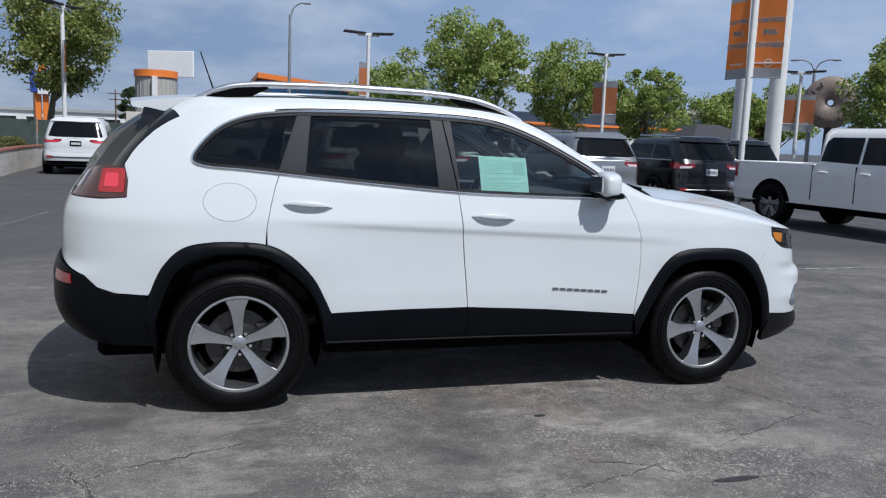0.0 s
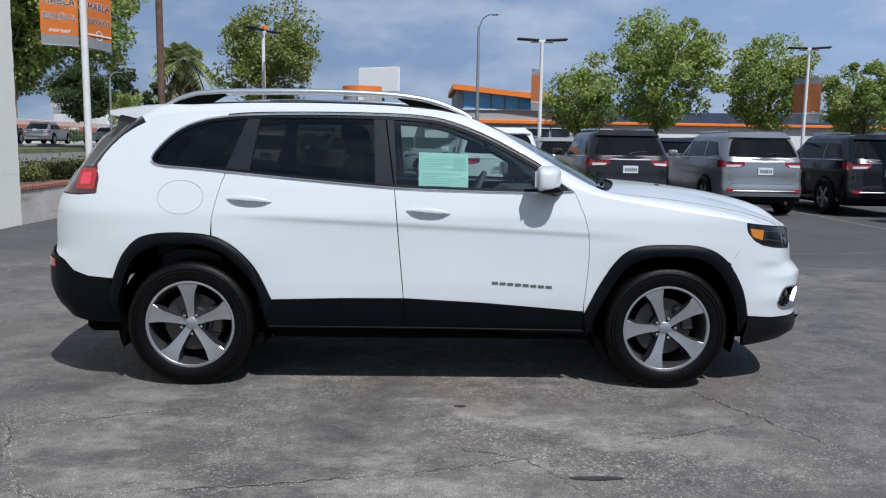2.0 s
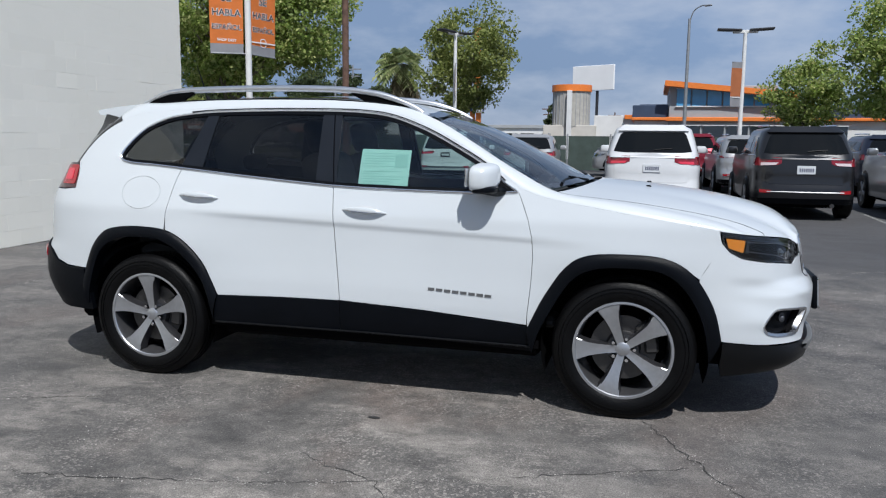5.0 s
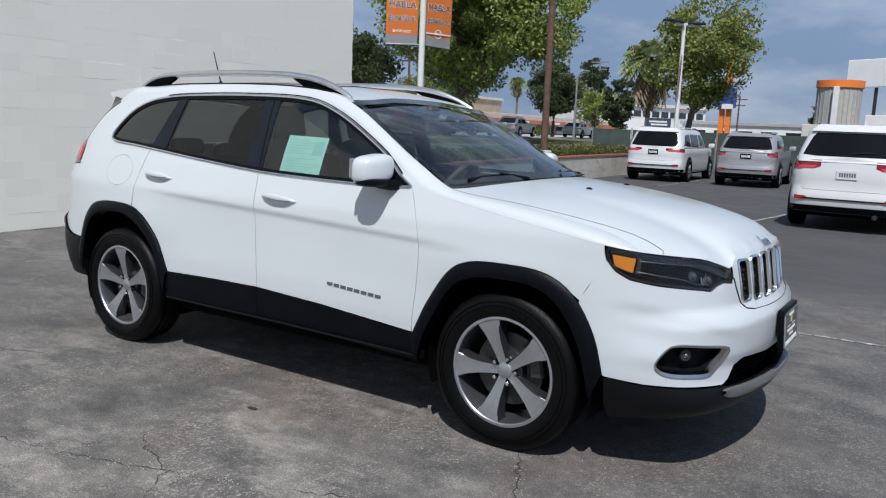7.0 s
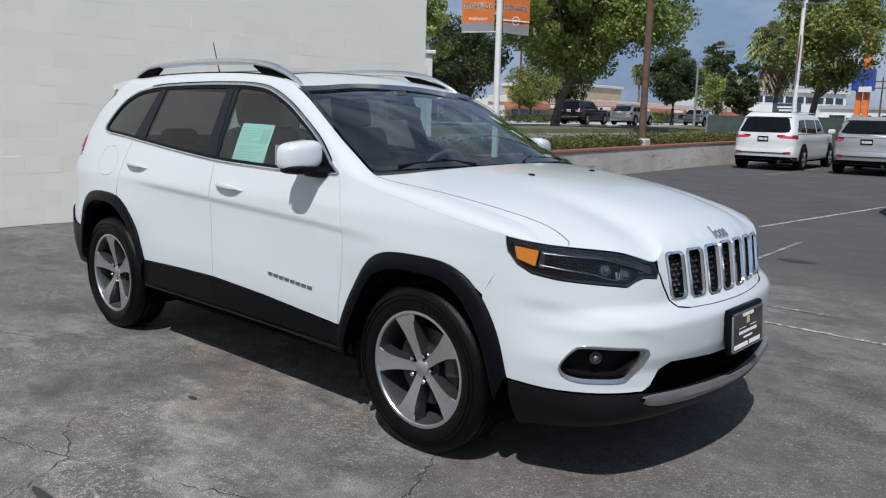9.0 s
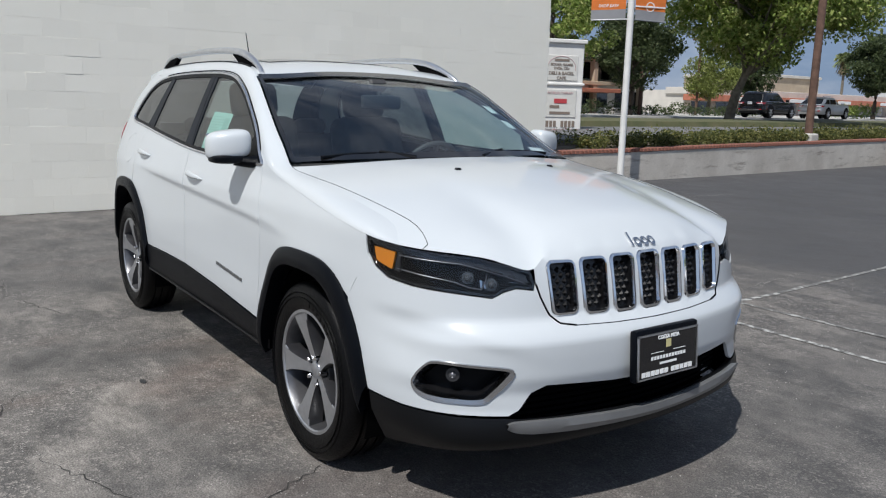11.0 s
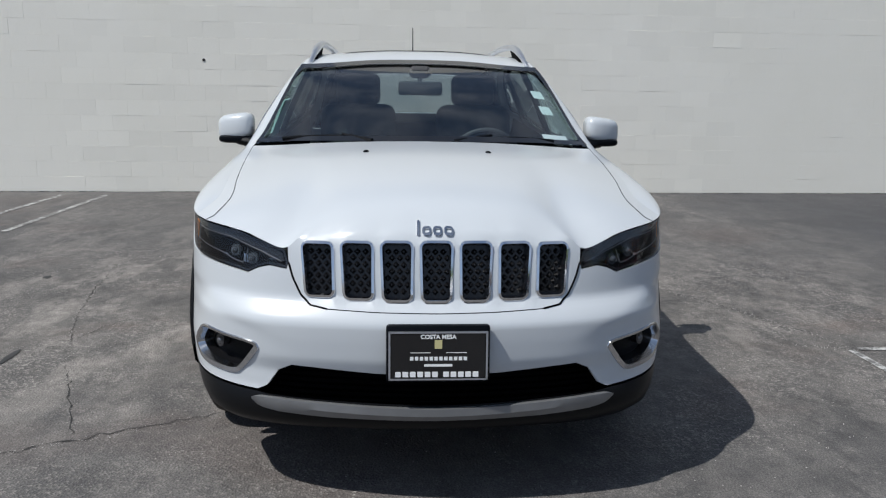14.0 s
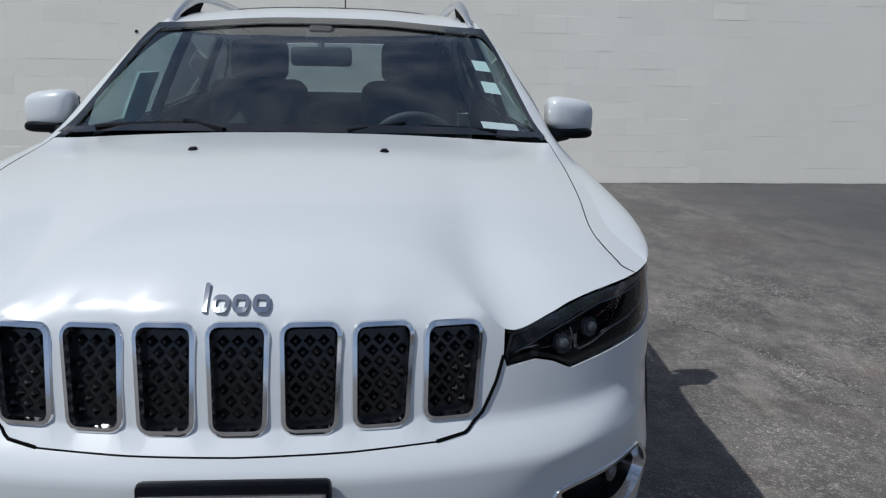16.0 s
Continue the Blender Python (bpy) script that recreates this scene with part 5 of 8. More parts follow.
cyl(bm, (0, 0, 0), (0, 0, 2.8), 0.22, 0.18, 12)
part("mast", bm, HEADM, t)
# green mesh fence beyond the lot, hedges far off
MESH = material("green_fence_mesh", (0.05, 0.07, 0.06), 0.9, vary=0.2, scale=2)
t = thing("mesh_fence", pose(-12.5, 33.2, 0), "dark green mesh construction fence", "fence")
for k in range(9):
    part("panel", boxes(((0.05 + 2.0 * k, -0.01, 0.05), (1.95 + 2.0 * k, 0.01, 1.65))), MESH, t)
    bm = bmesh.new()
    cyl(bm, (2.0 * k, 0, 0), (2.0 * k, 0, 1.75), 0.03, 0.03, 8)
    part("post", bm, GREYPOLE, t)
t = thing("sale_banner", pose(-7.6, 56.0, 0), "blue and orange sale banner on two posts", "banner")
part("cloth", boxes(((-1.4, -0.06, 0.75), (1.4, -0.03, 1.75), 0.0)), material("purple_blue_cloth", (0.08, 0.07, 0.28), 0.7, vary=0.1, scale=2), t)
for x in (-1.4, 1.4):
    bm = bmesh.new()
    cyl(bm, (x, 0, 0), (x, 0, 1.85), 0.03, 0.03, 8)
    part("post", bm, GREYPOLE, t)
part("stripe", boxes(((-1.4, -0.075, 0.75), (1.4, -0.062, 0.95), 0.0)), BRIGHTORANGE, t)
t = thing("street_sign", pose(-18.7, 62.0, 0.9, 0, 0, 12), "navy blue roadside sign with white plain bars", "sign")
part("board", boxes(((-1.0, -0.06, 1.22), (1.0, 0.06, 1.98), 0.02)), NAVY, t)
for x in (-0.8, 0.8):
    bm = bmesh.new()
    cyl(bm, (x, 0, -0.3), (x, 0, 1.25), 0.05, 0.05, 8)
    part("post", bm, GREYPOLE, t)
for x0, x1, z in ((-0.75, 0.7, 1.68), (-0.6, 0.75, 1.44)):
    part("plain_bar", boxes(((x0, -0.075, z - 0.07), (x1, -0.058, z + 0.07))), LETTER_W, t)
shrub_row("far_hedge", [(-8 + 0.8 * k, 66 + (k % 3), 0) for k in range(10)], 1.1, 1.6, 70, LEAF_DRY, 0.18, "dry olive bush row in the distance", 51)
shrub_row("far_hedge", [(-29.5 - 0.12 * k, 30 + 1.1 * k, 0.9) for k in range(22)], 0.55, 0.8, 80, LEAF_D, 0.10, "dark hedge along the far pavement", 52)
shrub_row("far_hedge", [(-29.0, 57 + 0.7 * k, 0.9) for k in range(9)], 0.8, 1.1, 90, LEAF, 0.12, "clipped green hedge by the shops", 53)


# ---------------------------------------------------------------- the white car
def hero_bulge(x, z):
    """Swollen arches, and a crisp fold along the doors that falls towards the front."""
    g = np.exp(-((z - 0.80) / 0.16) ** 2)
    u = z - (0.930 - 0.041 * x)
    fold = 0.0085 * (1 - smooth01(-x, 0.6, 1.3)) * (1 - smooth01(x, 0.85, 1.3)) * smooth01(u, -0.021, 0.006) * np.exp(-np.maximum(u, 0) / 0.055)
    return fold + 0.022 * g * (np.exp(-((x - 1.32) / 0.42) ** 2) + np.exp(-((x + 1.36) / 0.45) ** 2))


def scoop(x, y, z):
    """Hollow above the fog lamps, under a sharp fold that falls towards the middle."""
    drop = 0.622 + (y - 0.56) * 0.335 - z
    return 0.012 * smooth01(drop, -0.026, 0.034) * (1 - smooth01(drop, 0.09, 0.20)) * smooth01(y, 0.42, 0.76) * smooth01(x, 1.78, 2.0)


CAR = Shape(
    [(2.335, 0), (2.33, 0.15), (2.31, 0.32), (2.28, 0.48), (2.24, 0.60), (2.175, 0.72), (2.085, 0.805), (1.96, 0.865), (1.81, 0.900), (1.60, 0.918), (1.2, 0.916),
     (0.9, 0.912), (0.4, 0.912), (0, 0.912), (-0.5, 0.912), (-1.0, 0.912), (-1.4, 0.908), (-1.7, 0.892), (-1.90, 0.865), (-2.05, 0.82), (-2.15, 0.755), (-2.215, 0.655),
     (-2.25, 0.50), (-2.28, 0.25), (-2.29, 0)],
    front=[(0.22, 0.16), (0.27, 0.06), (0.31, 0.01), (0.36, 0.0), (0.42, 0.02), (0.48, 0.02), (0.53, 0.004), (0.60, 0.0), (0.655, 0.0), (0.69, 0.025), (0.72, 0.055),
           (0.80, 0.066), (0.88, 0.080), (0.93, 0.096), (0.96, 0.118), (0.985, 0.148), (1.02, 0.21), (1.1, 0.4)],
    side=[(0.22, 0.08), (0.30, 0.05), (0.36, 0.02), (0.44, 0.008), (0.52, 0.004), (0.60, 0.006), (0.70, 0.013), (0.80, 0.0185), (0.90, 0.0222), (0.954, 0.0225), (0.982, 0.0240),
          (1.02, 0.034), (1.08, 0.052), (1.13, 0.068), (1.25, 0.115), (1.40, 0.182), (1.53, 0.245), (1.6, 0.29)],
    rear=[(0.25, 0.22), (0.34, 0.12), (0.45, 0.03), (0.54, 0.0), (0.70, 0.0), (0.76, 0.03), (0.90, 0.035), (1.0, 0.045), (1.08, 0.075), (1.22, 0.17), (1.4, 0.4), (1.55, 0.6)],
    bulge=hero_bulge, dent=scoop, blur=0.007)
cx, cf, cr = CAR.x, CAR.f, CAR.r

car = thing("car", pose(0, 0.004, 0), "white compact SUV with black lower cladding, parked on asphalt", "car")

FLARE_RO = spline([(-1.805, 0.52), (-1.775, 0.62), (-1.72, 0.745), (-1.63, 0.838), (-1.51, 0.87), (-1.36, 0.875), (-1.22, 0.86), (-1.10, 0.80), (-0.99, 0.69), (-0.925, 0.57), (-0.895, 0.502)], 4)
FLARE_RI = spline([(-1.765, 0.40), (-1.735, 0.53), (-1.66, 0.715), (-1.53, 0.80), (-1.38, 0.815), (-1.25, 0.805), (-1.13, 0.745), (-1.01, 0.625), (-0.955, 0.51), (-0.925, 0.37)], 4)
FLARE_FO = spline([(0.868, 0.43), (0.90, 0.50), (0.96, 0.62), (1.06, 0.765), (1.17, 0.828), (1.36, 0.842), (1.54, 0.828), (1.67, 0.755), (1.77, 0.60), (1.815, 0.44)], 4)
FLARE_FI = spline([(0.895, 0.31), (0.93, 0.42), (0.995, 0.55), (1.09, 0.70), (1.20, 0.762), (1.36, 0.776), (1.52, 0.762), (1.63, 0.685), (1.72, 0.53), (1.765, 0.33)], 4)
SIDE_TOP = [(1.93, 0.952), (1.79, 0.968), (1.6, 0.998), (1.35, 1.035), (1.1, 1.075), (0.95, 1.102), (0.86, 1.128), (0.80, 1.158), (0.70, 1.225), (0.48, 1.362), (0.29, 1.455), (0.08, 1.527), (-0.2, 1.556),
            (-0.6, 1.562), (-1.0, 1.556), (-1.2, 1.548), (-1.4, 1.536), (-1.55, 1.515), (-1.66, 1.476), (-1.77, 1.410), (-1.87, 1.312), (-1.925, 1.22)]
KTOP = spline(SIDE_TOP, 5)


def ktop(x):
    return float(np.interp(-x, -KTOP[:, 0], KTOP[:, 1]))


def ks(x0, x1, n=24):
    return [cx(x, ktop(x)) for x in np.linspace(x0, x1, n)]


def cxs(pts):
    return [cx(x, z) for x, z in pts]


def fs(a, b, rows):
    """The stretch of rows whose first value lies between a and b, in the order a to b."""
    r = [tuple(p) for p in rows if min(a, b) <= p[0] <= max(a, b)]
    return r if a < b else r[::-1]


MGAP = [(-0.21, 1.13), (-0.195, 0.98), (-0.18, 0.80), (-0.16, 0.60), (-0.153, 0.518)]
FGAP = [(0.80, 1.135), (0.83, 1.07), (0.862, 0.99), (0.885, 0.90), (0.892, 0.80), (0.886, 0.66), (0.87, 0.50), (0.868, 0.452)]
RGAP = [(-1.155, 1.208), (-1.18, 1.14), (-1.202, 1.05), (-1.222, 0.95), (-1.228, 0.862)]
BELT_F = [(-0.21, 1.13), (0.2, 1.118), (0.57, 1.113), (0.80, 1.135)]
BELT_R = [(-1.155, 1.208), (-0.7, 1.168), (-0.21, 1.13)]
SILL = [(-0.893, 0.503), (-0.5, 0.514), (-0.153, 0.518), (0.3, 0.495), (0.868, 0.447)]


def mirrored(name, poly, mat, holes=(), label="", parent=car, **kw):
    out = []
    for sg in (1, -1):
        out.append(part(name, CAR.patch([(s * sg, z) for s, z in poly], [[(s * sg, z) for s, z in h] for h in holes], **kw), mat, parent, label))
    return out


front_doors = mirrored("front_door", cxs(BELT_F + FGAP[1:] + [(0.3, 0.495), (-0.153, 0.518)] + MGAP[::-1][1:-1]), WHITE, gap=0.0026, step=0.013)
rear_doors = mirrored("rear_door", cxs(BELT_R + MGAP[1:] + [(-0.5, 0.514), (-0.893, 0.503)] + fs(-0.90, -1.225, FLARE_RO) + RGAP[::-1][1:-1]), WHITE, gap=0.0026, step=0.013)

# windows: openings of the side, from rear to front
QWIN = spline([(-1.166, 1.228), (-1.35, 1.243), (-1.50, 1.253), (-1.545, 1.275), (-1.52, 1.33), (-1.43, 1.42), (-1.30, 1.478), (-1.17, 1.502), (-1.055, 1.512)], 4)
QOUT = spline([(-1.157, 1.208), (-1.35, 1.224), (-1.52, 1.236), (-1.585, 1.262), (-1.565, 1.33), (-1.46, 1.435), (-1.32, 1.497), (-1.17, 1.522), (-1.03, 1.533)], 4)
RWIN = [(-0.985, 1.515), (-0.6, 1.528), (-0.335, 1.528), (-0.318, 1.145), (-0.6, 1.168), (-1.025, 1.203)]
FWIN = [(-0.225, 1.525), (-0.1, 1.52), (0.07, 1.494), (0.27, 1.425), (0.46, 1.335), (0.62, 1.245), (0.745, 1.148), (0.57, 1.13), (0.2, 1.135), (-0.20, 1.146)]

fuel = [cx(-1.40 + 0.128 * math.cos(a), 1.068 + 0.092 * math.sin(a)) for a in np.linspace(0, 2 * math.pi, 40, endpoint=False)]
LAMP_T = [cx(-1.895, 1.232), cx(-1.885, 1.16), cx(-1.885, 1.082), cx(-2.0, 1.072), cr(0.60, 1.078), cr(0.50, 1.10), cr(0.50, 1.19), cr(0.60, 1.215), cx(-2.0, 1.232)]
quarter = (cxs(RGAP[::-1][:-1]) + [cx(x, z) for x, z in QOUT] + ks(-1.03, -1.915, 26) + [cx(-1.888, 1.16), cx(-1.888, 1.079), cx(-2.0, 1.069), cr(0.612, 1.074)]
           + [cr(0.612, 0.765), cr(0.70, 0.745), cx(-2.08, 0.70), cx(-2.02, 0.645), cx(-1.93, 0.618), cx(-1.785, 0.61)] + cxs(fs(-1.775, -1.228, FLARE_RO)))
quarters = mirrored("quarter_panel", quarter, WHITE, holes=[shrink(fuel, -0.0006)], gap=0.0004, flange=0.006, step=0.024)
mirrored("fuel_door", fuel, WHITE, gap=0.0008)
fender = (ks(0.80, 1.785, 28) + [cx(1.788, 0.94), cx(1.795, 0.915), cx(1.80, 0.895), cx(1.73, 0.79), cx(1.70, 0.735)] + cxs(fs(1.69, 0.87, FLARE_FO)) + cxs(FGAP[::-1][1:]))
fenders = mirrored("fender", fender, WHITE, gap=0.0004, flange=0.006, step=0.020)

# strip from the side's top edge in to the bonnet, windscreen and roof edges
JX = [1.93, 1.79, 1.6, 1.35, 1.1, 0.95, 0.86, 0.80, 0.70, 0.48, 0.29, 0.08, -0.2, -0.6, -1.0, -1.2, -1.4, -1.55, -1.66, -1.77, -1.87, -1.925]
p0 = CAR.at([cx(1.93, ktop(1.93))])[0]
JP = [tuple(p0), (1.80, -0.786, 1.000), (1.6, -0.792, 1.044), (1.35, -0.797, 1.084), (1.1, -0.80, 1.112), (0.99, -0.795, 1.132), (0.90, -0.775, 1.168), (0.83, -0.76, 1.205), (0.70, -0.738, 1.276), (0.50, -0.70, 1.395), (0.33, -0.665, 1.487),
      (0.12, -0.628, 1.562), (-0.2, -0.613, 1.596), (-0.6, -0.61, 1.606), (-1.0, -0.606, 1.603), (-1.2, -0.603, 1.597), (-1.4, -0.598, 1.587), (-1.56, -0.592, 1.582), (-1.69, -0.612, 1.512), (-1.80, -0.635, 1.425), (-1.895, -0.66, 1.315), (-1.955, -0.69, 1.225)]
n_st = 90
q = np.linspace(0, len(JX) - 1, n_st)
JS = spline(JP, 8)
JS = np.stack([np.interp(q, np.linspace(0, len(JX) - 1, len(JS)), JS[:, k]) for k in range(3)], 1)
KX = np.interp(q, range(len(JX)), JX)
KS = CAR.at([cx(x, ktop(x)) for x in KX])
KT = KS - CAR.at([(cx(x, 0)[0], ktop(x) - 0.02) for x in KX])
KT = KT / KT[:, 2:3]


def strip_rows(i0, i1, sg):
    rows = []
    for k, j, d in zip(KS[i0:i1], JS[i0:i1], KT[i0:i1]):
        # leaves the side along its slope and turns in towards the top
        rise = max(j[2] - k[2], 0.004)
        c = k + d * rise * 0.85
        c[1] = min(max(c[1], k[1]), k[1] * 0.3 + j[1] * 0.7)
        c[0] = k[0] * 0.6 + j[0] * 0.4
        r = []
        for t in np.linspace(0, 1, 9):
            p = (1 - t) ** 2 * k + 2 * t * (1 - t) * c + t * t * j
            r.append((p[0], p[1] * sg, p[2]))
        rows.append(r)
    return rows


i_pil = int(np.argmin(abs(KX - 0.86)))
i_blk = int(np.argmin(abs(KX + 1.665)))
for sg in (1, -1):
    part("fender_crown", grid_mesh(strip_rows(0, i_pil + 1, sg), flip=sg > 0), WHITE, fenders[0 if sg > 0 else 1])
    part("roof_side", grid_mesh(strip_rows(i_pil, i_blk + 1, sg), flip=sg > 0), WHITE, car)
    part("rear_pillar_trim", grid_mesh(strip_rows(i_blk, n_st, sg), flip=sg > 0), GLOSSBLACK, car, "gloss black strip beside the rear window")


def both(c):
    """A right-hand curve, centre outwards, made whole: right, centre, left."""
    c = np.array(c)
    m = c[::-1].copy()
    m2 = c * [1, -1, 1]
    return np.vstack([m, m2[1:]])


# nose and bonnet
LAMP_TOP = [cf(0.522, 0.882), cf(0.62, 0.906), cf(0.70, 0.925), cx(1.93, 0.952)]
FRONT_TOP = [cf(0, 0.978), cf(0.15, 0.976), cf(0.30, 0.966), cf(0.40, 0.948), cf(0.47, 0.918)] + LAMP_TOP
ft = [(s, z) for s, z in FRONT_TOP]
SEAM = [cf(0.503, 0.838), cf(0.485, 0.79), cf(0.455, 0.735), cf(0.42, 0.706), cf(0.36, 0.697), cf(0.2, 0.692), cf(0, 0.69)]
SLOTS = []
for k in range(-3, 4):
    w, c = 0.0418, k * 0.1300
    top, bot = 0.907 - 0.0016 * k * k * 0.6, 0.728 + 0.0012 * k * k
    lean = 0.014 * k / 3
    SLOTS.append(rounded([cf(c - w, bot + 0), cf(c + w, bot), cf(c + w + 0.006 + lean, top), cf(c - w - 0.006 + lean, top)], 0.016))
SLOTS = [shrink(s, -0.012) for s in SLOTS]
top_line = spline(ft, 8)
top_line = np.vstack([top_line[::-1] * [1, 1], top_line[1:] * [-1, 1]])
top3 = CAR.at(top_line)
arc = np.r_[0, np.cumsum(np.linalg.norm(np.diff(top3, axis=0), axis=1))]
NH = 97
qh = np.linspace(0, arc[-1], NH)
top_line = np.stack([np.interp(qh, arc, top_line[:, k]) for k in range(2)], 1)
front_edge = CAR.at(top_line)
s_in = cf(0.522, 0.882)[0]
nose_top = [tuple(p) for p in top_line if abs(p[0]) < s_in]
nose = nose_top + [(-s, z) for s, z in SEAM[:-1]] + SEAM[::-1]
nose_bm = CAR.patch(nose, SLOTS, step=0.035, flange=0.012, gap=0.0, lips="holes")
rear_edge = both(spline([(1.165, 0, 1.168), (1.15, -0.25, 1.164), (1.10, -0.5, 1.152), (1.035, -0.70, 1.137), (0.99, -0.795, 1.132)], 5))
i_h = int(np.argmin(np.linalg.norm(JS - np.array([0.99, -0.795, 1.132]), axis=1)))
e_r = JS[: i_h + 1]
yy = np.abs(front_edge[:, 1:2] / front_edge[0, 1]) ** 2.3
front_s = np.array(front_edge)
front_s[:, [0, 2]] = (front_edge[NH // 2] * (1 - yy) + front_edge[0] * yy)[:, [0, 2]]
sheet = coons(front_s, rear_edge, e_r, e_r * [1, -1, 1], mid=spline([tuple(CAR.at([cf(0, 0.978)])[0]), (2.16, 0, 1.012), (2.05, 0, 1.048), (1.85, 0, 1.092), (1.55, 0, 1.134), (1.3, 0, 1.157), (1.165, 0, 1.168)], 6), n=NH, m=44, power=2.6)
sheet = sheet + (front_edge - front_s)[None] * ((1 - np.linspace(0, 1, 44)) ** 3.2)[:, None, None]
sheet[0] = front_edge
# raised centre of the bonnet with soft creases
u = np.linspace(-1, 1, NH)
v = np.linspace(0, 1, 44)
ridge = smooth01(-np.abs(u), -0.66, -0.36)[None, :] * (smooth01(v, 0.08, 0.5) * (1 - 0.6 * smooth01(v, 0.8, 1.0)))[:, None]
sheet[:, :, 2] += 0.003 * ridge
grid_mesh(sheet, nose_bm)
bmesh.ops.remove_doubles(nose_bm, verts=nose_bm.verts, dist=0.0006)
slot_pts = np.vstack([CAR.at(dense(s, 0.008)) for s in SLOTS])
soft_v = [v for v in nose_bm.verts if abs(v.co.y) < 0.60 and not v.is_boundary and v.co.z > 0.90 and np.min(np.linalg.norm(front_edge - np.array(v.co), axis=1)) < 0.085 and np.min(np.linalg.norm(slot_pts - np.array(v.co), axis=1)) > 0.024]
all_v = [v for v in nose_bm.verts if not v.is_boundary and v.co.z > 0.93 and np.min(np.linalg.norm(slot_pts - np.array(v.co), axis=1)) > 0.03]
for k in range(26):
    bmesh.ops.smooth_vert(nose_bm, verts=soft_v if k < 14 else all_v, factor=0.5, use_axis_x=True, use_axis_y=True, use_axis_z=True)
fix(nose_bm)
hood_tree = BVHTree.FromBMesh(nose_bm)
hood_ob = part("hood", fix(nose_bm), WHITE, car, sharp=40)

gap_line = []
for r in range(44):
    k = 4.4 * (1 - r / 43)
    a, b = sheet[r, int(k)], sheet[r, int(k) + 1]
    gap_line.append(a + (b - a) * (k - int(k)))
for sg in (1, -1):
    bm = bmesh.new()
    tube(bm, [tuple(p * [1, sg, 1]) for p in gap_line], 0.0011, 6)
    part("hood_gap", bm, DARK, hood_ob)

# windscreen, cowl, roof
i_w0, i_w1 = i_h, int(np.argmin(abs(JS[:, 0] - 0.27)))
ws_side = JS[i_w0 + 1: i_w1 + 1] + [0, 0.004, 0.0]
ws_bot = both(spline([(1.115, 0, 1.158), (1.09, -0.3, 1.155), (1.04, -0.55, 1.15), tuple(ws_side[0])], 6))
ws_top = both(spline([(0.205, 0, 1.552), (0.220, -0.25, 1.547), (0.253, -0.5, 1.526), tuple(ws_side[-1])], 6))
ws = coons(ws_bot, ws_top, ws_side, ws_side * [1, -1, 1], mid=spline([(1.115, 0, 1.158), (0.80, 0, 1.322), (0.48, 0, 1.462), (0.205, 0, 1.552)], 6), n=25, m=22)
ws_ob = part("windshield", grid_mesh(ws), GLASS_CLEAR, car, "clear laminated windscreen")
ws_ob.visible_shadow = False
# black band printed round the edge of the glass
band = bmesh.new()
n2 = np.array([0.006, 0, 0.010])
rows_b = [ws[0] + n2, ws[1] + n2 * 1.0]
grid_mesh([r for r in rows_b], band, True)
grid_mesh([ws[-3] * 0.5 + ws[-2] * 0.5 + n2, ws[-2] + n2, ws[-1] + n2], band, True)
grid_mesh([[r[0] + n2, r[1] * 0.3 + r[0] * 0.7 + n2] for r in ws], band, True)
grid_mesh([[r[-2] * 0.3 + r[-1] * 0.7 + n2, r[-1] + n2] for r in ws], band, True)
part("windshield_band", band, GLOSSBLACK, ws_ob)
cowl = grid_mesh([rear_edge[::1] * [1, 0.99, 1] - [0.0, 0, 0.012], along(ws_bot, len(rear_edge)) - [0.02, 0, 0.012]], flip=True)
part("cowl", cowl, PLASTIC, car)
i_r1 = int(np.argmin(abs(KX + 1.56)))
roof_e = JS[i_w1: i_r1 + 1]
roof_front = both(spline([(0.20, 0, 1.558), (0.216, -0.25, 1.553), (0.25, -0.5, 1.531), tuple(roof_e[0])], 6))
roof_back = both(spline([(-1.62, 0, 1.610), (-1.61, -0.3, 1.604), tuple(roof_e[-1])], 6))
roof = coons(roof_front, roof_back, roof_e, roof_e * [1, -1, 1], mid=spline([(0.20, 0, 1.558), (0.08, 0, 1.594), (-0.1, 0, 1.622), (-0.5, 0, 1.643), (-1.0, 0, 1.640), (-1.62, 0, 1.610)], 6), n=29, m=40)
part("roof", grid_mesh(roof), WHITE, car)
sun = roof[7:27, 4:25] + [0, 0, 0.004]
sr = grid_mesh(sun)
part("sunroof", sr, GLOSSBLACK, car, "dark glass panoramic sunroof")

# spoiler, rear glass, tailgate
sp_top = np.array([along(roof_back, 25), along(both(spline([(-1.905, 0, 1.580), (-1.895, -0.35, 1.570), (-1.868, -0.588, 1.546)], 6)), 25)])
sp_under = along(both(spline([(-1.80, 0, 1.525), (-1.78, -0.35, 1.520), (-1.71, -0.598, 1.498)], 6)), 25)
sp_rows = [sp_top[0], sp_top[0] * 0.5 + sp_top[1] * 0.5 + [0, 0, 0.004], sp_top[1], sp_top[1] - [0.004, 0, 0.010], sp_top[1] - [-0.004, 0, 0.026], sp_under]
sp_bm = grid_mesh(sp_rows, flip=True)
for e in (0, -1):
    sp_bm.faces.new([sp_bm.verts.new(tuple(r[e])) for r in sp_rows])
part("spoiler", fix(sp_bm), WHITE, car)
i_g0, i_g1 = int(np.argmin(abs(KX + 1.57))), n_st - 1
g_side = JS[i_g0:i_g1 + 1] + [0.012, 0.0, 0]
g_top = both(spline([(-1.81, 0, 1.522), (-1.80, -0.3, 1.518), (-1.77, -0.52, 1.512), tuple(g_side[0])], 5))
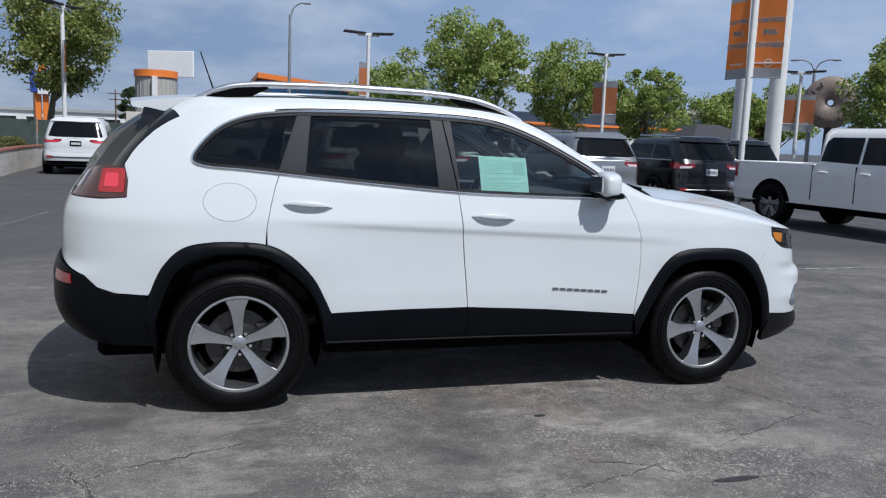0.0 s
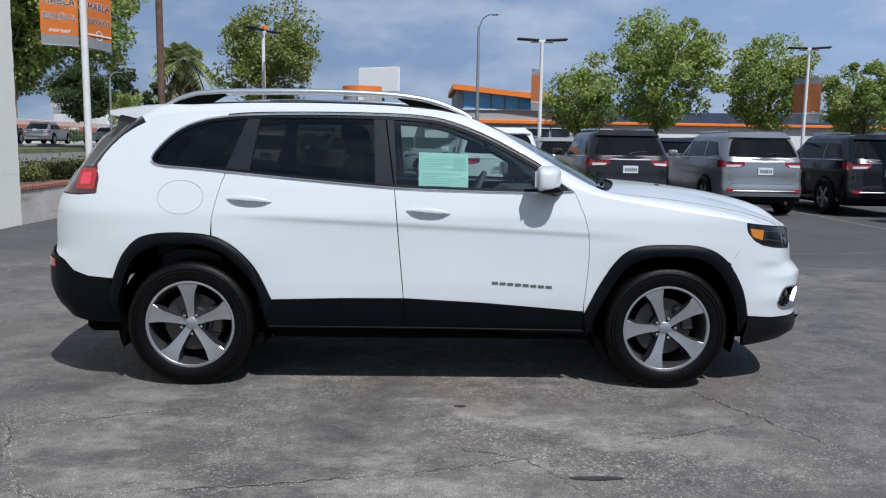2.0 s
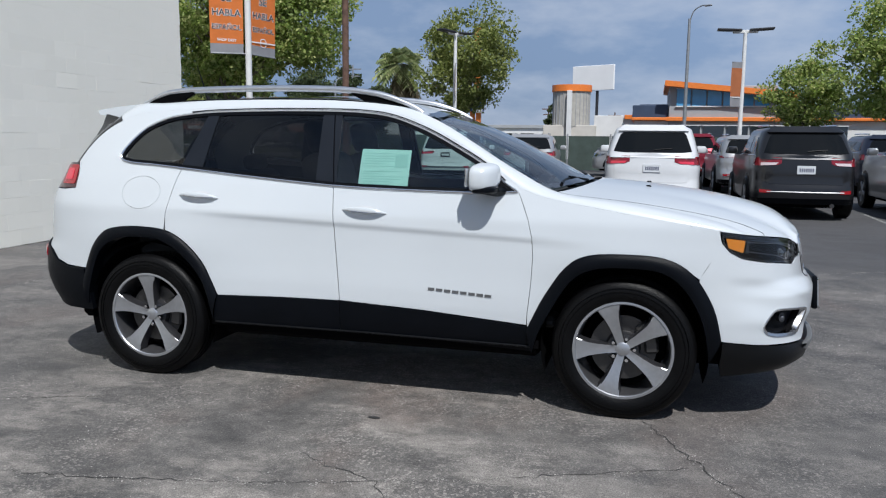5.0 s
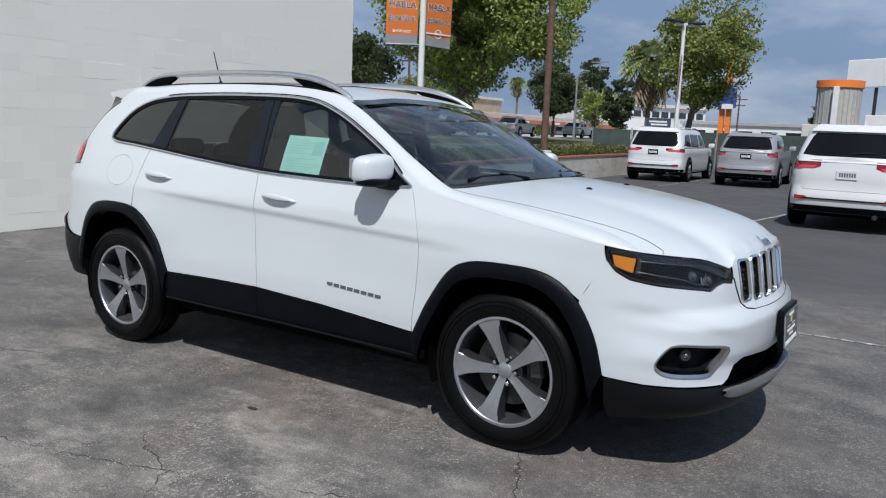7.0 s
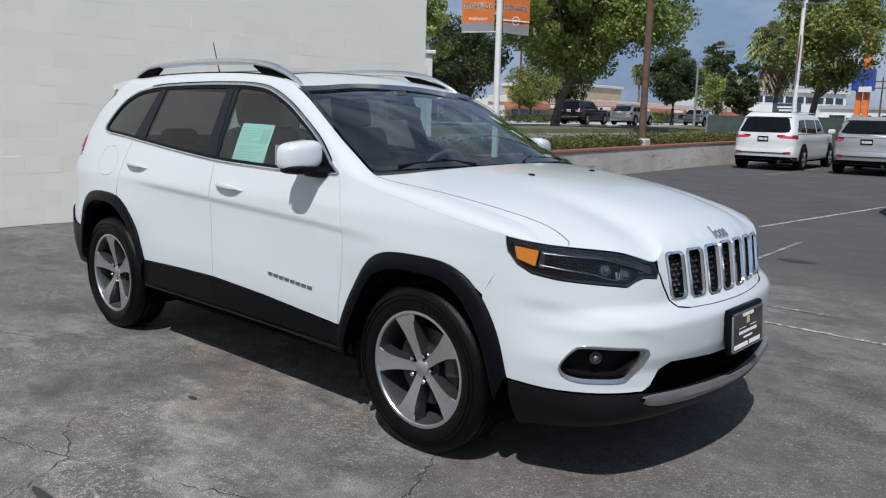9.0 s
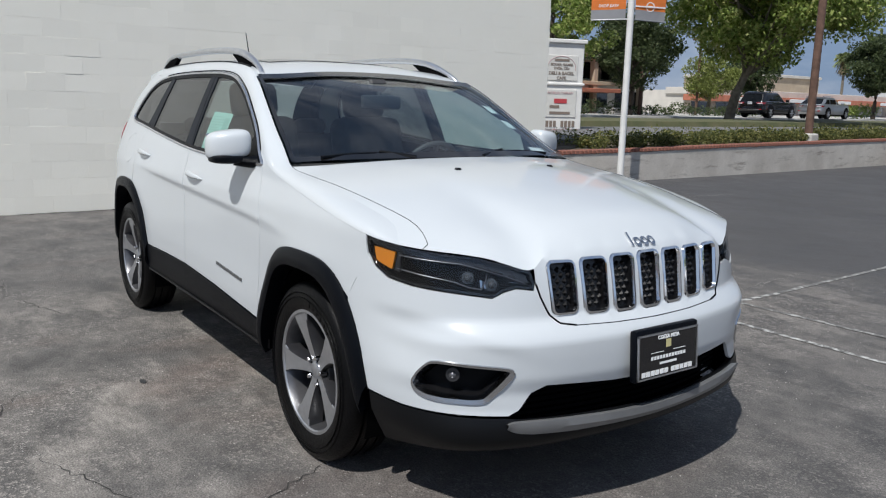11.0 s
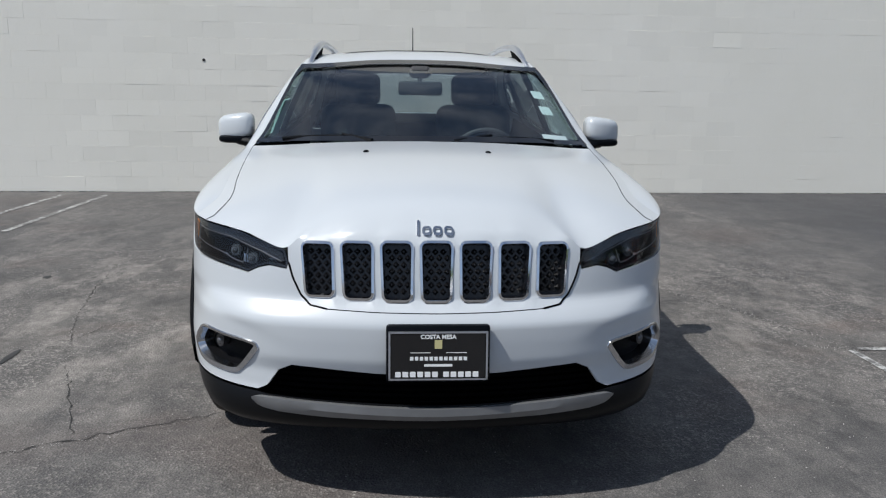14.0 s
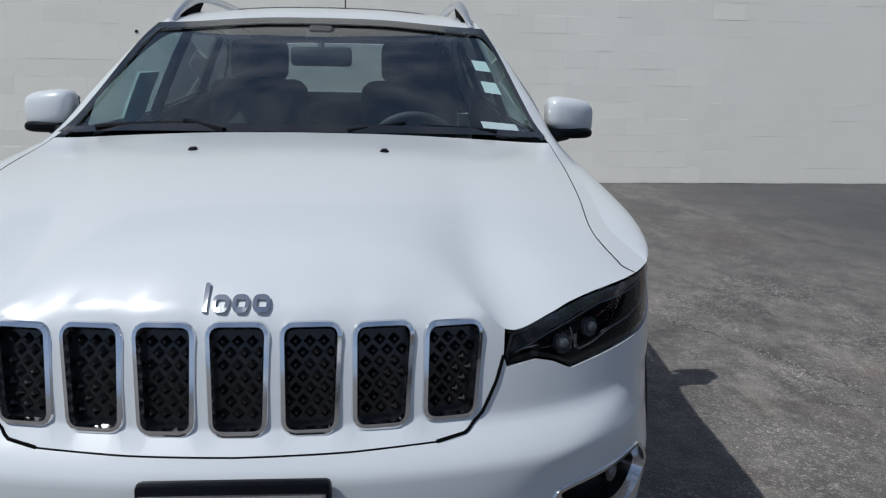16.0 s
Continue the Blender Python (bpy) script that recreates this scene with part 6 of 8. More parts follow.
g_bot = both(spline([(-2.125, 0, 1.205), (-2.12, -0.3, 1.207), (-2.08, -0.53, 1.213), tuple(g_side[-1])], 5))
g_sheet = coons(g_top, g_bot, g_side, g_side * [1, -1, 1], n=21, m=12)
rg = part("rear_window", grid_mesh(g_sheet[:, 2:-2]), GLASS_REAR, car, "dark tinted rear window")
for cols in (g_sheet[:, :3], g_sheet[:, -3:]):
    part("rear_window_band", grid_mesh(cols), GLOSSBLACK, rg)
for sg in (1, -1):
    tri = [[(-1.695, -0.612 * sg, 1.500), (-1.81, -0.590 * sg, 1.524)], [(-1.71, -0.620 * sg, 1.490), (-1.815, -0.598 * sg, 1.502)], [(-1.76, -0.636 * sg, 1.460), (-1.825, -0.612 * sg, 1.455)], [(-1.83, -0.650 * sg, 1.395), (-1.86, -0.63 * sg, 1.392)]]
    part("rear_quarter_trim", fix(grid_mesh(tri)), GLOSSBLACK, car, "gloss black spoiler side blade")
gate = [cr(0.607, 0.765), cr(0.607, 1.075), cr(0.496, 1.095), cr(0.496, 1.19), cr(0.52, 1.21), cr(0, 1.208)]
gate = gate + [(2 * CAR.L - s, z) for s, z in gate[::-1][1:]]


class Tail:
    """The rear half of the skin, unrolled across its middle."""

    def at(self, sz):
        sz = np.atleast_2d(np.asarray(sz, float)).copy()
        w = sz[:, 0] > CAR.L
        sz[w, 0] = -(2 * CAR.L - sz[w, 0])
        return CAR.at(sz)

    normal, on, patch = Shape.normal, Shape.on, Shape.patch


tail_skin = Tail()
part("tailgate", tail_skin.patch(gate), WHITE, car)
for sg in (1, -1):
    lt = part("tail_light", CAR.patch([(s * sg, z) for s, z in LAMP_T], gap=0.003), SMOKELENS, car, "smoked black tail light housing")
    red = rounded([cx(-1.905, 1.218), cx(-1.90, 1.10), cx(-2.04, 1.10), cx(-2.04, 1.215)], 0.02)
    part("lens", CAR.patch([(s * sg, z) for s, z in red], off=0.004), REDLENS, lt, "red tail lamp lens")
    glow = rounded([cx(-1.935, 1.195), cx(-1.93, 1.125), cx(-2.01, 1.125), cx(-2.01, 1.195)], 0.015)
    part("inner_lens", CAR.patch([(s * sg, z) for s, z in glow], off=0.0065, flange=0.003), INNERRED, lt, "brighter red inner lens")
    clear = rounded([cr(0.70, 1.205), cr(0.70, 1.115), cr(0.64, 1.115), cr(0.64, 1.20)], 0.01)
    part("reversing_lens", CAR.patch([(s * sg, z) for s, z in clear], off=0.004), REFLECTOR, lt)
rb = [cr(0, 0.745), cr(0.612, 0.755), cr(0.70, 0.738), cx(-2.08, 0.695), cx(-2.02, 0.640), cx(-1.93, 0.613), cx(-1.79, 0.604), cx(-1.79, 0.56), cx(-1.752, 0.47), cx(-1.745, 0.36), cx(-1.95, 0.36), cr(0.70, 0.40), cr(0.4, 0.40), cr(0, 0.40)]
rb = rb + [(2 * CAR.L - s, z) for s, z in rb[1:-1][::-1]]
rbo = part("rear_bumper", tail_skin.patch(rb, off=0.012, flange=0.03), PLASTIC, car)
for sg in (1, -1):
    rf = [cx(-2.135, 0.700), cx(-2.13, 0.655), cr(0.665, 0.662), cr(0.665, 0.712)]
    part("reflector", CAR.patch([(s * sg, z) for s, z in rf], off=0.018), DEEPRED, rbo, "red rear reflector")

# front bumper
FOG = [tuple(p) for p in spline([cf(0.795, 0.592), cf(0.822, 0.573), cf(0.842, 0.515), cf(0.836, 0.476), cf(0.808, 0.457), cf(0.74, 0.452), cf(0.685, 0.453), cf(0.655, 0.470), cf(0.594, 0.543), cf(0.590, 0.562), cf(0.610, 0.576), cf(0.70, 0.586)], 4, closed=True)]
LAMP_BOT = [cx(1.799, 0.908), cx(1.835, 0.868), cx(1.895, 0.838), cx(1.99, 0.822), cf(0.70, 0.800), cf(0.655, 0.794), cf(0.615, 0.814), cf(0.575, 0.824), cf(0.510, 0.816)]
LOWER = [cf(0, 0.484), cf(0.2, 0.487), cf(0.40, 0.502), cf(0.475, 0.506), cf(0.525, 0.482), cf(0.565, 0.425), cf(0.60, 0.408), cf(0.70, 0.412), cx(1.98, 0.418), cx(1.90, 0.425), cx(1.818, 0.432)]
half = SEAM[::-1] + LAMP_BOT[::-1] + [cx(1.728, 0.785), cx(1.70, 0.74)] + cxs(fs(1.69, 1.815, FLARE_FO)) + LOWER[::-1]
whole = half + [(-s, z) for s, z in half[1:-1][::-1]]
bumper = part("front_bumper", CAR.patch(whole, [FOG, [(-s, z) for s, z in FOG]], step=0.012, gap=0.0016), WHITE, car)
VAL = [cf(0, 0.384), cf(0.33, 0.392), cf(0.56, 0.398), cf(0.60, 0.403), cf(0.70, 0.407), cx(1.98, 0.413), cx(1.90, 0.420), cx(1.822, 0.426), cx(1.822, 0.30), cx(1.84, 0.24), cx(1.98, 0.255), cf(0.60, 0.275), cf(0.3, 0.285), cf(0, 0.29)]
val = VAL + [(-s, z) for s, z in VAL[1:-1][::-1]]
part("lower_valance", CAR.patch(val, step=0.035, flange=0.03), VALANCE, car)
sk_y = np.r_[np.linspace(-0.606, -0.56, 5), np.linspace(-0.52, 0.52, 33), np.linspace(0.56, 0.606, 5)]
sk_top = np.interp(abs(sk_y), (0, 0.2, 0.40, 0.52, 0.59, 0.606), (0.376, 0.380, 0.387, 0.391, 0.391, 0.384))
sk_bot = np.interp(abs(sk_y), (0, 0.36, 0.54, 0.59, 0.606), (0.328, 0.333, 0.343, 0.356, 0.368))
sk_rows = []
for t, o in ((-0.06, -0.02), (0.0, 0.016), (0.06, 0.022), (0.45, 0.017), (0.92, 0.002), (1.0, -0.010)):
    sk_rows.append([CAR.on([cf(y, a + (b - a) * t)], o)[0] for y, a, b in zip(sk_y, sk_top, sk_bot)])
part("skid_trim", fix(grid_mesh(sk_rows)), SKID, car, "silver painted skid trim")
bm = bmesh.new()
for k in range(7):
    z = 0.365 + 0.022 * k
    tube(bm, [CAR.at([cf(y, 0.45)])[0] * [1, 1, 0] + [-0.07, 0, z] for y in np.linspace(-0.55, 0.55, 13)], 0.006, 6)
part("intake_slats", bm, DARK, bumper)
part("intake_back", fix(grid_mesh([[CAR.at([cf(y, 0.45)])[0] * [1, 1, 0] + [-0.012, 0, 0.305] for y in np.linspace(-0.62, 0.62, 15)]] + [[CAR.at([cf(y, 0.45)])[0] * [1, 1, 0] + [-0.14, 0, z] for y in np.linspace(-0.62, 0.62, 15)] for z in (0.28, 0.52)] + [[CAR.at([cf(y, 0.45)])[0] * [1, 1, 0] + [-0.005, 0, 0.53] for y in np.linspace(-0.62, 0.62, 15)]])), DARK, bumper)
for sg in (1, -1):
    F = np.array([(s * sg, z) for s, z in FOG])
    fog = part("fog_light", CAR.patch(shrink(F, 0.02), off=-0.055, step=0.03, flange=0.0, gap=0), PLASTIC, car)
    bm = bmesh.new()
    n = len(F)
    pull = np.array([0.005 * sg, 0.003])
    A, B, C = CAR.on(F, 0.005), CAR.on(shrink(F, 0.012) + pull, 0.002), CAR.on(shrink(F, 0.018) + pull, -0.022)
    rows = [np.vstack([r, r[:1]]) for r in (CAR.on(shrink(F, -0.004), -0.004), A, B, C)]
    part("bezel", fix(grid_mesh(rows, bm)), DARKCHROME, fog, "chrome fog lamp surround")
    D_ = CAR.on(shrink(F, 0.02) + pull, -0.056)
    part("recess", fix(grid_mesh([np.vstack([r, r[:1]]) for r in (C, D_)])), GLOSSBLACK, fog)
    c = CAR.on([cf(0.765 * sg, 0.545)], -0.035)[0]
    nn = CAR.normal([cf(0.765 * sg, 0.545)])[0]
    bm = bmesh.new()
    cyl(bm, c - nn * 0.02, c + nn * 0.004, 0.020, 0.023, 20)
    part("fog_housing", bm, ALLOYPOCKET, fog)
    bm = bmesh.new()
    bmesh.ops.create_uvsphere(bm, u_segments=16, v_segments=10, radius=0.013, matrix=Matrix.Translation(c + nn * 0.001))
    part("fog_lens", bm, ALLOYDARK, fog, "small clear round fog lamp")
# dark rods along the nose and bumper seam, standing in for the shade in its step
for sg in (1, -1):
    bm = bmesh.new()
    tube(bm, CAR.on(along(np.array([(s * sg, z) for s, z in SEAM[:5]]), 24), 0.0), 0.0036, 6)
    part("nose_gap", bm, DARK, hood_ob)
    bm = bmesh.new()
    tube(bm, CAR.on(along(np.array([(s * sg, z) for s, z in SEAM[4:]]), 16), -0.001), 0.0022, 6)
    part("nose_gap", bm, PLASTIC, hood_ob)
# grille slots
slot_m = material("grille_mesh", (0.006, 0.006, 0.007), 0.22)
for k, s in enumerate(SLOTS):
    sl = part("grille_slot", CAR.patch(shrink(s, 0.006), off=-0.035, step=0.03, flange=0, gap=0), DARK, car, "chrome ringed grille slot")
    inn = shrink(s, 0.014)
    rows = [CAR.on(shrink(s, -0.002), -0.002), CAR.on(shrink(s, 0.002), 0.005), CAR.on(shrink(s, 0.010), 0.007), CAR.on(inn, -0.004)]
    walls = [CAR.on(inn, -0.004), CAR.on(inn, -0.03)]
    part("slot_wall", fix(grid_mesh([np.vstack([r, r[:1]]) for r in walls])), GLOSSBLACK, sl)
    part("chrome_ring", fix(grid_mesh([np.vstack([r, r[:1]]) for r in rows])), CHROME, sl, "bright chrome ring")
    bm = bmesh.new()
    c0, lo, hi = s.mean(0), s.min(0), s.max(0)
    for row in range(9):
        for col in range(4):
            pt = np.array([lo[0] + (hi[0] - lo[0]) * (col + 0.5 + 0.25 * (-1) ** row) / 4.4 + 0.002, lo[1] + (hi[1] - lo[1]) * (row + 0.6) / 9.2])
            if inside(pt[None], inn)[0]:
                p, nn = CAR.on([pt], -0.018)[0], CAR.normal([pt])[0]
                bmesh.ops.create_cone(bm, cap_ends=True, segments=4, radius1=0.0115, radius2=0.003, depth=0.009, matrix=Matrix.Translation(p) @ Vector(nn).to_track_quat("Z", "Y").to_matrix().to_4x4())
    grid_mesh([[CAR.on([(x, z)], -0.024)[0] for x in np.linspace(lo[0] + 0.01, hi[0] - 0.01, 4)] for z in np.linspace(lo[1] + 0.01, hi[1] - 0.01, 6)], bm, True)
    part("mesh_insert", bm, slot_m, sl, "gloss black textured insert", sharp=20)

# headlights
HEAD = LAMP_BOT + [cf(0.503, 0.838), cf(0.515, 0.872)] + LAMP_TOP[:-1] + [cx(1.93, 0.950), cx(1.86, 0.959), cx(1.80, 0.965), cx(1.789, 0.955)]
for sg in (1, -1):
    H = np.array([(s * sg, z) for s, z in HEAD])
    hl = part("headlight", CAR.patch(H, off=-0.002, gap=0.003, flange=0.02), GLASS_LENS, car, "dark headlight behind a clear lens")
    hl.visible_shadow = False
    part("lamp_body", CAR.patch(shrink(H, 0.004), off=-0.03, gap=0, flange=0.0), DARK, hl)
    for y, z, w, h in ((0.690, 0.838, 0.006, 0.030), (0.678, 0.836, 0.004, 0.026), (0.60, 0.836, 0.030, 0.004), (0.575, 0.842, 0.022, 0.003), (0.770, 0.842, 0.010, 0.008), (0.755, 0.876, 0.012, 0.004)):
        pts = [cf(y - w, z - h / 2), cf(y + w * 0.4, z - h / 2 + 0.004), cf(y + w, z + h / 2), cf(y - w * 0.4, z + h / 2 - 0.002)]
        part("bright_facet", CAR.patch([(s * sg, zz) for s, zz in pts], off=-0.02, gap=0, flange=0.004, step=0.05), REFLECTOR, hl)
    div = [cx(1.925, 0.925), cx(1.915, 0.866), cx(1.935, 0.860), cx(1.937, 0.924)]
    part("lamp_divider", CAR.patch([(s * sg, z) for s, z in div], off=-0.014, gap=0, flange=0.012), ALLOYPOCKET, hl)
    rim = dense(shrink(H, 0.004), 0.02)
    bm = grid_mesh([np.vstack([r, r[:1]]) for r in (CAR.on(rim, -0.003), CAR.on(shrink(rim, 0.007), -0.003), CAR.on(shrink(rim, 0.009), -0.03))])
    part("lamp_rim", fix(bm), GLOSSBLACK, hl)
    am = rounded([cx(1.818, 0.934), cx(1.832, 0.888), cx(1.905, 0.866), cx(1.915, 0.924)], 0.006)
    part("amber_marker", CAR.patch([(s * sg, z) for s, z in am], off=-0.012, gap=0, flange=0.01), AMBER, hl, "amber side marker")
    led = [cx(1.805, 0.950), cx(1.86, 0.948), cx(1.95, 0.938), cf(0.70, 0.915), cf(0.62, 0.895), cf(0.535, 0.866), cf(0.525, 0.840), cf(0.57, 0.846), cf(0.62, 0.872), cf(0.70, 0.895), cx(1.95, 0.922), cx(1.86, 0.936), cx(1.808, 0.940)]
    part("light_strip", CAR.patch([(s * sg, z) for s, z in led], off=-0.014, gap=0, flange=0.01), material("light_guide", (0.075, 0.078, 0.083), 0.22, metal=0.7, vary=0.3, scale=9) if sg > 0 else bpy.data.materials["light_guide"], hl)
    for line in ([cx(1.93, 0.916), cf(0.76, 0.903), cf(0.70, 0.890), cf(0.62, 0.868), cf(0.56, 0.846), cf(0.535, 0.838)], [cx(1.925, 0.872), cf(0.78, 0.846), cf(0.73, 0.828), cf(0.69, 0.822)], [cf(0.69, 0.822), cf(0.678, 0.845), cf(0.672, 0.868)]):
        bm = bmesh.new()
        tube(bm, CAR.on(along(np.array([(s * sg, zz) for s, zz in line]), 18), -0.013), 0.0017, 6)
        part("light_guide_edge", bm, ALLOYDARK, hl, "thin bright light guide edge")
    for y, z in ((0.735, 0.858), (0.655, 0.838)):
        pt = [cf(y * sg, z)]
        c, nn = CAR.on(pt, -0.026)[0], CAR.normal(pt)[0]
        bm = bmesh.new()
        cyl(bm, c, c + nn * 0.008, 0.022, 0.020, 20)
        bmesh.ops.create_uvsphere(bm, u_segments=16, v_segments=10, radius=0.014, matrix=Matrix.Translation(c + nn * 0.006))
        part("projector", bm, material("projector_glass", (0.05, 0.055, 0.06), 0.05, coat=1.0) if (sg > 0 and y > 0.7) else bpy.data.materials["projector_glass"], hl)

# cladding: arches and sills
for sg in (1, -1):
    for o, i in ((FLARE_RO, FLARE_RI), (FLARE_FO, FLARE_FI)):
        O, I = along(cxs(o), 60) * [sg, 1], along(cxs(i), 60) * [sg, 1]
        fl = [CAR.on(O, -0.004), CAR.on(O, 0.008), CAR.on(O * 0.8 + I * 0.2, 0.020), CAR.on(O * 0.3 + I * 0.7, 0.026), CAR.on(I, 0.020), CAR.on(I, -0.05)]
        part("wheel_arch_trim", fix(grid_mesh(fl)), PLASTIC, car)
    front = cxs(SILL[2:] + [(0.90, 0.40), (0.895, 0.31), (0.4, 0.335), (-0.153, 0.345)])
    back = cxs(SILL[:3] + [(-0.153, 0.345), (-0.5, 0.35), (-0.925, 0.355), (-0.92, 0.42)])
    part("sill_trim", CAR.patch([(s * sg, z) for s, z in front], off=0.006, gap=0.0015, flange=0.02), PLASTIC, car)
    part("sill_trim", CAR.patch([(s * sg, z) for s, z in back], off=0.006, gap=0.0015, flange=0.02), PLASTIC, car)
    bm = bmesh.new()
    tube(bm, [CAR.on([(cx(x, 0.352)[0] * sg, 0.352 - 0.010 * max(0, x))], 0.010)[0] for x in np.linspace(-0.915, 0.885, 30)], 0.006, 8)
    part("sill_lip", bm, VALANCE, car)
    under = [[CAR.at([cx(x, 0.40)])[0] * [1, sg, 0] + [0, 0.02 * sg, z] for x in np.linspace(0.93, -0.95, 12)] for z in (0.37, 0.325)]
    part("rocker", fix(grid_mesh(under)), DARK, car)

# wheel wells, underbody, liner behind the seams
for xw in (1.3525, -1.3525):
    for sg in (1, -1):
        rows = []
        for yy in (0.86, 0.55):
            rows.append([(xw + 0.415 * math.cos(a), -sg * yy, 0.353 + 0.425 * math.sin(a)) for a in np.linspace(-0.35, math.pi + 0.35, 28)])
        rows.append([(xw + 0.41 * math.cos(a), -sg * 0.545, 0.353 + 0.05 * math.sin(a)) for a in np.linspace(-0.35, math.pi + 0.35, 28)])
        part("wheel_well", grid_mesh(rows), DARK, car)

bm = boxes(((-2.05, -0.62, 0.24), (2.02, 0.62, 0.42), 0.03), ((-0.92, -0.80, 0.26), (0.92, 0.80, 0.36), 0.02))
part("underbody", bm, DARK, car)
for sg in (1, -1):
    lp = cxs([(-1.84, 0.62), (-1.84, 1.05), (-1.5, 1.20), (-0.2, 1.11), (0.8, 1.11), (1.75, 0.94), (1.75, 0.80), (1.60, 0.88), (1.12, 0.88), (0.93, 0.70), (0.86, 0.45), (-0.88, 0.45), (-1.0, 0.76), (-1.2, 0.90), (-1.55, 0.90), (-1.74, 0.72)])
    part("inner_panel", CAR.patch([(s * sg, z) for s, z in lp], off=-0.022, gap=0, flange=0, step=0.06), DARK, car)
part("bumper_beam", CAR.patch([cf(-0.52, 0.52), cf(0.52, 0.52), cf(0.52, 0.72), cf(-0.52, 0.72)], off=-0.03, gap=0, flange=0, step=0.06), DARK, car)

# side glass, pillars and bright trim
PIL_B = [(-0.335, 1.53), (-0.225, 1.53), (-0.20, 1.14), (-0.315, 1.145)]
PIL_C = [(-1.055, 1.518), (-0.985, 1.52), (-1.025, 1.203), (-1.163, 1.215)]
for sg, fd, rd in ((1, front_doors[0], rear_doors[0]), (-1, front_doors[1], rear_doors[1])):
    def pl(pts):
        return [(s * sg, z) for s, z in cxs(pts)]
    part("window", CAR.patch(pl(FWIN), off=-0.004, gap=-0.006, flange=0), GLASS_SIDE, fd, "clear front side window")
    part("window", CAR.patch(pl(RWIN), off=-0.004, gap=-0.006, flange=0), GLASS_TINT, rd, "dark privacy side window")
    part("quarter_window", CAR.patch(pl(QWIN), off=-0.004, gap=-0.006, flange=0), GLASS_TINT, quarters[0 if sg > 0 else 1], "dark privacy quarter window")
    for nm, a in (("door_pillar_trim", [(-0.337, 1.53), (-0.272, 1.53), (-0.214, 1.142), (-0.318, 1.147)]), ("door_pillar_trim", [(-0.266, 1.53), (-0.222, 1.53), (-0.196, 1.142), (-0.208, 1.142)]), ("door_pillar_trim", PIL_C)):
        part(nm, CAR.patch(pl(a), off=0.0, gap=0.001, flange=0.02), PILLAR, rd)
    for a in (PIL_B, PIL_C):
        part("pillar_backing", CAR.patch(pl(a), off=-0.012, gap=-0.004, flange=0), DARK, rd)
    # glass run and chrome round the window line
    top = [(0.80, 1.128), (0.73, 1.175), (0.62, 1.262), (0.46, 1.352), (0.28, 1.440), (0.08, 1.510), (-0.1, 1.536), (-0.33, 1.544), (-0.65, 1.545), (-1.0, 1.537), (-1.17, 1.524), (-1.32, 1.498), (-1.46, 1.436), (-1.565, 1.33), (-1.588, 1.262), (-1.52, 1.232), (-1.35, 1.220),
           (-1.157, 1.204), (-0.7, 1.164), (-0.21, 1.128), (0.2, 1.116), (0.57, 1.112), (0.74, 1.118)]
    loop = dense(np.array(pl(spline(top, 5, closed=True))), 0.04)
    r = [CAR.on(shrink(loop, -0.004), -0.004), CAR.on(shrink(loop, -0.002), 0.004), CAR.on(shrink(loop, 0.004), 0.010), CAR.on(shrink(loop, 0.010), 0.006), CAR.on(shrink(loop, 0.012), -0.008)]
    part("window_trim", fix(grid_mesh([np.vstack([k, k[:1]]) for k in r])), BRIGHT, car, "chrome window surround")
    r = [CAR.on(shrink(loop, 0.011), 0.002), CAR.on(shrink(loop, 0.026), 0.0015), CAR.on(shrink(loop, 0.027), -0.01)]
    bm = bmesh.new()
    tube(bm, CAR.on(along(np.array(pl(spline(top[1:11], 5))), 70) + [0, 0.0085], 0.0012), 0.0032, 6)
    part("frame_gap", bm, DARK, car)
    part("window_seal", fix(grid_mesh([np.vstack([k, k[:1]]) for k in r])), PLASTIC, car)
    # door handles: a grip over a shallow cup
    for door, x0, z0 in ((fd, -0.018, 1.003), (rd, -1.016, 1.054)):
        L, tilt = 0.124, -0.05
        pts, rad, low = [], [], []
        for t in np.linspace(-1, 1, 21):
            x, z = x0 + L * t, z0 + tilt * L * t
            o = 0.026 * (1 - abs(t) ** 3) + 0.002
            pts.append(CAR.on([(cx(x, z)[0] * sg, z)], o)[0])
            rad.append(0.0165 * (1 - 0.78 * abs(t) ** 2.4))
            low.append(CAR.on([(cx(x, z - 0.008 * (1 - t * t))[0] * sg, z - 0.010 * (1 - t * t))], o + 0.003)[0])
        bm = bmesh.new()
        tube(bm, pts, 0.016, 12, flat=0.55, radii=rad)
        hd = part("handle", bm, WHITE, door)
        bm = bmesh.new()
        tube(bm, low[2:-2], 0.003, 8)
        part("handle_strip", bm, DARKCHROME, hd, "dark chrome strip under the grip")
        loopc = [(cx(x0 + 0.075 * math.cos(a) , z0)[0] * sg, z0 + 0.032 * math.sin(a)) for a in np.linspace(0, 2 * math.pi, 24, endpoint=False)]
        part("handle_cup", CAR.patch(loopc, off=0.0012, gap=0, flange=0), material("handle_cup_paint", (0.6, 0.61, 0.62), 0.35, coat=0.8) if (sg > 0 and x0 > -0.5) else bpy.data.materials["handle_cup_paint"], door)
    # name badge on the front door, as plain bars
    bm = bmesh.new()
    for k in range(8):
        x = 0.345 + 0.0435 * k
        zz = 0.613 - (x - 0.345) * 0.065
        a, b = cx(x, zz)[0] * sg, cx(x + 0.034, zz)[0] * sg
        CAR.patch([(a, zz - 0.008), (b, zz - 0.009), (b, zz + 0.005), (a, zz + 0.006)] if sg > 0 else [(b, zz - 0.009), (a, zz - 0.008), (a, zz + 0.006), (b, zz + 0.005)], off=0.004, gap=0, flange=0.004, step=0.05, bm=bm)
    part("badge", bm, BADGE, fd, "grey raised nameplate bars")
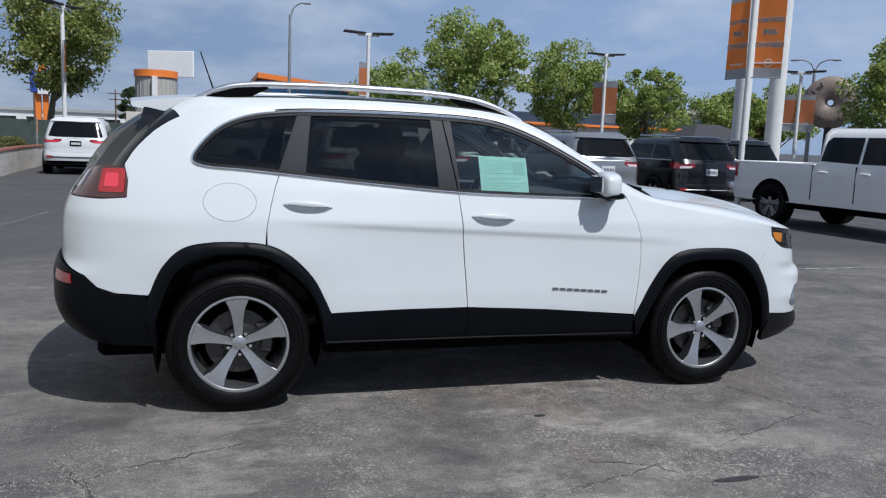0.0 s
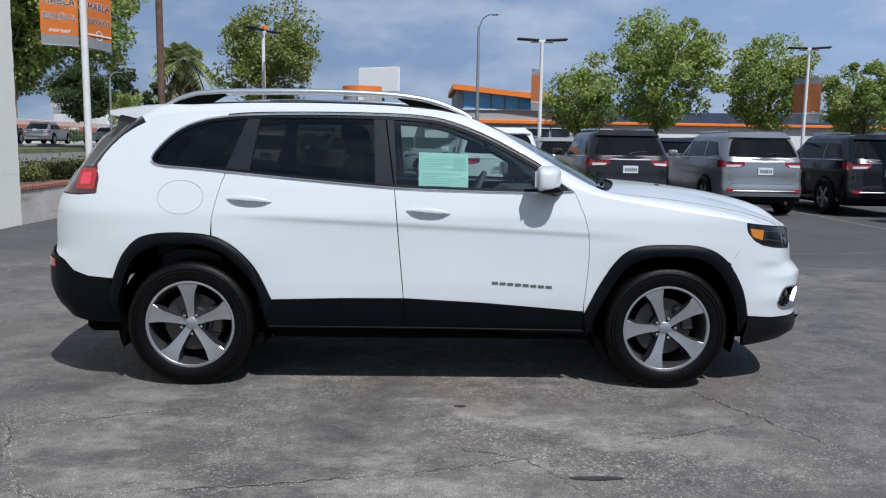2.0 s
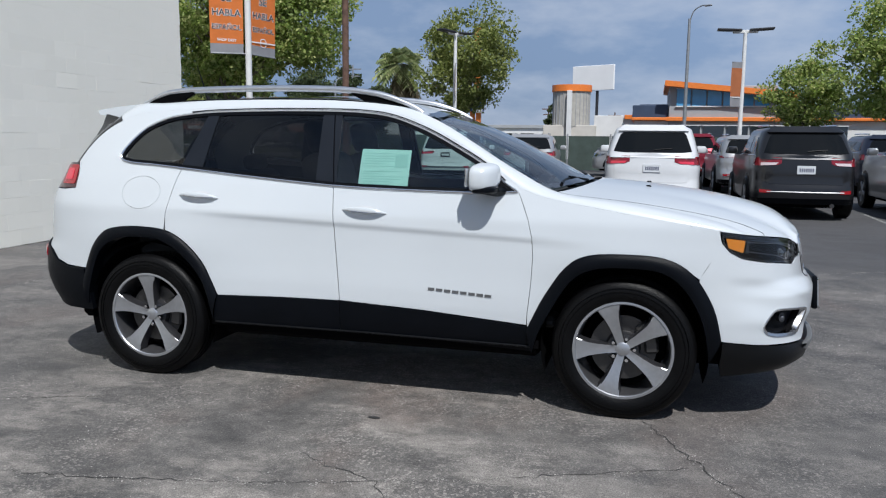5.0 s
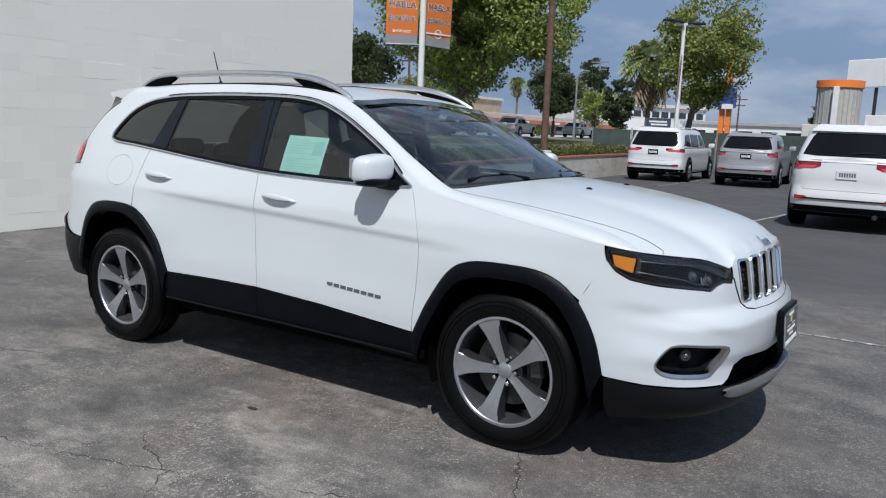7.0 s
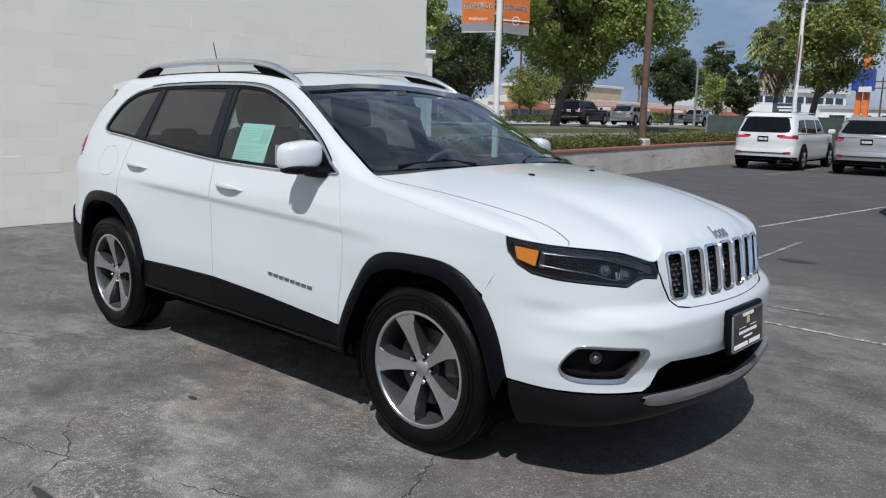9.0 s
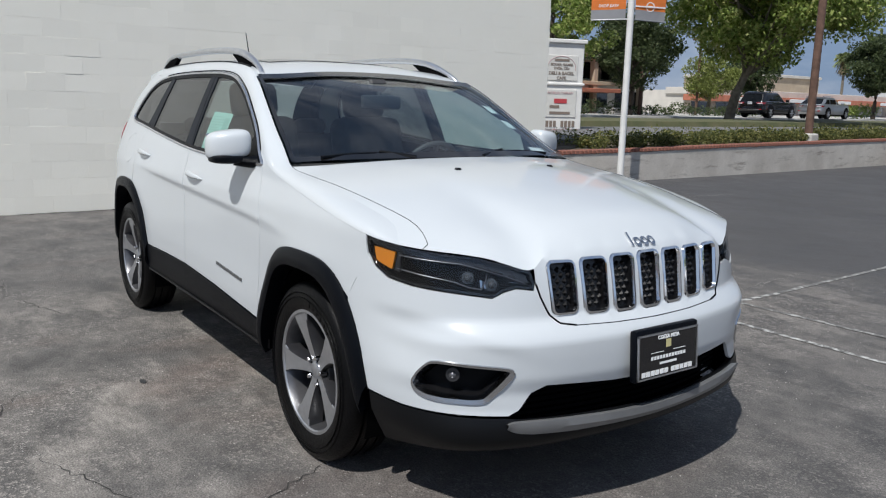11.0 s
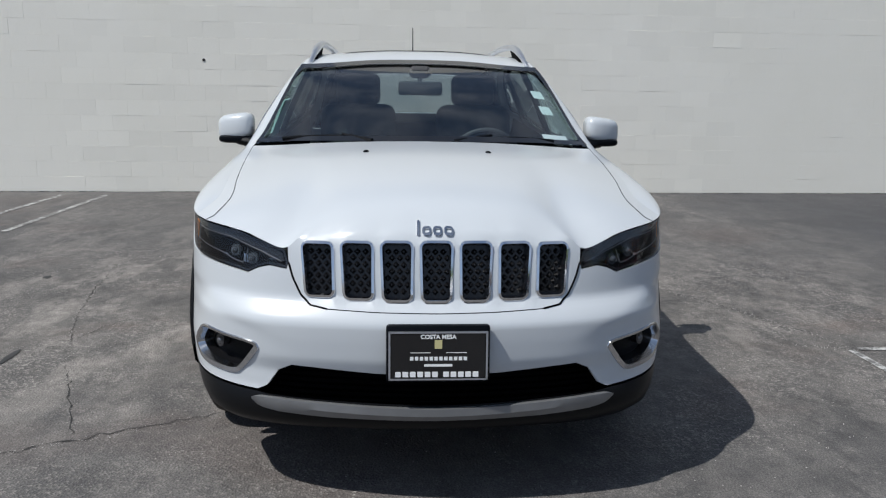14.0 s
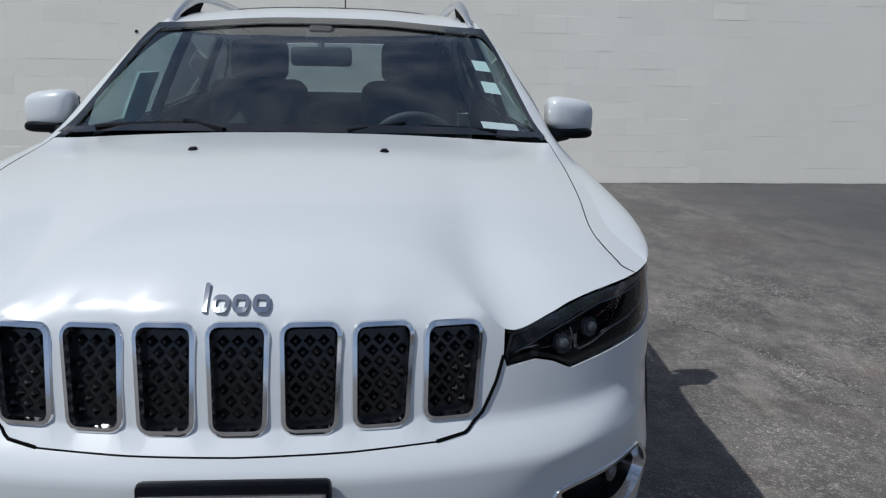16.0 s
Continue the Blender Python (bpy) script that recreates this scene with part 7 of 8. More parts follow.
    # mirrors
    mb = bmesh.new()
    bmesh.ops.create_uvsphere(mb, u_segments=28, v_segments=18, radius=1)
    for v in mb.verts:
        x, y, z = v.co
        sx, sy, sz = (math.copysign(abs(k) ** 0.55, k) for k in (x, y, z))
        px = 0.085 * sx * (1 - 0.25 * max(0, sy))
        back = 0.6 if x < 0 else 1.0
        v.co = Vector((0.625 + px * back - 0.015 * sy, -sg * (0.940 + 0.092 * sy), 1.203 + 0.066 * sz - 0.012 * sy))
    mh = part("mirror", fix(mb), WHITE, car, "white door mirror with a black base")
    lb = bmesh.new()
    bmesh.ops.create_uvsphere(lb, u_segments=24, v_segments=12, radius=1)
    for v in lb.verts:
        x, y, z = (math.copysign(abs(k) ** 0.6, k) for k in v.co)
        v.co = Vector((0.632 + 0.082 * x * (0.6 if x < 0 else 1.0), -sg * (0.932 + 0.094 * y), 1.142 + 0.022 * z))
    part("mirror_base", fix(lb), PLASTIC, mh)
    ab = bmesh.new()
    tube(ab, [(0.66, -sg * 0.92, 1.140), (0.69, -sg * 0.86, 1.130), (0.72, -sg * 0.80, 1.128)], 0.028, 12, flat=1.5)
    part("mirror_arm", ab, PLASTIC, mh)
    part("mirror_glass", fix(boxes(((0.556, -sg * 0.940 - 0.075, 1.155), (0.572, -sg * 0.940 + 0.075, 1.25), 0.006))), CHROME, mh)
    sail = [(0.60, 1.255), (0.745, 1.155), (0.755, 1.140), (0.60, 1.128)]
    part("mirror_sail", CAR.patch(pl(sail), off=0.003, gap=0, flange=0.01), PLASTIC, fd)
    # roof rails
    rail = spline([(-1.57, -0.575, 1.570), (-1.52, -0.575, 1.594), (-1.44, -0.575, 1.628), (-1.34, -0.575, 1.652), (-1.15, -0.578, 1.665), (-0.7, -0.58, 1.672), (-0.3, -0.58, 1.664), (-0.08, -0.583, 1.642), (0.04, -0.588, 1.614), (0.13, -0.594, 1.583), (0.19, -0.600, 1.556), (0.225, -0.606, 1.532)], 6)
    bm = bmesh.new()
    tube(bm, [(x, y * sg, z) for x, y, z in rail], 0.018, 14, flat=1.25, radii=[0.0185 - 0.0075 * smooth01(x, -0.02, 0.21) - 0.006 * smooth01(-x, 1.42, 1.56) for x, y, z in rail])
    rr = part("roof_rail", bm, SATIN, car, "satin silver roof rail")
    for foot in ([(-1.54, 1.57), (-1.47, 1.605), (-1.36, 1.638), (-1.20, 1.652), (-1.20, 1.642), (-1.28, 1.60), (-1.30, 1.575)], [(0.19, 1.535), (0.09, 1.588), (-0.06, 1.628), (-0.20, 1.648), (-0.20, 1.636), (-0.13, 1.60), (-0.12, 1.58)]):
        bm = bmesh.new()
        rows = [[bm.verts.new((x, (-0.583 + dy) * sg, z)) for x, z in foot] for dy in (-0.013, 0.013)]
        bm.faces.new(rows[0])
        bm.faces.new(rows[1][::-1])
        for a, b in zip(range(len(foot)), [*range(1, len(foot)), 0]):
            bm.faces.new((rows[0][a], rows[0][b], rows[1][b], rows[1][a]))
        part("rail_foot", fix(bm), DARK, rr)
    # ditch strip along the roof
    bm = bmesh.new()
    tube(bm, [(x, y * 0.985 * sg, z + 0.003) for x, y, z in JS[int(np.argmin(abs(JS[:, 0] - 0.1))):i_g0:2]], 0.006, 6)
    part("roof_strip", bm, PLASTIC, car)
    part("washer_nozzle", boxes(((1.425, -0.255 * sg - 0.012, float(np.interp(1.43, sheet[::-1, 68, 0], sheet[::-1, 68, 2])) - 0.01), (1.455, -0.255 * sg + 0.012, float(np.interp(1.43, sheet[::-1, 68, 0], sheet[::-1, 68, 2])) + 0.012), 0.006)), PLASTIC, hood_ob)
# antenna, wipers
bm = bmesh.new()
cyl(bm, (-1.45, 0, 1.62), (-1.47, 0, 1.66), 0.018, 0.010, 12)
cyl(bm, (-1.47, 0, 1.66), (-1.54, 0, 1.865), 0.0045, 0.003, 8)
part("antenna", bm, PLASTIC, car)
for y0, y1, x0, x1 in ((-0.66, -0.10, 1.045, 1.125), (0.02, 0.62, 1.13, 1.05)):
    bm = bmesh.new()
    pts = [(np.interp(y, (y0, y1), (x0, x1)) - 0.045 - 0.03 * math.sin(math.pi * (y - y0) / (y1 - y0)), y, 1.166 + 0.014 * math.sin(math.pi * (y - y0) / (y1 - y0))) for y in np.linspace(y0, y1, 9)]
    tube(bm, pts, 0.009, 8)
    cyl(bm, (pts[4][0] + 0.0, pts[4][1], pts[4][2] + 0.01), (1.10, y0 + (0.42 if y0 < 0 else 0.12), 1.165), 0.008, 0.012, 8)
    part("wiper", bm, PLASTIC, car)
# nose badge as plain chrome shapes, number plate
bm = bmesh.new()
for y, w, h, dz, ring in ((-0.062, 0.009, 0.044, 0.006, 0), (-0.033, 0.032, 0.029, -0.003, 1), (0.004, 0.032, 0.029, -0.003, 1), (0.042, 0.033, 0.029, -0.003, 1)):
    z = 0.950 + dz
    pts = rounded([cf(y - w / 2, z - h / 2), cf(y + w / 2, z - h / 2), cf(y + w / 2, z + h / 2), cf(y - w / 2, z + h / 2)], 0.013 if ring else 0.003)
    if ring:
        a, b = CAR.on(pts * [-1, 1]), CAR.on(shrink(pts, 0.0075) * [-1, 1])
        grid_mesh([np.vstack([r, r[:1]]) for r in (a, b)], bm)
    else:
        CAR.patch(pts * [-1, 1], gap=0, flange=0, step=0.05, bm=bm)
base_v = {}
for v in list(bm.verts):
    q, nn, *_ = hood_tree.find_nearest(v.co)
    base_v[v] = q - nn * 0.004
    v.co = q + nn * 0.006
for e in [e for e in bm.edges if e.is_boundary]:
    a, b = e.verts
    bm.faces.new((a, b, bm.verts.new(base_v[b]), bm.verts.new(base_v[a])))
fix(bm)
part("nose_badge", bm, DARKCHROME, hood_ob, "chrome nose badge of plain shapes")
pm = Matrix.Translation((2.368, 0.003, 0.575)) @ Matrix.Rotation(radians(90), 4, "Z") @ Matrix.Rotation(radians(90 - 4), 4, "X")
lp = part("license_plate", boxes(((-0.166, -0.093, -0.03), (0.166, 0.093, 0.0), 0.010, pm, 2)), PLASTIC, car, "black dealer number plate in a black frame")
part("plate_face", boxes(((-0.150, -0.076, 0.0), (0.150, 0.070, 0.003), 0.0, pm)), GLOSSBLACK, lp)
bm = bmesh.new()
for a in (((-0.158, 0.068, 0), (0.158, 0.074, 0.006)), ((-0.158, -0.084, 0), (0.158, -0.079, 0.006)), ((-0.158, -0.084, 0), (-0.152, 0.074, 0.006)), ((0.152, -0.084, 0), (0.158, 0.074, 0.006))):
    box(bm, *a, 0.0, pm)
part("plate_frame", bm, SATIN, lp)
part("plate_letters", text_mesh("COSTA MESA", 0.019, pm @ Matrix.Translation((0, 0.056, 0.004)), 0.001, 0.0006), PAPERW, lp, "white lettering")
pbars = [(-0.137 + 0.0235 * k + (0.012 if k > 5 else 0), -0.074, -0.119 + 0.0235 * k + (0.012 if k > 5 else 0), -0.057, 0.002) for k in range(11)]
pbars += [(-0.09 + 0.0155 * k, -0.020, -0.079 + 0.0155 * k, -0.008, 0.001) for k in range(12)]
pbars += [(-0.09, 0.004, -0.025, 0.006, 0.001), (0.025, 0.004, 0.09, 0.006, 0.001), (-0.045, -0.040, 0.045, -0.032, 0.001)]
for x0, y0, x1, y1, dp in pbars:
    bm = bmesh.new()
    bars(bm, [(x0, y0, x1, y1)], pm @ Matrix.Translation((0, 0, 0.003)), dp)
    part("plain_bar", bm, PAPERW, lp)
part("plate_emblem", boxes(((-0.012, 0.018, 0.003), (0.012, 0.046, 0.005), 0.0, pm)), material("plate_gold", (0.55, 0.5, 0.25), 0.4), lp)

# interior
bm = boxes(((-1.6, -0.72, 0.40), (1.0, 0.72, 0.46), 0.02), ((0.42, -0.70, 0.80), (0.98, 0.70, 1.10), 0.10), ((0.30, -0.16, 0.46), (0.75, 0.16, 0.95), 0.04), ((-1.62, -0.62, 0.46), (-1.20, 0.62, 1.0), 0.04))
part("cabin", bm, DASHPL, car)
for y in (-0.37, 0.37):
    bm = boxes(((-0.28, y - 0.25, 0.50), (0.28, y + 0.25, 0.72), 0.07, None, 3))
    box(bm, (-0.09, -0.24, 0.0), (0.09, 0.24, 0.66), 0.07, pose(-0.30, y, 0.66, 0, -14, 0), 3)
    box(bm, (-0.055, -0.14, 0.66), (0.055, 0.14, 0.86), 0.045, pose(-0.30, y, 0.66, 0, -14, 0), 3)
    part("seat", bm, CLOTH, car, "black front seat")
bm = boxes(((-1.15, -0.62, 0.50), (-0.65, 0.62, 0.74), 0.08, None, 3))
box(bm, (-0.08, -0.62, 0), (0.08, 0.62, 0.50), 0.07, pose(-1.18, 0, 0.68, 0, -16, 0), 3)
for y in (-0.40, 0.40):
    box(bm, (-0.05, y - 0.12, 0.50), (0.05, y + 0.12, 0.61), 0.04, pose(-1.18, 0, 0.68, 0, -16, 0), 3)
part("rear_bench", bm, CLOTH, car, "black rear bench seat")
sw = Matrix.Translation((0.30, 0.37, 1.02)) @ Matrix.Rotation(radians(-62), 4, "Y")
bm = bmesh.new()
tube(bm, [sw @ Vector((0.185 * math.cos(a), 0.185 * math.sin(a), 0)) for a in np.linspace(0, 2 * math.pi, 36, endpoint=False)], 0.016, 10, closed=True, up=sw.to_3x3() @ Vector((0, 0, 1)))
box(bm, (-0.07, -0.07, -0.03), (0.07, 0.07, 0.02), 0.02, sw)
for a in (0, 2.2, 4.1):
    cyl(bm, sw @ Vector((0.05 * math.cos(a), 0.05 * math.sin(a), 0)), sw @ Vector((0.18 * math.cos(a), 0.18 * math.sin(a), 0)), 0.016, 0.012, 8)
part("steering_wheel", bm, DASHPL, car)
bm = boxes(((0.355, -0.118, 1.368), (0.39, 0.122, 1.442), 0.016, None, 2))
box(bm, (0.24, -0.06, 1.46), (0.36, 0.06, 1.525), 0.02)
cyl(bm, (0.36, 0.0, 1.43), (0.32, 0.0, 1.48), 0.012, 0.012, 8)
part("rear_view_mirror", bm, DASHPL, car)
part("headliner", fix(grid_mesh(roof[1:, 1:-1] * [1, 0.97, 1] - [0, 0, 0.035])), material("headliner_cloth", (0.20, 0.20, 0.20), 0.9, vary=0.05), car)

# painted frame of the doors above the windows
WTOP = [(0.80, 1.132), (0.73, 1.175), (0.62, 1.262), (0.46, 1.352), (0.28, 1.440), (0.08, 1.510), (-0.1, 1.536), (-0.33, 1.544), (-0.65, 1.545), (-1.0, 1.537), (-1.03, 1.533)]
mirrored("door_frame", cxs([tuple(p) for p in spline(WTOP, 4)]) + ks(-1.03, 0.80, 40), WHITE, gap=0.0004, flange=0.006)

# sheet of paper taped inside the front window
S0 = [cx(-0.075, 1.135), cx(0.205, 1.128), cx(0.205, 1.333), cx(-0.075, 1.338)]
pp = part("window_paper", CAR.patch(S0, off=-0.010, gap=0, flange=0, step=0.06), PAPER, car, "pale green printed form behind the window", smooth=False)
bm = bmesh.new()
for k in range(13):
    z = 1.315 - 0.0135 * k
    x1 = 0.19 if k % 4 else 0.10
    if k == 6:
        continue
    CAR.patch([cx(-0.06, z - 0.003), cx(x1 - 0.03 * (k % 3), z - 0.003), cx(x1 - 0.03 * (k % 3), z), cx(-0.06, z)], off=-0.0085, gap=0, flange=0, step=0.2, bm=bm)
CAR.patch([cx(0.12, 1.24), cx(0.19, 1.24), cx(0.19, 1.31), cx(0.12, 1.31)], off=-0.0083, gap=0, flange=0, step=0.2, bm=bm)
part("printed_lines", bm, INK, pp, "grey unreadable print")
# small stickers inside the windscreen
for i0, j0, di, dj, nm in ((8, 22, 2, 1, "sticker"), (12, 22, 2, 1, "sticker"), (1, 21, 2, 2, "sticker")):
    part(nm, fix(grid_mesh(ws[i0:i0 + di + 1, j0:j0 + dj + 1] - [0.006, 0, 0.008])), PAPERW if i0 == 1 else STICKER, car, "small paper sticker inside the windscreen")

# wheels
def wheel_mesh(sg):
    """Parts of a wheel whose outer face looks along -y * sg, centred at the origin."""
    o = {}
    bm = bmesh.new()
    R = 0.358
    prof = [(0.246, -0.085), (0.249, -0.101), (0.266, -0.110), (0.290, -0.114), (0.315, -0.112), (0.338, -0.104), (0.350, -0.093), (R - 0.002, -0.080)]
    for k in range(-3, 4):
        y = k * 0.022
        if k in (-2, 0, 2):
            prof += [(R, y - 0.006), (R - 0.010, y - 0.005), (R - 0.010, y + 0.005), (R, y + 0.006)]
        else:
            prof += [(R, y)]
    prof += [(R - 0.002, 0.080), (0.350, 0.093), (0.315, 0.112), (0.262, 0.110), (0.235, 0.09)]
    lathe(bm, [(r, y * sg) for r, y in prof], 64)
    o["tyre"] = (fix(bm), RUBBER)
    bm = bmesh.new()
    for ring in ((0.300, 0.118), (0.318, 0.1165)):
        lathe(bm, [(ring[0] - 0.0015, -sg * (ring[1] - 0.006)), (ring[0], -sg * ring[1]), (ring[0] + 0.0015, -sg * (ring[1] - 0.006))], 64)
    for k in range(6):
        a = 0.5 + k * 0.12
        bmesh.ops.create_cube(bm, size=1, matrix=Matrix.Translation((0.285 * math.cos(a), -sg * 0.1135, 0.285 * math.sin(a))) @ Matrix.Rotation(-a, 4, "Y") @ Matrix.Diagonal((0.022, 0.004, 0.016, 1)))
    o["sidewall_rib"] = (fix(bm), RUBBER)
    bm = bmesh.new()
    lathe(bm, [(r, y * sg) for r, y in ((0.250, -0.088), (0.246, -0.099), (0.238, -0.100), (0.233, -0.092), (0.228, -0.06), (0.215, 0.06), (0.220, 0.085), (0.235, 0.09))], 64)
    o["rim"] = (fix(bm), ALLOYDARK)
    bm = bmesh.new()
    lathe(bm, [(r, y * sg) for r, y in ((0.2490, -0.1005), (0.2375, -0.1015), (0.233, -0.096))], 64)
    o["rim_lip"] = (fix(bm), ALLOY)
    spokes = []
    for k in range(5):
        bm = bmesh.new()
        a0 = math.pi / 2 + k * 2 * math.pi / 5
        rows = []
        for r, hw, y in ((0.026, 0.019, -0.066), (0.055, 0.0215, -0.069), (0.09, 0.024, -0.075), (0.13, 0.029, -0.083), (0.17, 0.037, -0.090), (0.205, 0.047, -0.095), (0.238, 0.059, -0.097)):
            row = []
            for w, dy in ((-1.14, 0.060), (-1.0, 0.003), (-0.93, 0.0), (0, 0.002), (0.93, 0.0), (1.0, 0.003), (1.14, 0.060)):
                t = w * hw
                rr = math.sqrt(max(r * r - t * t, 0)) if r > 0.2 else r
                x, z = rr * math.cos(a0) - t * math.sin(a0), rr * math.sin(a0) + t * math.cos(a0)
                row.append((x, (y + dy) * sg, z))
            rows.append(row)
        spokes.append((fix(grid_mesh(rows, bm)), ALLOY))
    o["spokes"] = spokes
    bm = bmesh.new()
    lathe(bm, [(r, y * sg) for r, y in ((0.001, -0.0735), (0.030, -0.0725), (0.035, -0.069), (0.036, -0.055))], 32)
    o["hub_cap"] = (fix(bm), ALLOY)
    bm = bmesh.new()
    lathe(bm, [(r, y * sg) for r, y in ((0.02, -0.050), (0.078, -0.047), (0.088, -0.02))], 32)
    o["hub_flange"] = (fix(bm), ALLOYPOCKET)
    nuts = []
    for k in range(5):
        a = math.pi / 2 + (k + 0.5) * 2 * math.pi / 5
        bm = bmesh.new()
        c = Vector((0.0575 * math.cos(a), 0, 0.0575 * math.sin(a)))
        cyl(bm, c + Vector((0, -0.050 * sg, 0)), c + Vector((0, -0.080 * sg, 0)), 0.0105, 0.009, 6)
        nuts.append((fix(bm), CHROME))
    o["nuts"] = nuts
    bm = bmesh.new()
    lathe(bm, [(r, y * sg) for r, y in ((0.06, -0.02), (0.165, -0.02), (0.165, 0.005), (0.06, 0.005))], 48)
    o["brake_disc"] = (fix(bm), STEEL)
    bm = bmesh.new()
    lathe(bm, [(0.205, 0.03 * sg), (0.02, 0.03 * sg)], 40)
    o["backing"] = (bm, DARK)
    bm = bmesh.new()
    for a in np.linspace(-0.35, 0.35, 5):
        box(bm, (0.105, -0.045, -0.035), (0.175, 0.02, 0.035), 0.012, Matrix.Rotation(-a - 0.1, 4, "Y"))
    o["caliper"] = (fix(bm), STEEL)
    return o


for sg in (1, -1):
    w = wheel_mesh(sg)
    first = None
    for xw, turn in ((-1.3525, 3), (1.3525, 20)):
        hub = tagged(new("wheel"), "five-spoke alloy wheel with a black tyre")
        hub.parent = car
        hub.location = (xw, -sg * 0.795, 0.353)
        hub.rotation_euler = (0, -radians(turn), 0)
        if first is None:
            first = {}
            for k, v in w.items():
                if k in ("spokes", "nuts"):
                    first[k] = [part("spoke" if k == "spokes" else "lug_nut", *b, hub) for b in v]
                    if k == "spokes":
                        for ob in first[k]:
                            ob.data.materials.append(ALLOYPOCKET)
                            for f in ob.data.polygons:
                                f.material_index = 1 if abs(f.normal.y) < 0.72 else 0
                else:
                    first[k] = [part(k, *v, hub)]
        else:
            for k, obs in first.items():
                for ob in obs:
                    c = new(ob.name.split(".")[0], ob.data)
                    c.parent = hub

# ---------------------------------------------------------------- parked cars
PLATEBAR = material("plate_grey_bar", (0.10, 0.11, 0.16), 0.6)
PALELENS = material("pale_reversing_lens", (0.62, 0.52, 0.53), 0.2, coat=0.8)
CARGLASS = material("tinted_car_glass", (0.006, 0.007, 0.008), 0.06, spec=0.22)
PLATE = material("number_plate", (0.60, 0.62, 0.64), 0.5)


def loops(sh, zs, bm, off=0.0):
    """Rows of the whole outline at the heights zs."""
    s = np.concatenate([np.linspace(-sh.L, 0, 70)[:-1], np.linspace(0, sh.L, 70)[:-1]])
    rows = []
    for z in zs:
        p = sh.at([(q if q > -sh.L + 1e-6 else -sh.L + 1e-6, z) for q in s])
        rows.append([tuple(r) for r in p] + [tuple(p[0])])
    grid_mesh(rows, bm)
    return np.array(rows[-1])


def cap(bm, ring, crown, steps=(0.93, 0.75, 0.5, 0.25, 0.0)):
    rows = [ring]
    for k in steps:
        rows.append(np.column_stack([ring[:, 0], ring[:, 1] * k, ring[:, 2] + crown * (1 - k * k)]))
    grid_mesh(rows, bm)


class Cabin(Shape):
    """The upper body: the plan outline leans in towards the roof at the front, sides and rear."""

    def at(self, sz):
        belt, H, front, back, lf, lr, si = self.k
        p = Shape.at(self, sz)
        t = np.clip((p[:, 2] - belt) / (H - belt), -0.2, 1.1)
        wf, wr = smooth01(p[:, 0], front - 1.35, front), smooth01(-p[:, 0], -(back + 0.9), -back)
        p[:, 0] += -lf * t * wf + lr * t * wr - 0.10 * smooth01(t, 0.85, 1.0) * (wf - wr)
        p[:, 1] *= 1 - si * np.maximum(t, 0) ** 1.25 - 0.12 * smooth01(t, 0.86, 1.02)
        return p


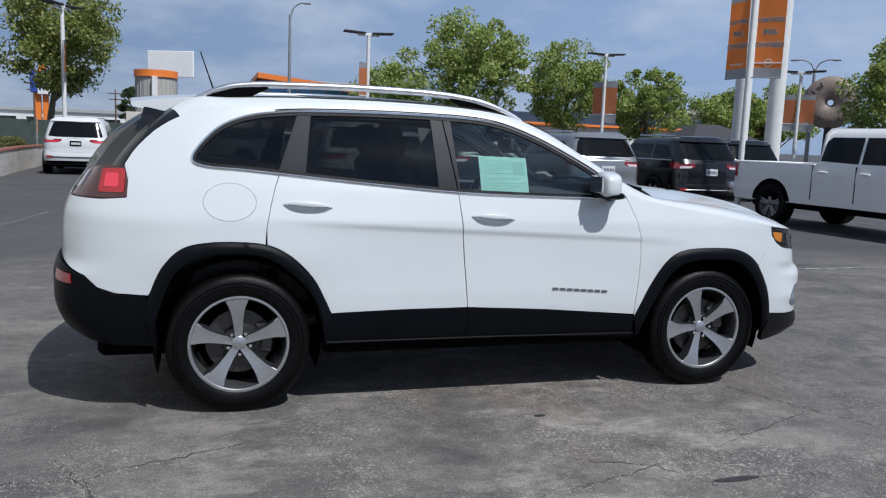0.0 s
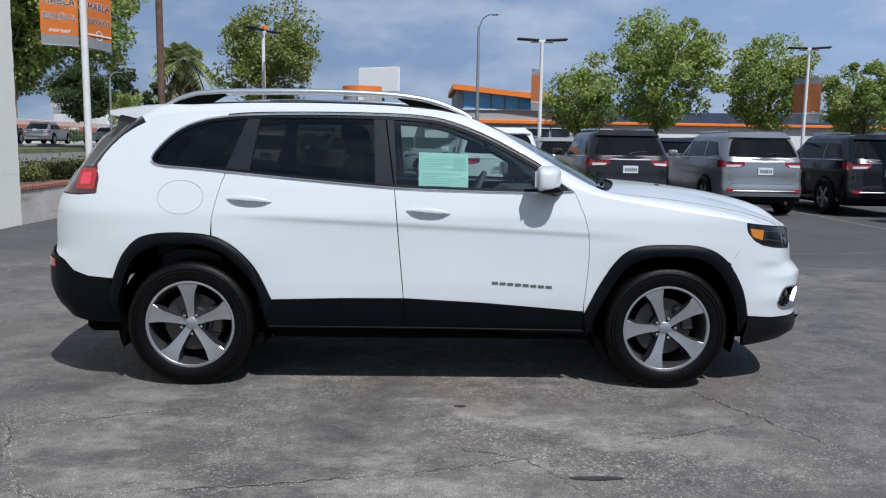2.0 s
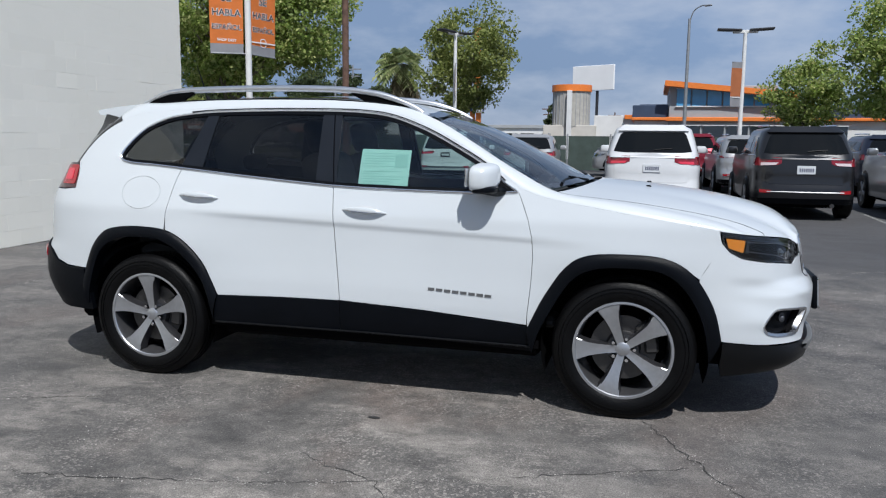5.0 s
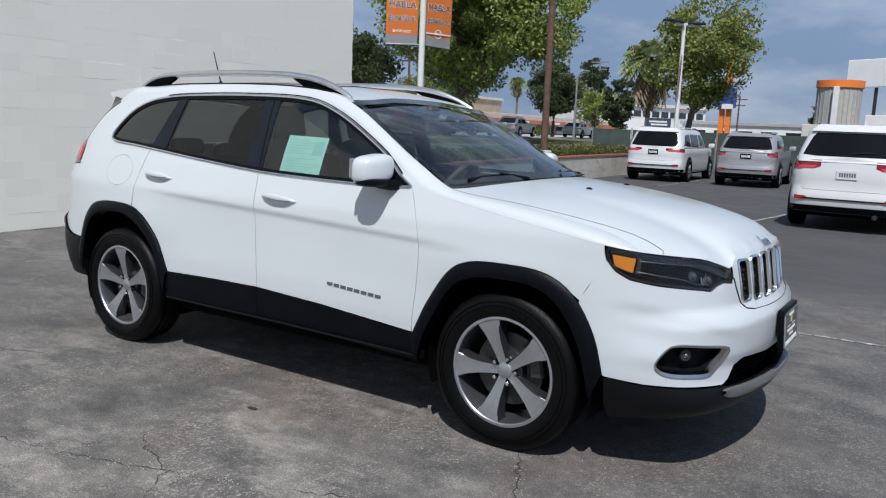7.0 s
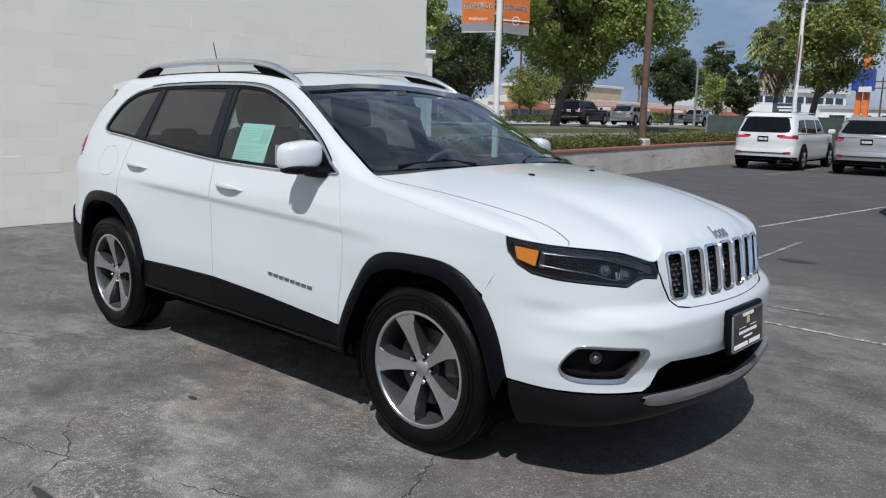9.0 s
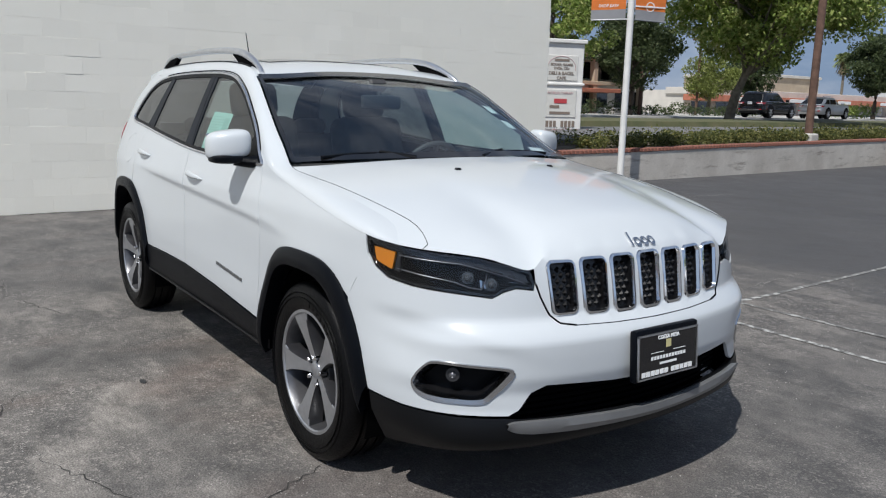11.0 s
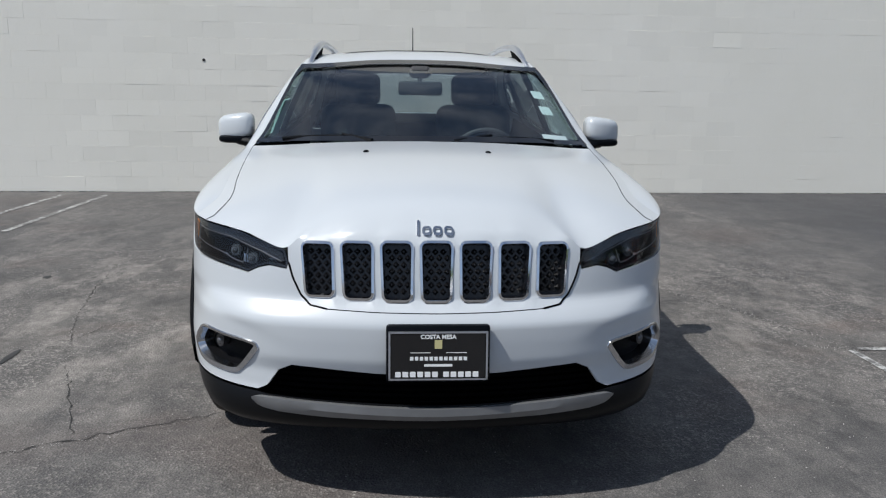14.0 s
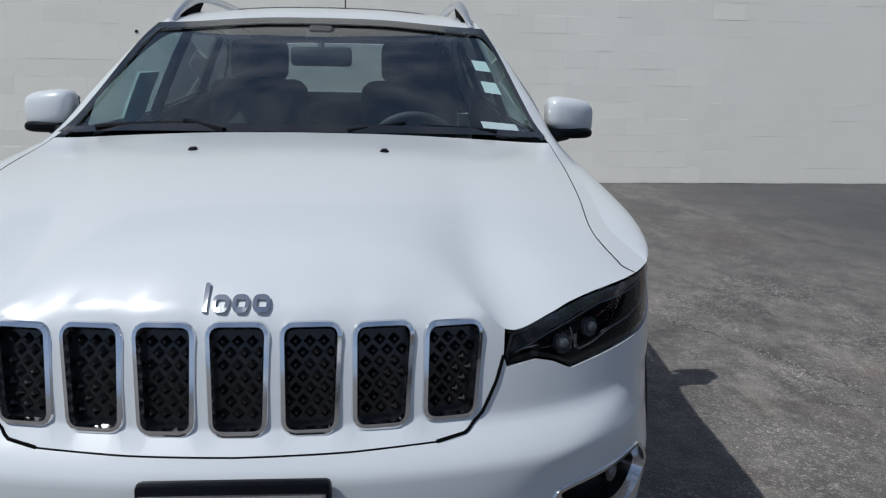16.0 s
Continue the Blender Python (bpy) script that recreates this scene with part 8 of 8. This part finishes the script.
def parked(name, m, paint, label, L=4.82, W=1.94, H=1.74, belt=1.15, hood=1.06, wb=2.9, r=0.38, rear_lean=0.36, g0=-0.95, front=0.95, clad=True, lampz=(0.985, 1.150), lampw=0.40, plate=True, chrome=True, pale_lens=True, dark_plate=False):
    """A parked car: lower body, cabin, glass, lamps, bumpers and wheels. x is ahead."""
    hl, hw = L / 2, W / 2
    low = Shape([(hl, 0), (hl - 0.02, 0.3 * hw), (hl - 0.09, 0.6 * hw), (hl - 0.25, 0.85 * hw), (hl - 0.6, 0.97 * hw), (hl - 1.2, hw), (0, hw), (-hl + 1.0, hw), (-hl + 0.45, 0.975 * hw), (-hl + 0.16, 0.90 * hw), (-hl + 0.05, 0.70 * hw), (-hl + 0.01, 0.35 * hw), (-hl, 0)],
                front=[(0.2, 0.12), (0.4, 0.0), (0.7, 0.0), (hood - 0.12, 0.08), (hood, 0.22)], side=[(0.2, 0.08), (0.35, 0.02), (0.55, 0.01), (0.8, 0.025), (0.92, 0.012), (belt, 0.05)],
                rear=[(0.2, 0.15), (0.36, 0.03), (0.45, 0.0), (0.62, 0.0), (0.68, 0.05), (0.9, 0.05), (belt, 0.09)])
    t = thing(name, m, label, "car", "parked cars")
    bm = bmesh.new()
    ring = loops(low, np.r_[0.30, 0.36, 0.42, 0.5, 0.6, 0.68, 0.75, 0.85, 0.92, 0.98, hood - 0.03, hood, belt], bm)
    x = ring[:, 0]
    ring[:, 2] = np.where(x > front - 0.2, np.minimum(ring[:, 2], hood + 0.02), ring[:, 2])
    cap(bm, ring, 0.05)
    part("body", fix(bm), paint, t)
    gw = hw - 0.06
    gb = -hl + 0.10
    up = Cabin([(front, 0), (front - 0.03, 0.4 * gw), (front - 0.16, 0.75 * gw), (front - 0.45, 0.95 * gw), (front - 0.9, gw), (0, gw), (gb + 0.8, gw), (gb + 0.3, 0.97 * gw), (gb + 0.07, 0.86 * gw), (gb + 0.01, 0.5 * gw), (gb, 0)], [(0, 0), (1, 0)], [(0, 0), (1, 0)], [(0, 0), (1, 0)])
    up.k = (belt, H, front, gb, 0.95, rear_lean, 0.20)
    bm = bmesh.new()
    ring = loops(up, np.r_[belt - 0.04, np.linspace(belt, H - 0.12, 6), H - 0.08, H - 0.05, H - 0.02], bm)
    cap(bm, ring, 0.035)
    part("cabin", fix(bm), paint, t)

    class Back(Shape):
        def __init__(self, s):
            self.s, self.L = s, s.L

        def at(self, sz):
            sz = np.atleast_2d(np.asarray(sz, float)).copy()
            w = sz[:, 0] > self.s.L
            sz[w, 0] = -(2 * self.s.L - sz[w, 0])
            return self.s.at(sz)
    bk_u, bk_l = Back(up), Back(low)

    rw = [(up.r(0.60 * gw, belt + 0.05)), (up.r(0.84 * gw, belt + 0.07)), up.r(0.80 * gw, H - 0.18), up.r(0.74 * gw, H - 0.13)]
    rw = rw + [(2 * up.L - s, z) for s, z in rw[::-1]]
    part("rear_window", bk_u.patch(rw, off=0.006, gap=0, flange=0.004, step=0.1), CARGLASS, t, "dark tinted rear window")
    sp = [up.r(0.86 * gw, H - 0.125), up.r(0.84 * gw, H - 0.035)]
    sp = sp + [(2 * up.L - s, z) for s, z in sp[::-1]]
    part("spoiler", bk_u.patch(sp, off=0.05, gap=0, flange=0.05, step=0.12), paint, t)
    wsn = [up.f(0.80 * gw, belt + 0.06), up.f(0.66 * gw, H - 0.16)]
    part("windshield", up.patch(wsn + [(-s, z) for s, z in wsn[::-1]], off=0.006, gap=0, flange=0.004, step=0.1), CARGLASS, t, "dark reflecting windscreen")
    tg = [low.r(0.70 * hw, 0.66), low.r(0.76 * hw, 0.72), low.r(0.76 * hw, belt - 0.03)]
    part("tailgate", bk_l.patch(tg + [(2 * low.L - s, z) for s, z in tg[::-1]], off=0.006, gap=0, flange=0.012, step=0.08), paint, t)
    top = H - 0.17
    for sg in (1, -1):
        xs = [gb + 0.26, -hl + 1.20, -0.10, 0.0, front - 0.5]
        wins_ = [[(xs[0] + 0.05, belt + 0.09), (xs[1], belt + 0.05), (xs[1] + 0.04, top), (xs[0] + 0.25, top - 0.03)], [(xs[1] + 0.09, belt + 0.05), (-0.10, belt + 0.03), (-0.10, top), (xs[1] + 0.13, top)], [(0.0, belt + 0.03), (front - 0.55, belt + 0.04), (front - 0.85, top - 0.16), (front - 1.15, top), (0.0, top)]]
        for w in wins_:
            part("window", up.patch([(up.x(a, z)[0] * sg, z) for a, z in w], off=0.005, gap=0, flange=0.004, step=0.12), CARGLASS, t, "dark tinted side window")
        if chrome:
            bm = bmesh.new()
            tube(bm, [up.on([(up.x(a, belt + 0.02)[0] * sg, belt + 0.02)], 0.006)[0] for a in np.linspace(gb + 0.3, front - 0.3, 14)], 0.010, 6)
            part("window_trim", bm, CHROME, t, "bright belt trim")
        z0, z1 = lampz
        lm = [low.x(-hl + 0.42, z1 - 0.02), low.x(-hl + 0.36, z0), low.r(hw - 0.1 - lampw * 0.75, z0 + 0.01), low.r(hw - 0.1 - lampw, z0 + 0.05), low.r(hw - 0.1 - lampw, z1 - 0.01)]
        lm = [(s * sg, min(z, belt - 0.01)) for s, z in lm]
        tl = part("tail_light", low.patch(lm, off=0.010, gap=0, flange=0.012, step=0.08), DEEPRED, t, "red tail light")
        lw = [low.r(hw - 0.12, z0 + 0.004), low.r(hw - 0.1 - lampw * 0.74, z0 + 0.018), low.r(hw - 0.1 - lampw * 0.86, z0 + 0.062), low.r(hw - 0.12, z0 + 0.058)]
        part("reversing_lens", low.patch([(s * sg, z) for s, z in lw], off=0.014, gap=0, flange=0.003, step=0.1), PALELENS if pale_lens else INNERRED, tl)
        rf = [low.r(hw - 0.16, 0.50), low.r(hw - 0.34, 0.50), low.r(hw - 0.34, 0.55), low.r(hw - 0.16, 0.56)]
        part("reflector", low.patch([(s * sg, z) for s, z in rf], off=0.018, gap=0, flange=0.004, step=0.1), REDLENS, t)
        hd = [low.x(hl - 0.62, 0.92), low.x(hl - 0.3, 0.80), low.f(0.5 * hw, 0.80), low.f(0.5 * hw, 0.92)]
        part("headlight", low.patch([(s * sg, z) for s, z in hd], off=0.008, gap=0, flange=0.004, step=0.08), REFLECTOR, t)
        for xa in (wb / 2, -wb / 2):
            xa += 0.02
            # filled dark patch on the uncut body; its colour stands for the shaded well
            arch = [(low.x(xa + (r + 0.07) * math.cos(a), 0)[0] * sg, max(0.3, 0.38 + (r + 0.07) * math.sin(a))) for a in np.linspace(0, math.pi, 20)]
            part("wheel_arch", low.patch(arch, off=0.006, gap=0, flange=0.004, step=0.1), PLASTIC if clad else DARK, t)
            hub = new("wheel")
            hub.parent = t
            hub.location = (xa, -sg * (hw - 0.10), r)
            bm = bmesh.new()
            lathe(bm, [(r * 0.62, -0.11 * sg), (r * 0.92, -0.125 * sg), (r, -0.09 * sg), (r, 0.1 * sg), (r * 0.6, 0.11 * sg)], 30)
            part("tyre", fix(bm), RUBBER, hub)
            bm = bmesh.new()
            lathe(bm, [(0.02, -0.10 * sg), (r * 0.16, -0.10 * sg), (r * 0.16, -0.075 * sg), (r * 0.60, -0.07 * sg), (r * 0.66, -0.115 * sg)], 30)
            part("rim", fix(bm), ALLOYDARK, hub)
            for k in range(5):
                a = 2 * math.pi * k / 5 + 0.3
                bm = bmesh.new()
                box(bm, (0.02, -0.118, -0.035), (r * 0.63, -0.085, 0.035), 0.008, Matrix.Diagonal((1, sg, 1, 1)))
                bmesh.ops.transform(bm, matrix=Matrix.Rotation(a, 4, "Y"), verts=bm.verts)
                part("spoke", fix(bm), ALLOY, hub)
        mb = bmesh.new()
        box(mb, (front - 0.55, -sg * (hw + 0.10) - 0.10, belt + 0.02), (front - 0.40, -sg * (hw + 0.10) + 0.10, belt + 0.17), 0.04, None, 2)
        part("mirror", mb, paint, t)
        rl = bmesh.new()
        tube(rl, [(a, -sg * (gw - 0.27), H + 0.035 - 0.03 * abs((a + 0.6) / 1.4) ** 4) for a in np.linspace(gb + 0.6, front - 1.1, 12)], 0.018, 6)
        part("roof_rail", rl, CHROME if chrome else PLASTIC, t)
    bp_ = [low.x(-hl + 0.42, 0.40), low.r(0.5 * hw, 0.41), low.r(0.5 * hw, 0.31), low.x(-hl + 0.42, 0.31)]
    bp_ = bp_[:2] + [(2 * low.L - s, z) for s, z in (bp_[1], bp_[0], bp_[3], bp_[2])] + bp_[2:]
    if clad:
        part("lower_bumper", bk_l.patch(bp_, off=0.012, gap=0, flange=0.015, step=0.12), PLASTIC, t)
    if chrome:
        bm = bmesh.new()
        tube(bm, [low.on([low.r(y, 0.52) if y >= 0 else (low.r(y, 0.52)[0], 0.52)], 0.012)[0] for y in np.linspace(-0.7 * hw, 0.7 * hw, 15)], 0.013, 6)
        part("bumper_trim", bm, SKID if pale_lens else PLASTIC, t)
    # rear wiper and lower trim of the tailgate glass
    wz = belt + 0.09
    w0, w1 = up.on([up.r(0.02, wz)], 0.015)[0], up.on([up.r(0.42 * gw, wz + 0.03)], 0.015)[0]
    bm = bmesh.new()
    tube(bm, [w0, (w0 + w1) / 2 + [0, 0, 0.006], w1], 0.010, 6)
    part("rear_wiper", bm, PLASTIC, t)
    if plate:
        px = low.at([low.r(0, 0.86)])[0][0] - 0.012
        pl_ = part("number_plate", boxes(((px - 0.008, -0.155, 0.845), (px, 0.155, 0.995), 0.004)), DARK if dark_plate else PLATE, t)
        bm = bmesh.new()
        for k in range(7):
            box(bm, (px - 0.011, 0.115 - 0.036 * k - 0.024, 0.885), (px - 0.0085, 0.115 - 0.036 * k, 0.95))
        part("plain_bars", bm, PAPERW if dark_plate else PLATEBAR, pl_)
    part("underbody", boxes(((-hl + 0.35, -hw + 0.18, 0.22), (hl - 0.35, hw - 0.18, 0.5), 0.03)), DARK, t)
    bm = bmesh.new()
    tube(bm, [(-hl + 0.3, -hw + 0.45, 0.28), (-hl + 0.06, -hw + 0.45, 0.28)], 0.04, 10)
    part("exhaust", bm, STEEL, t)
    return t


def paint(name, c, metal=0.5, rough=0.3):
    return material(name, c, rough, metal=metal, coat=0.5, vary=0.03, scale=3)


P_WHITE = paint("parked_white", (0.60, 0.61, 0.62), 0.0)
P_TRUCK = paint("truck_white", (0.80, 0.80, 0.80), 0.0)
P_GREY = paint("granite_grey", (0.022, 0.022, 0.024), 0.5)
P_SILVER = paint("billet_silver", (0.32, 0.33, 0.34), 0.7)
P_BLACK = paint("gloss_black_paint", (0.004, 0.004, 0.005), 0.0, 0.2)
P_RED = paint("dark_red_paint", (0.22, 0.012, 0.025), 0.4)
P_PALE = paint("pale_silver_paint", (0.46, 0.46, 0.46), 0.6)
P_BLUE = paint("dark_blue_paint", (0.015, 0.02, 0.04), 0.4)
for x, ry, p, lb in ((1.44, 10.1, P_WHITE, "white parked SUV seen from behind"), (4.14, 10.65, P_GREY, "dark grey parked SUV seen from behind"), (6.90, 10.65, P_SILVER, "silver parked SUV seen from behind"), (9.52, 10.65, P_BLACK, "black parked SUV with chrome trim")):
    parked("suv", pose(x, ry + 2.41, 0, 0, 0, 90), p, lb, W=1.80 if p is P_WHITE else 1.84, H=1.70, pale_lens=p is not P_WHITE)
parked("suv", pose(2.75, 26.6, 0, 0, 0, 90), P_RED, "dark red parked SUV in the second row", H=1.70)
parked("suv", pose(3.98, 20.4, 0, 0, 0, 92), P_PALE, "pale silver parked SUV in the second row", W=1.80, H=1.60, belt=1.06)
parked("suv", pose(13.6, 16.6, 0, 0, 0, 88), P_BLACK, "black parked SUV behind the pickup", H=1.72)
parked("suv", pose(7.6, 20.2, 0, 0, 0, 90), P_BLUE, "dark blue parked SUV in the second row", H=1.64)
parked("minivan", pose(-5.28, 22.9, 0, 0, 0, 93), P_WHITE, "white minivan parked by the lamp post", L=4.9, W=1.88, H=1.66, belt=1.05, hood=1.0, wb=3.05, r=0.345, rear_lean=0.30, front=1.55, lampz=(0.93, 1.08), lampw=0.46, pale_lens=False, dark_plate=True)
parked("suv", pose(-2.6, 23.0, 0, 0, 0, 94), P_PALE, "silver crossover parked beside the minivan", L=4.6, W=1.80, H=1.60, belt=1.08, wb=2.82, r=0.37, rear_lean=0.45, lampz=(0.92, 1.10), lampw=0.20, pale_lens=False, dark_plate=True)
parked("suv", pose(1.4, 29.0, 0, 0, 0, 180), P_PALE, "silver car parked sideways in the distance", H=1.6)
parked("car", pose(-26.2, 51.0, 0.93, 0, 0, 95), P_SILVER, "silver car parked across the street", L=4.6, W=1.8, H=1.45, belt=0.92, hood=0.88, wb=2.7, r=0.33, rear_lean=0.9, front=0.9, lampz=(0.78, 0.90), clad=False)
parked("car", pose(-26.6, 45.0, 0.93, 0, 0, 95), P_BLACK, "black SUV parked across the street", L=4.7, W=1.85, H=1.6, belt=1.0, hood=0.98, wb=2.7, r=0.36, lampz=(0.85, 0.98))
parked("car", pose(-27.6, 66.0, 0.93, 0, 0, 95), P_WHITE, "white car parked across the street", L=4.6, W=1.8, H=1.45, belt=0.92, hood=0.88, wb=2.7, r=0.33, rear_lean=0.9, front=0.9, lampz=(0.78, 0.90), clad=False)


def pickup(m, paint_m, label):
    """A crew-cab pickup; x is ahead."""
    t = thing("pickup", m, label, "pickup", "parked cars")
    low = Shape([(2.9, 0), (2.86, 0.5), (2.7, 0.85), (2.3, 0.97), (1.5, 1.0), (0, 1.0), (-2.2, 1.0), (-2.75, 0.98), (-2.88, 0.9), (-2.9, 0.5), (-2.9, 0)],
                front=[(0.4, 0.1), (0.6, 0.0), (1.0, 0.02), (1.3, 0.15)], side=[(0.4, 0.04), (0.6, 0.01), (0.9, 0.02), (1.05, 0.0), (1.3, 0.05)], rear=[(0.4, 0.05), (0.6, 0), (1.3, 0.02)])
    bm = bmesh.new()
    ring = loops(low, (0.48, 0.55, 0.7, 0.85, 1.0, 1.1, 1.22), bm)
    part("body", fix(bm), paint_m, t)
    part("bed_floor", fix(boxes(((-2.82, -0.90, 0.85), (-0.75, 0.90, 0.90)))), DARK, t)
    part("hood", fix(boxes(((0.9, -0.90, 1.12), (2.78, 0.90, 1.27), 0.06))), paint_m, t)
    part("bed_rail", boxes(((-2.86, -0.97, 1.20), (-0.75, -0.87, 1.245), 0.012), ((-2.86, 0.87, 1.20), (-0.75, 0.97, 1.245), 0.012), ((-2.88, -0.97, 1.20), (-2.78, 0.97, 1.245), 0.012)), paint_m, t)
    up = Shape([(1.45, 0), (1.4, 0.5), (1.2, 0.82), (0.8, 0.92), (0, 0.94), (-0.55, 0.93), (-0.76, 0.86), (-0.80, 0.5), (-0.80, 0)], front=[(1.1, 0), (1.88, 0.85), (1.94, 1.0)], side=[(1.1, -0.02), (1.22, 0), (1.8, 0.17), (1.94, 0.34)], rear=[(1.1, 0), (1.8, 0.08), (1.94, 0.2)])
    bm = bmesh.new()
    ring = loops(up, (0.9, 1.1, 1.22, 1.4, 1.6, 1.78, 1.86, 1.9), bm)
    cap(bm, ring, 0.03)
    part("cab", fix(bm), paint_m, t)
    for sg in (1, -1):
        for w in ([(-0.68, 1.30), (0.18, 1.27), (0.16, 1.74), (-0.55, 1.74), (-0.66, 1.66)], [(0.24, 1.27), (1.02, 1.27), (0.78, 1.60), (0.58, 1.74), (0.22, 1.74)]):
            part("window", up.patch([(up.x(a, z)[0] * sg, z) for a, z in w], off=0.006, gap=0, flange=0.005, step=0.1), CARGLASS, t, "dark tinted side window")
        tl = [low.x(-2.72, 0.92), low.x(-2.72, 1.2), low.r(0.86, 1.2), low.r(0.86, 0.92)]
        part("tail_light", low.patch([(s * sg, z) for s, z in tl], off=0.012, gap=0, flange=0.012, step=0.08), REDLENS, t, "red tail light")
        for x0 in (-0.62, 0.30):
            bm = bmesh.new()
            tube(bm, [(x0 + a, -sg * (1.0 + 0.025 * math.sin(math.pi * (a + 0.02) / 0.24)), 1.10) for a in np.linspace(0, 0.2, 7)], 0.018, 8)
            part("handle", bm, paint_m, t)
        for xg in (-0.76, 0.20, 1.10):
            part("door_gap", boxes(((xg - 0.005, -sg * 0.985 - 0.012, 0.58), (xg + 0.005, -sg * 0.985 + 0.012, 1.22))), DARK, t)
        for xa in (-1.75, 1.95):
            # wheel opening is a filled black patch, the shade inside painted on
            arch = [(low.x(xa + 0.50 * math.cos(a), 0)[0] * sg, max(0.49, 0.42 + 0.50 * math.sin(a))) for a in np.linspace(0, math.pi, 20)]
            part("wheel_arch", low.patch(arch, off=0.005, gap=0, flange=0.004, step=0.1), DARK, t)
            hub = new("wheel")
            hub.parent = t
            hub.location = (xa, -sg * 0.86, 0.41)
            r = 0.41
            bm = bmesh.new()
            lathe(bm, [(r * 0.62, -0.13 * sg), (r * 0.92, -0.145 * sg), (r, -0.11 * sg), (r, 0.12 * sg), (r * 0.6, 0.13 * sg)], 32)
            part("tyre", fix(bm), RUBBER, hub)
            bm = bmesh.new()
            lathe(bm, [(0.02, -0.11 * sg), (r * 0.2, -0.11 * sg), (r * 0.2, -0.085 * sg), (r * 0.60, -0.08 * sg), (r * 0.66, -0.135 * sg)], 32)
            part("rim", fix(bm), ALLOYDARK, hub)
            for k in range(10):
                a = 2 * math.pi * k / 10 + 0.16 * (1 if k % 2 else -1)
                bm = bmesh.new()
                box(bm, (0.03, -0.130, -0.018), (r * 0.63, -0.095, 0.018), 0.006, Matrix.Diagonal((1, sg, 1, 1)))
                bmesh.ops.transform(bm, matrix=Matrix.Rotation(a, 4, "Y"), verts=bm.verts)
                part("spoke", fix(bm), ALLOY, hub)
    part("rear_bumper", boxes(((-3.05, -0.96, 0.55), (-2.84, 0.96, 0.78), 0.05, None, 2)), CHROME, t, "chrome rear bumper")
    part("underbody", boxes(((-2.5, -0.75, 0.35), (2.5, 0.75, 0.6), 0.03)), DARK, t)
    return t


pickup(pose(10.38, 6.68, 0, 0, 0, -85), P_TRUCK, "white crew cab pickup truck parked alongside")

# ---------------------------------------------------------------- blocks of the white wall
block_me = []
rb_ = random.Random(9)
for k in range(5):
    bm = bmesh.new()
    box(bm, (-0.06, -0.2031, -0.1015), (0.0, 0.2031, 0.1014), 0.0008)
    for v in bm.verts:
        if v.co.x > -0.02:
            v.co.x += rb_.uniform(-0.0003, 0.0003)
            v.co.z += rb_.uniform(-0.0003, 0.0001)
    me = bpy.data.meshes.new("block")
    bm.to_mesh(me)
    bm.free()
    me.materials.append(WALLM)
    block_me.append(me)
tmpl = [(np.array([tuple(v.co) for v in me.vertices]), [tuple(p.vertices) for p in me.polygons]) for me in block_me]
V, Fc, n = [], [], 0
for row in range(27):
    z = 0.101 + 0.2032 * row
    for col in range(-34, 19):
        y = col * 0.4064 + (0.2032 if row % 2 else 0.0)
        wide = (min(y + 0.2032, 7.33) - (y - 0.2032)) / 0.4064
        if wide < 0.06:
            continue
        k = rb_.randrange(5)
        out = rb_.choice((0, 0, 0, 0, 0, 0, 0.0004, 0.0012))
        tilt = rb_.choice((0, 1, 1, 1)) * rb_.gauss(0, 0.0062)
        if -4.3 < y < 4.6 and row < 13:
            ob = new("block", block_me[k])
            ob.parent = wall
            ob.matrix_basis = Matrix.Translation((out, y, z)) @ Matrix.Rotation(tilt, 4, "Y")
        else:
            v, f = tmpl[k]
            V += [tuple(p) for p in (v * [1, wide, 1] + [out, y - 0.2032 * (1 - wide), z])]
            Fc += [tuple(i + n for i in q) for q in f]
            n += len(v)
me = bpy.data.meshes.new("block_rest")
me.from_pydata(V, [], Fc)
me.materials.append(WALLM)
ob = tagged(new("block_rest", me), kind="stuff")
ob.parent = wall
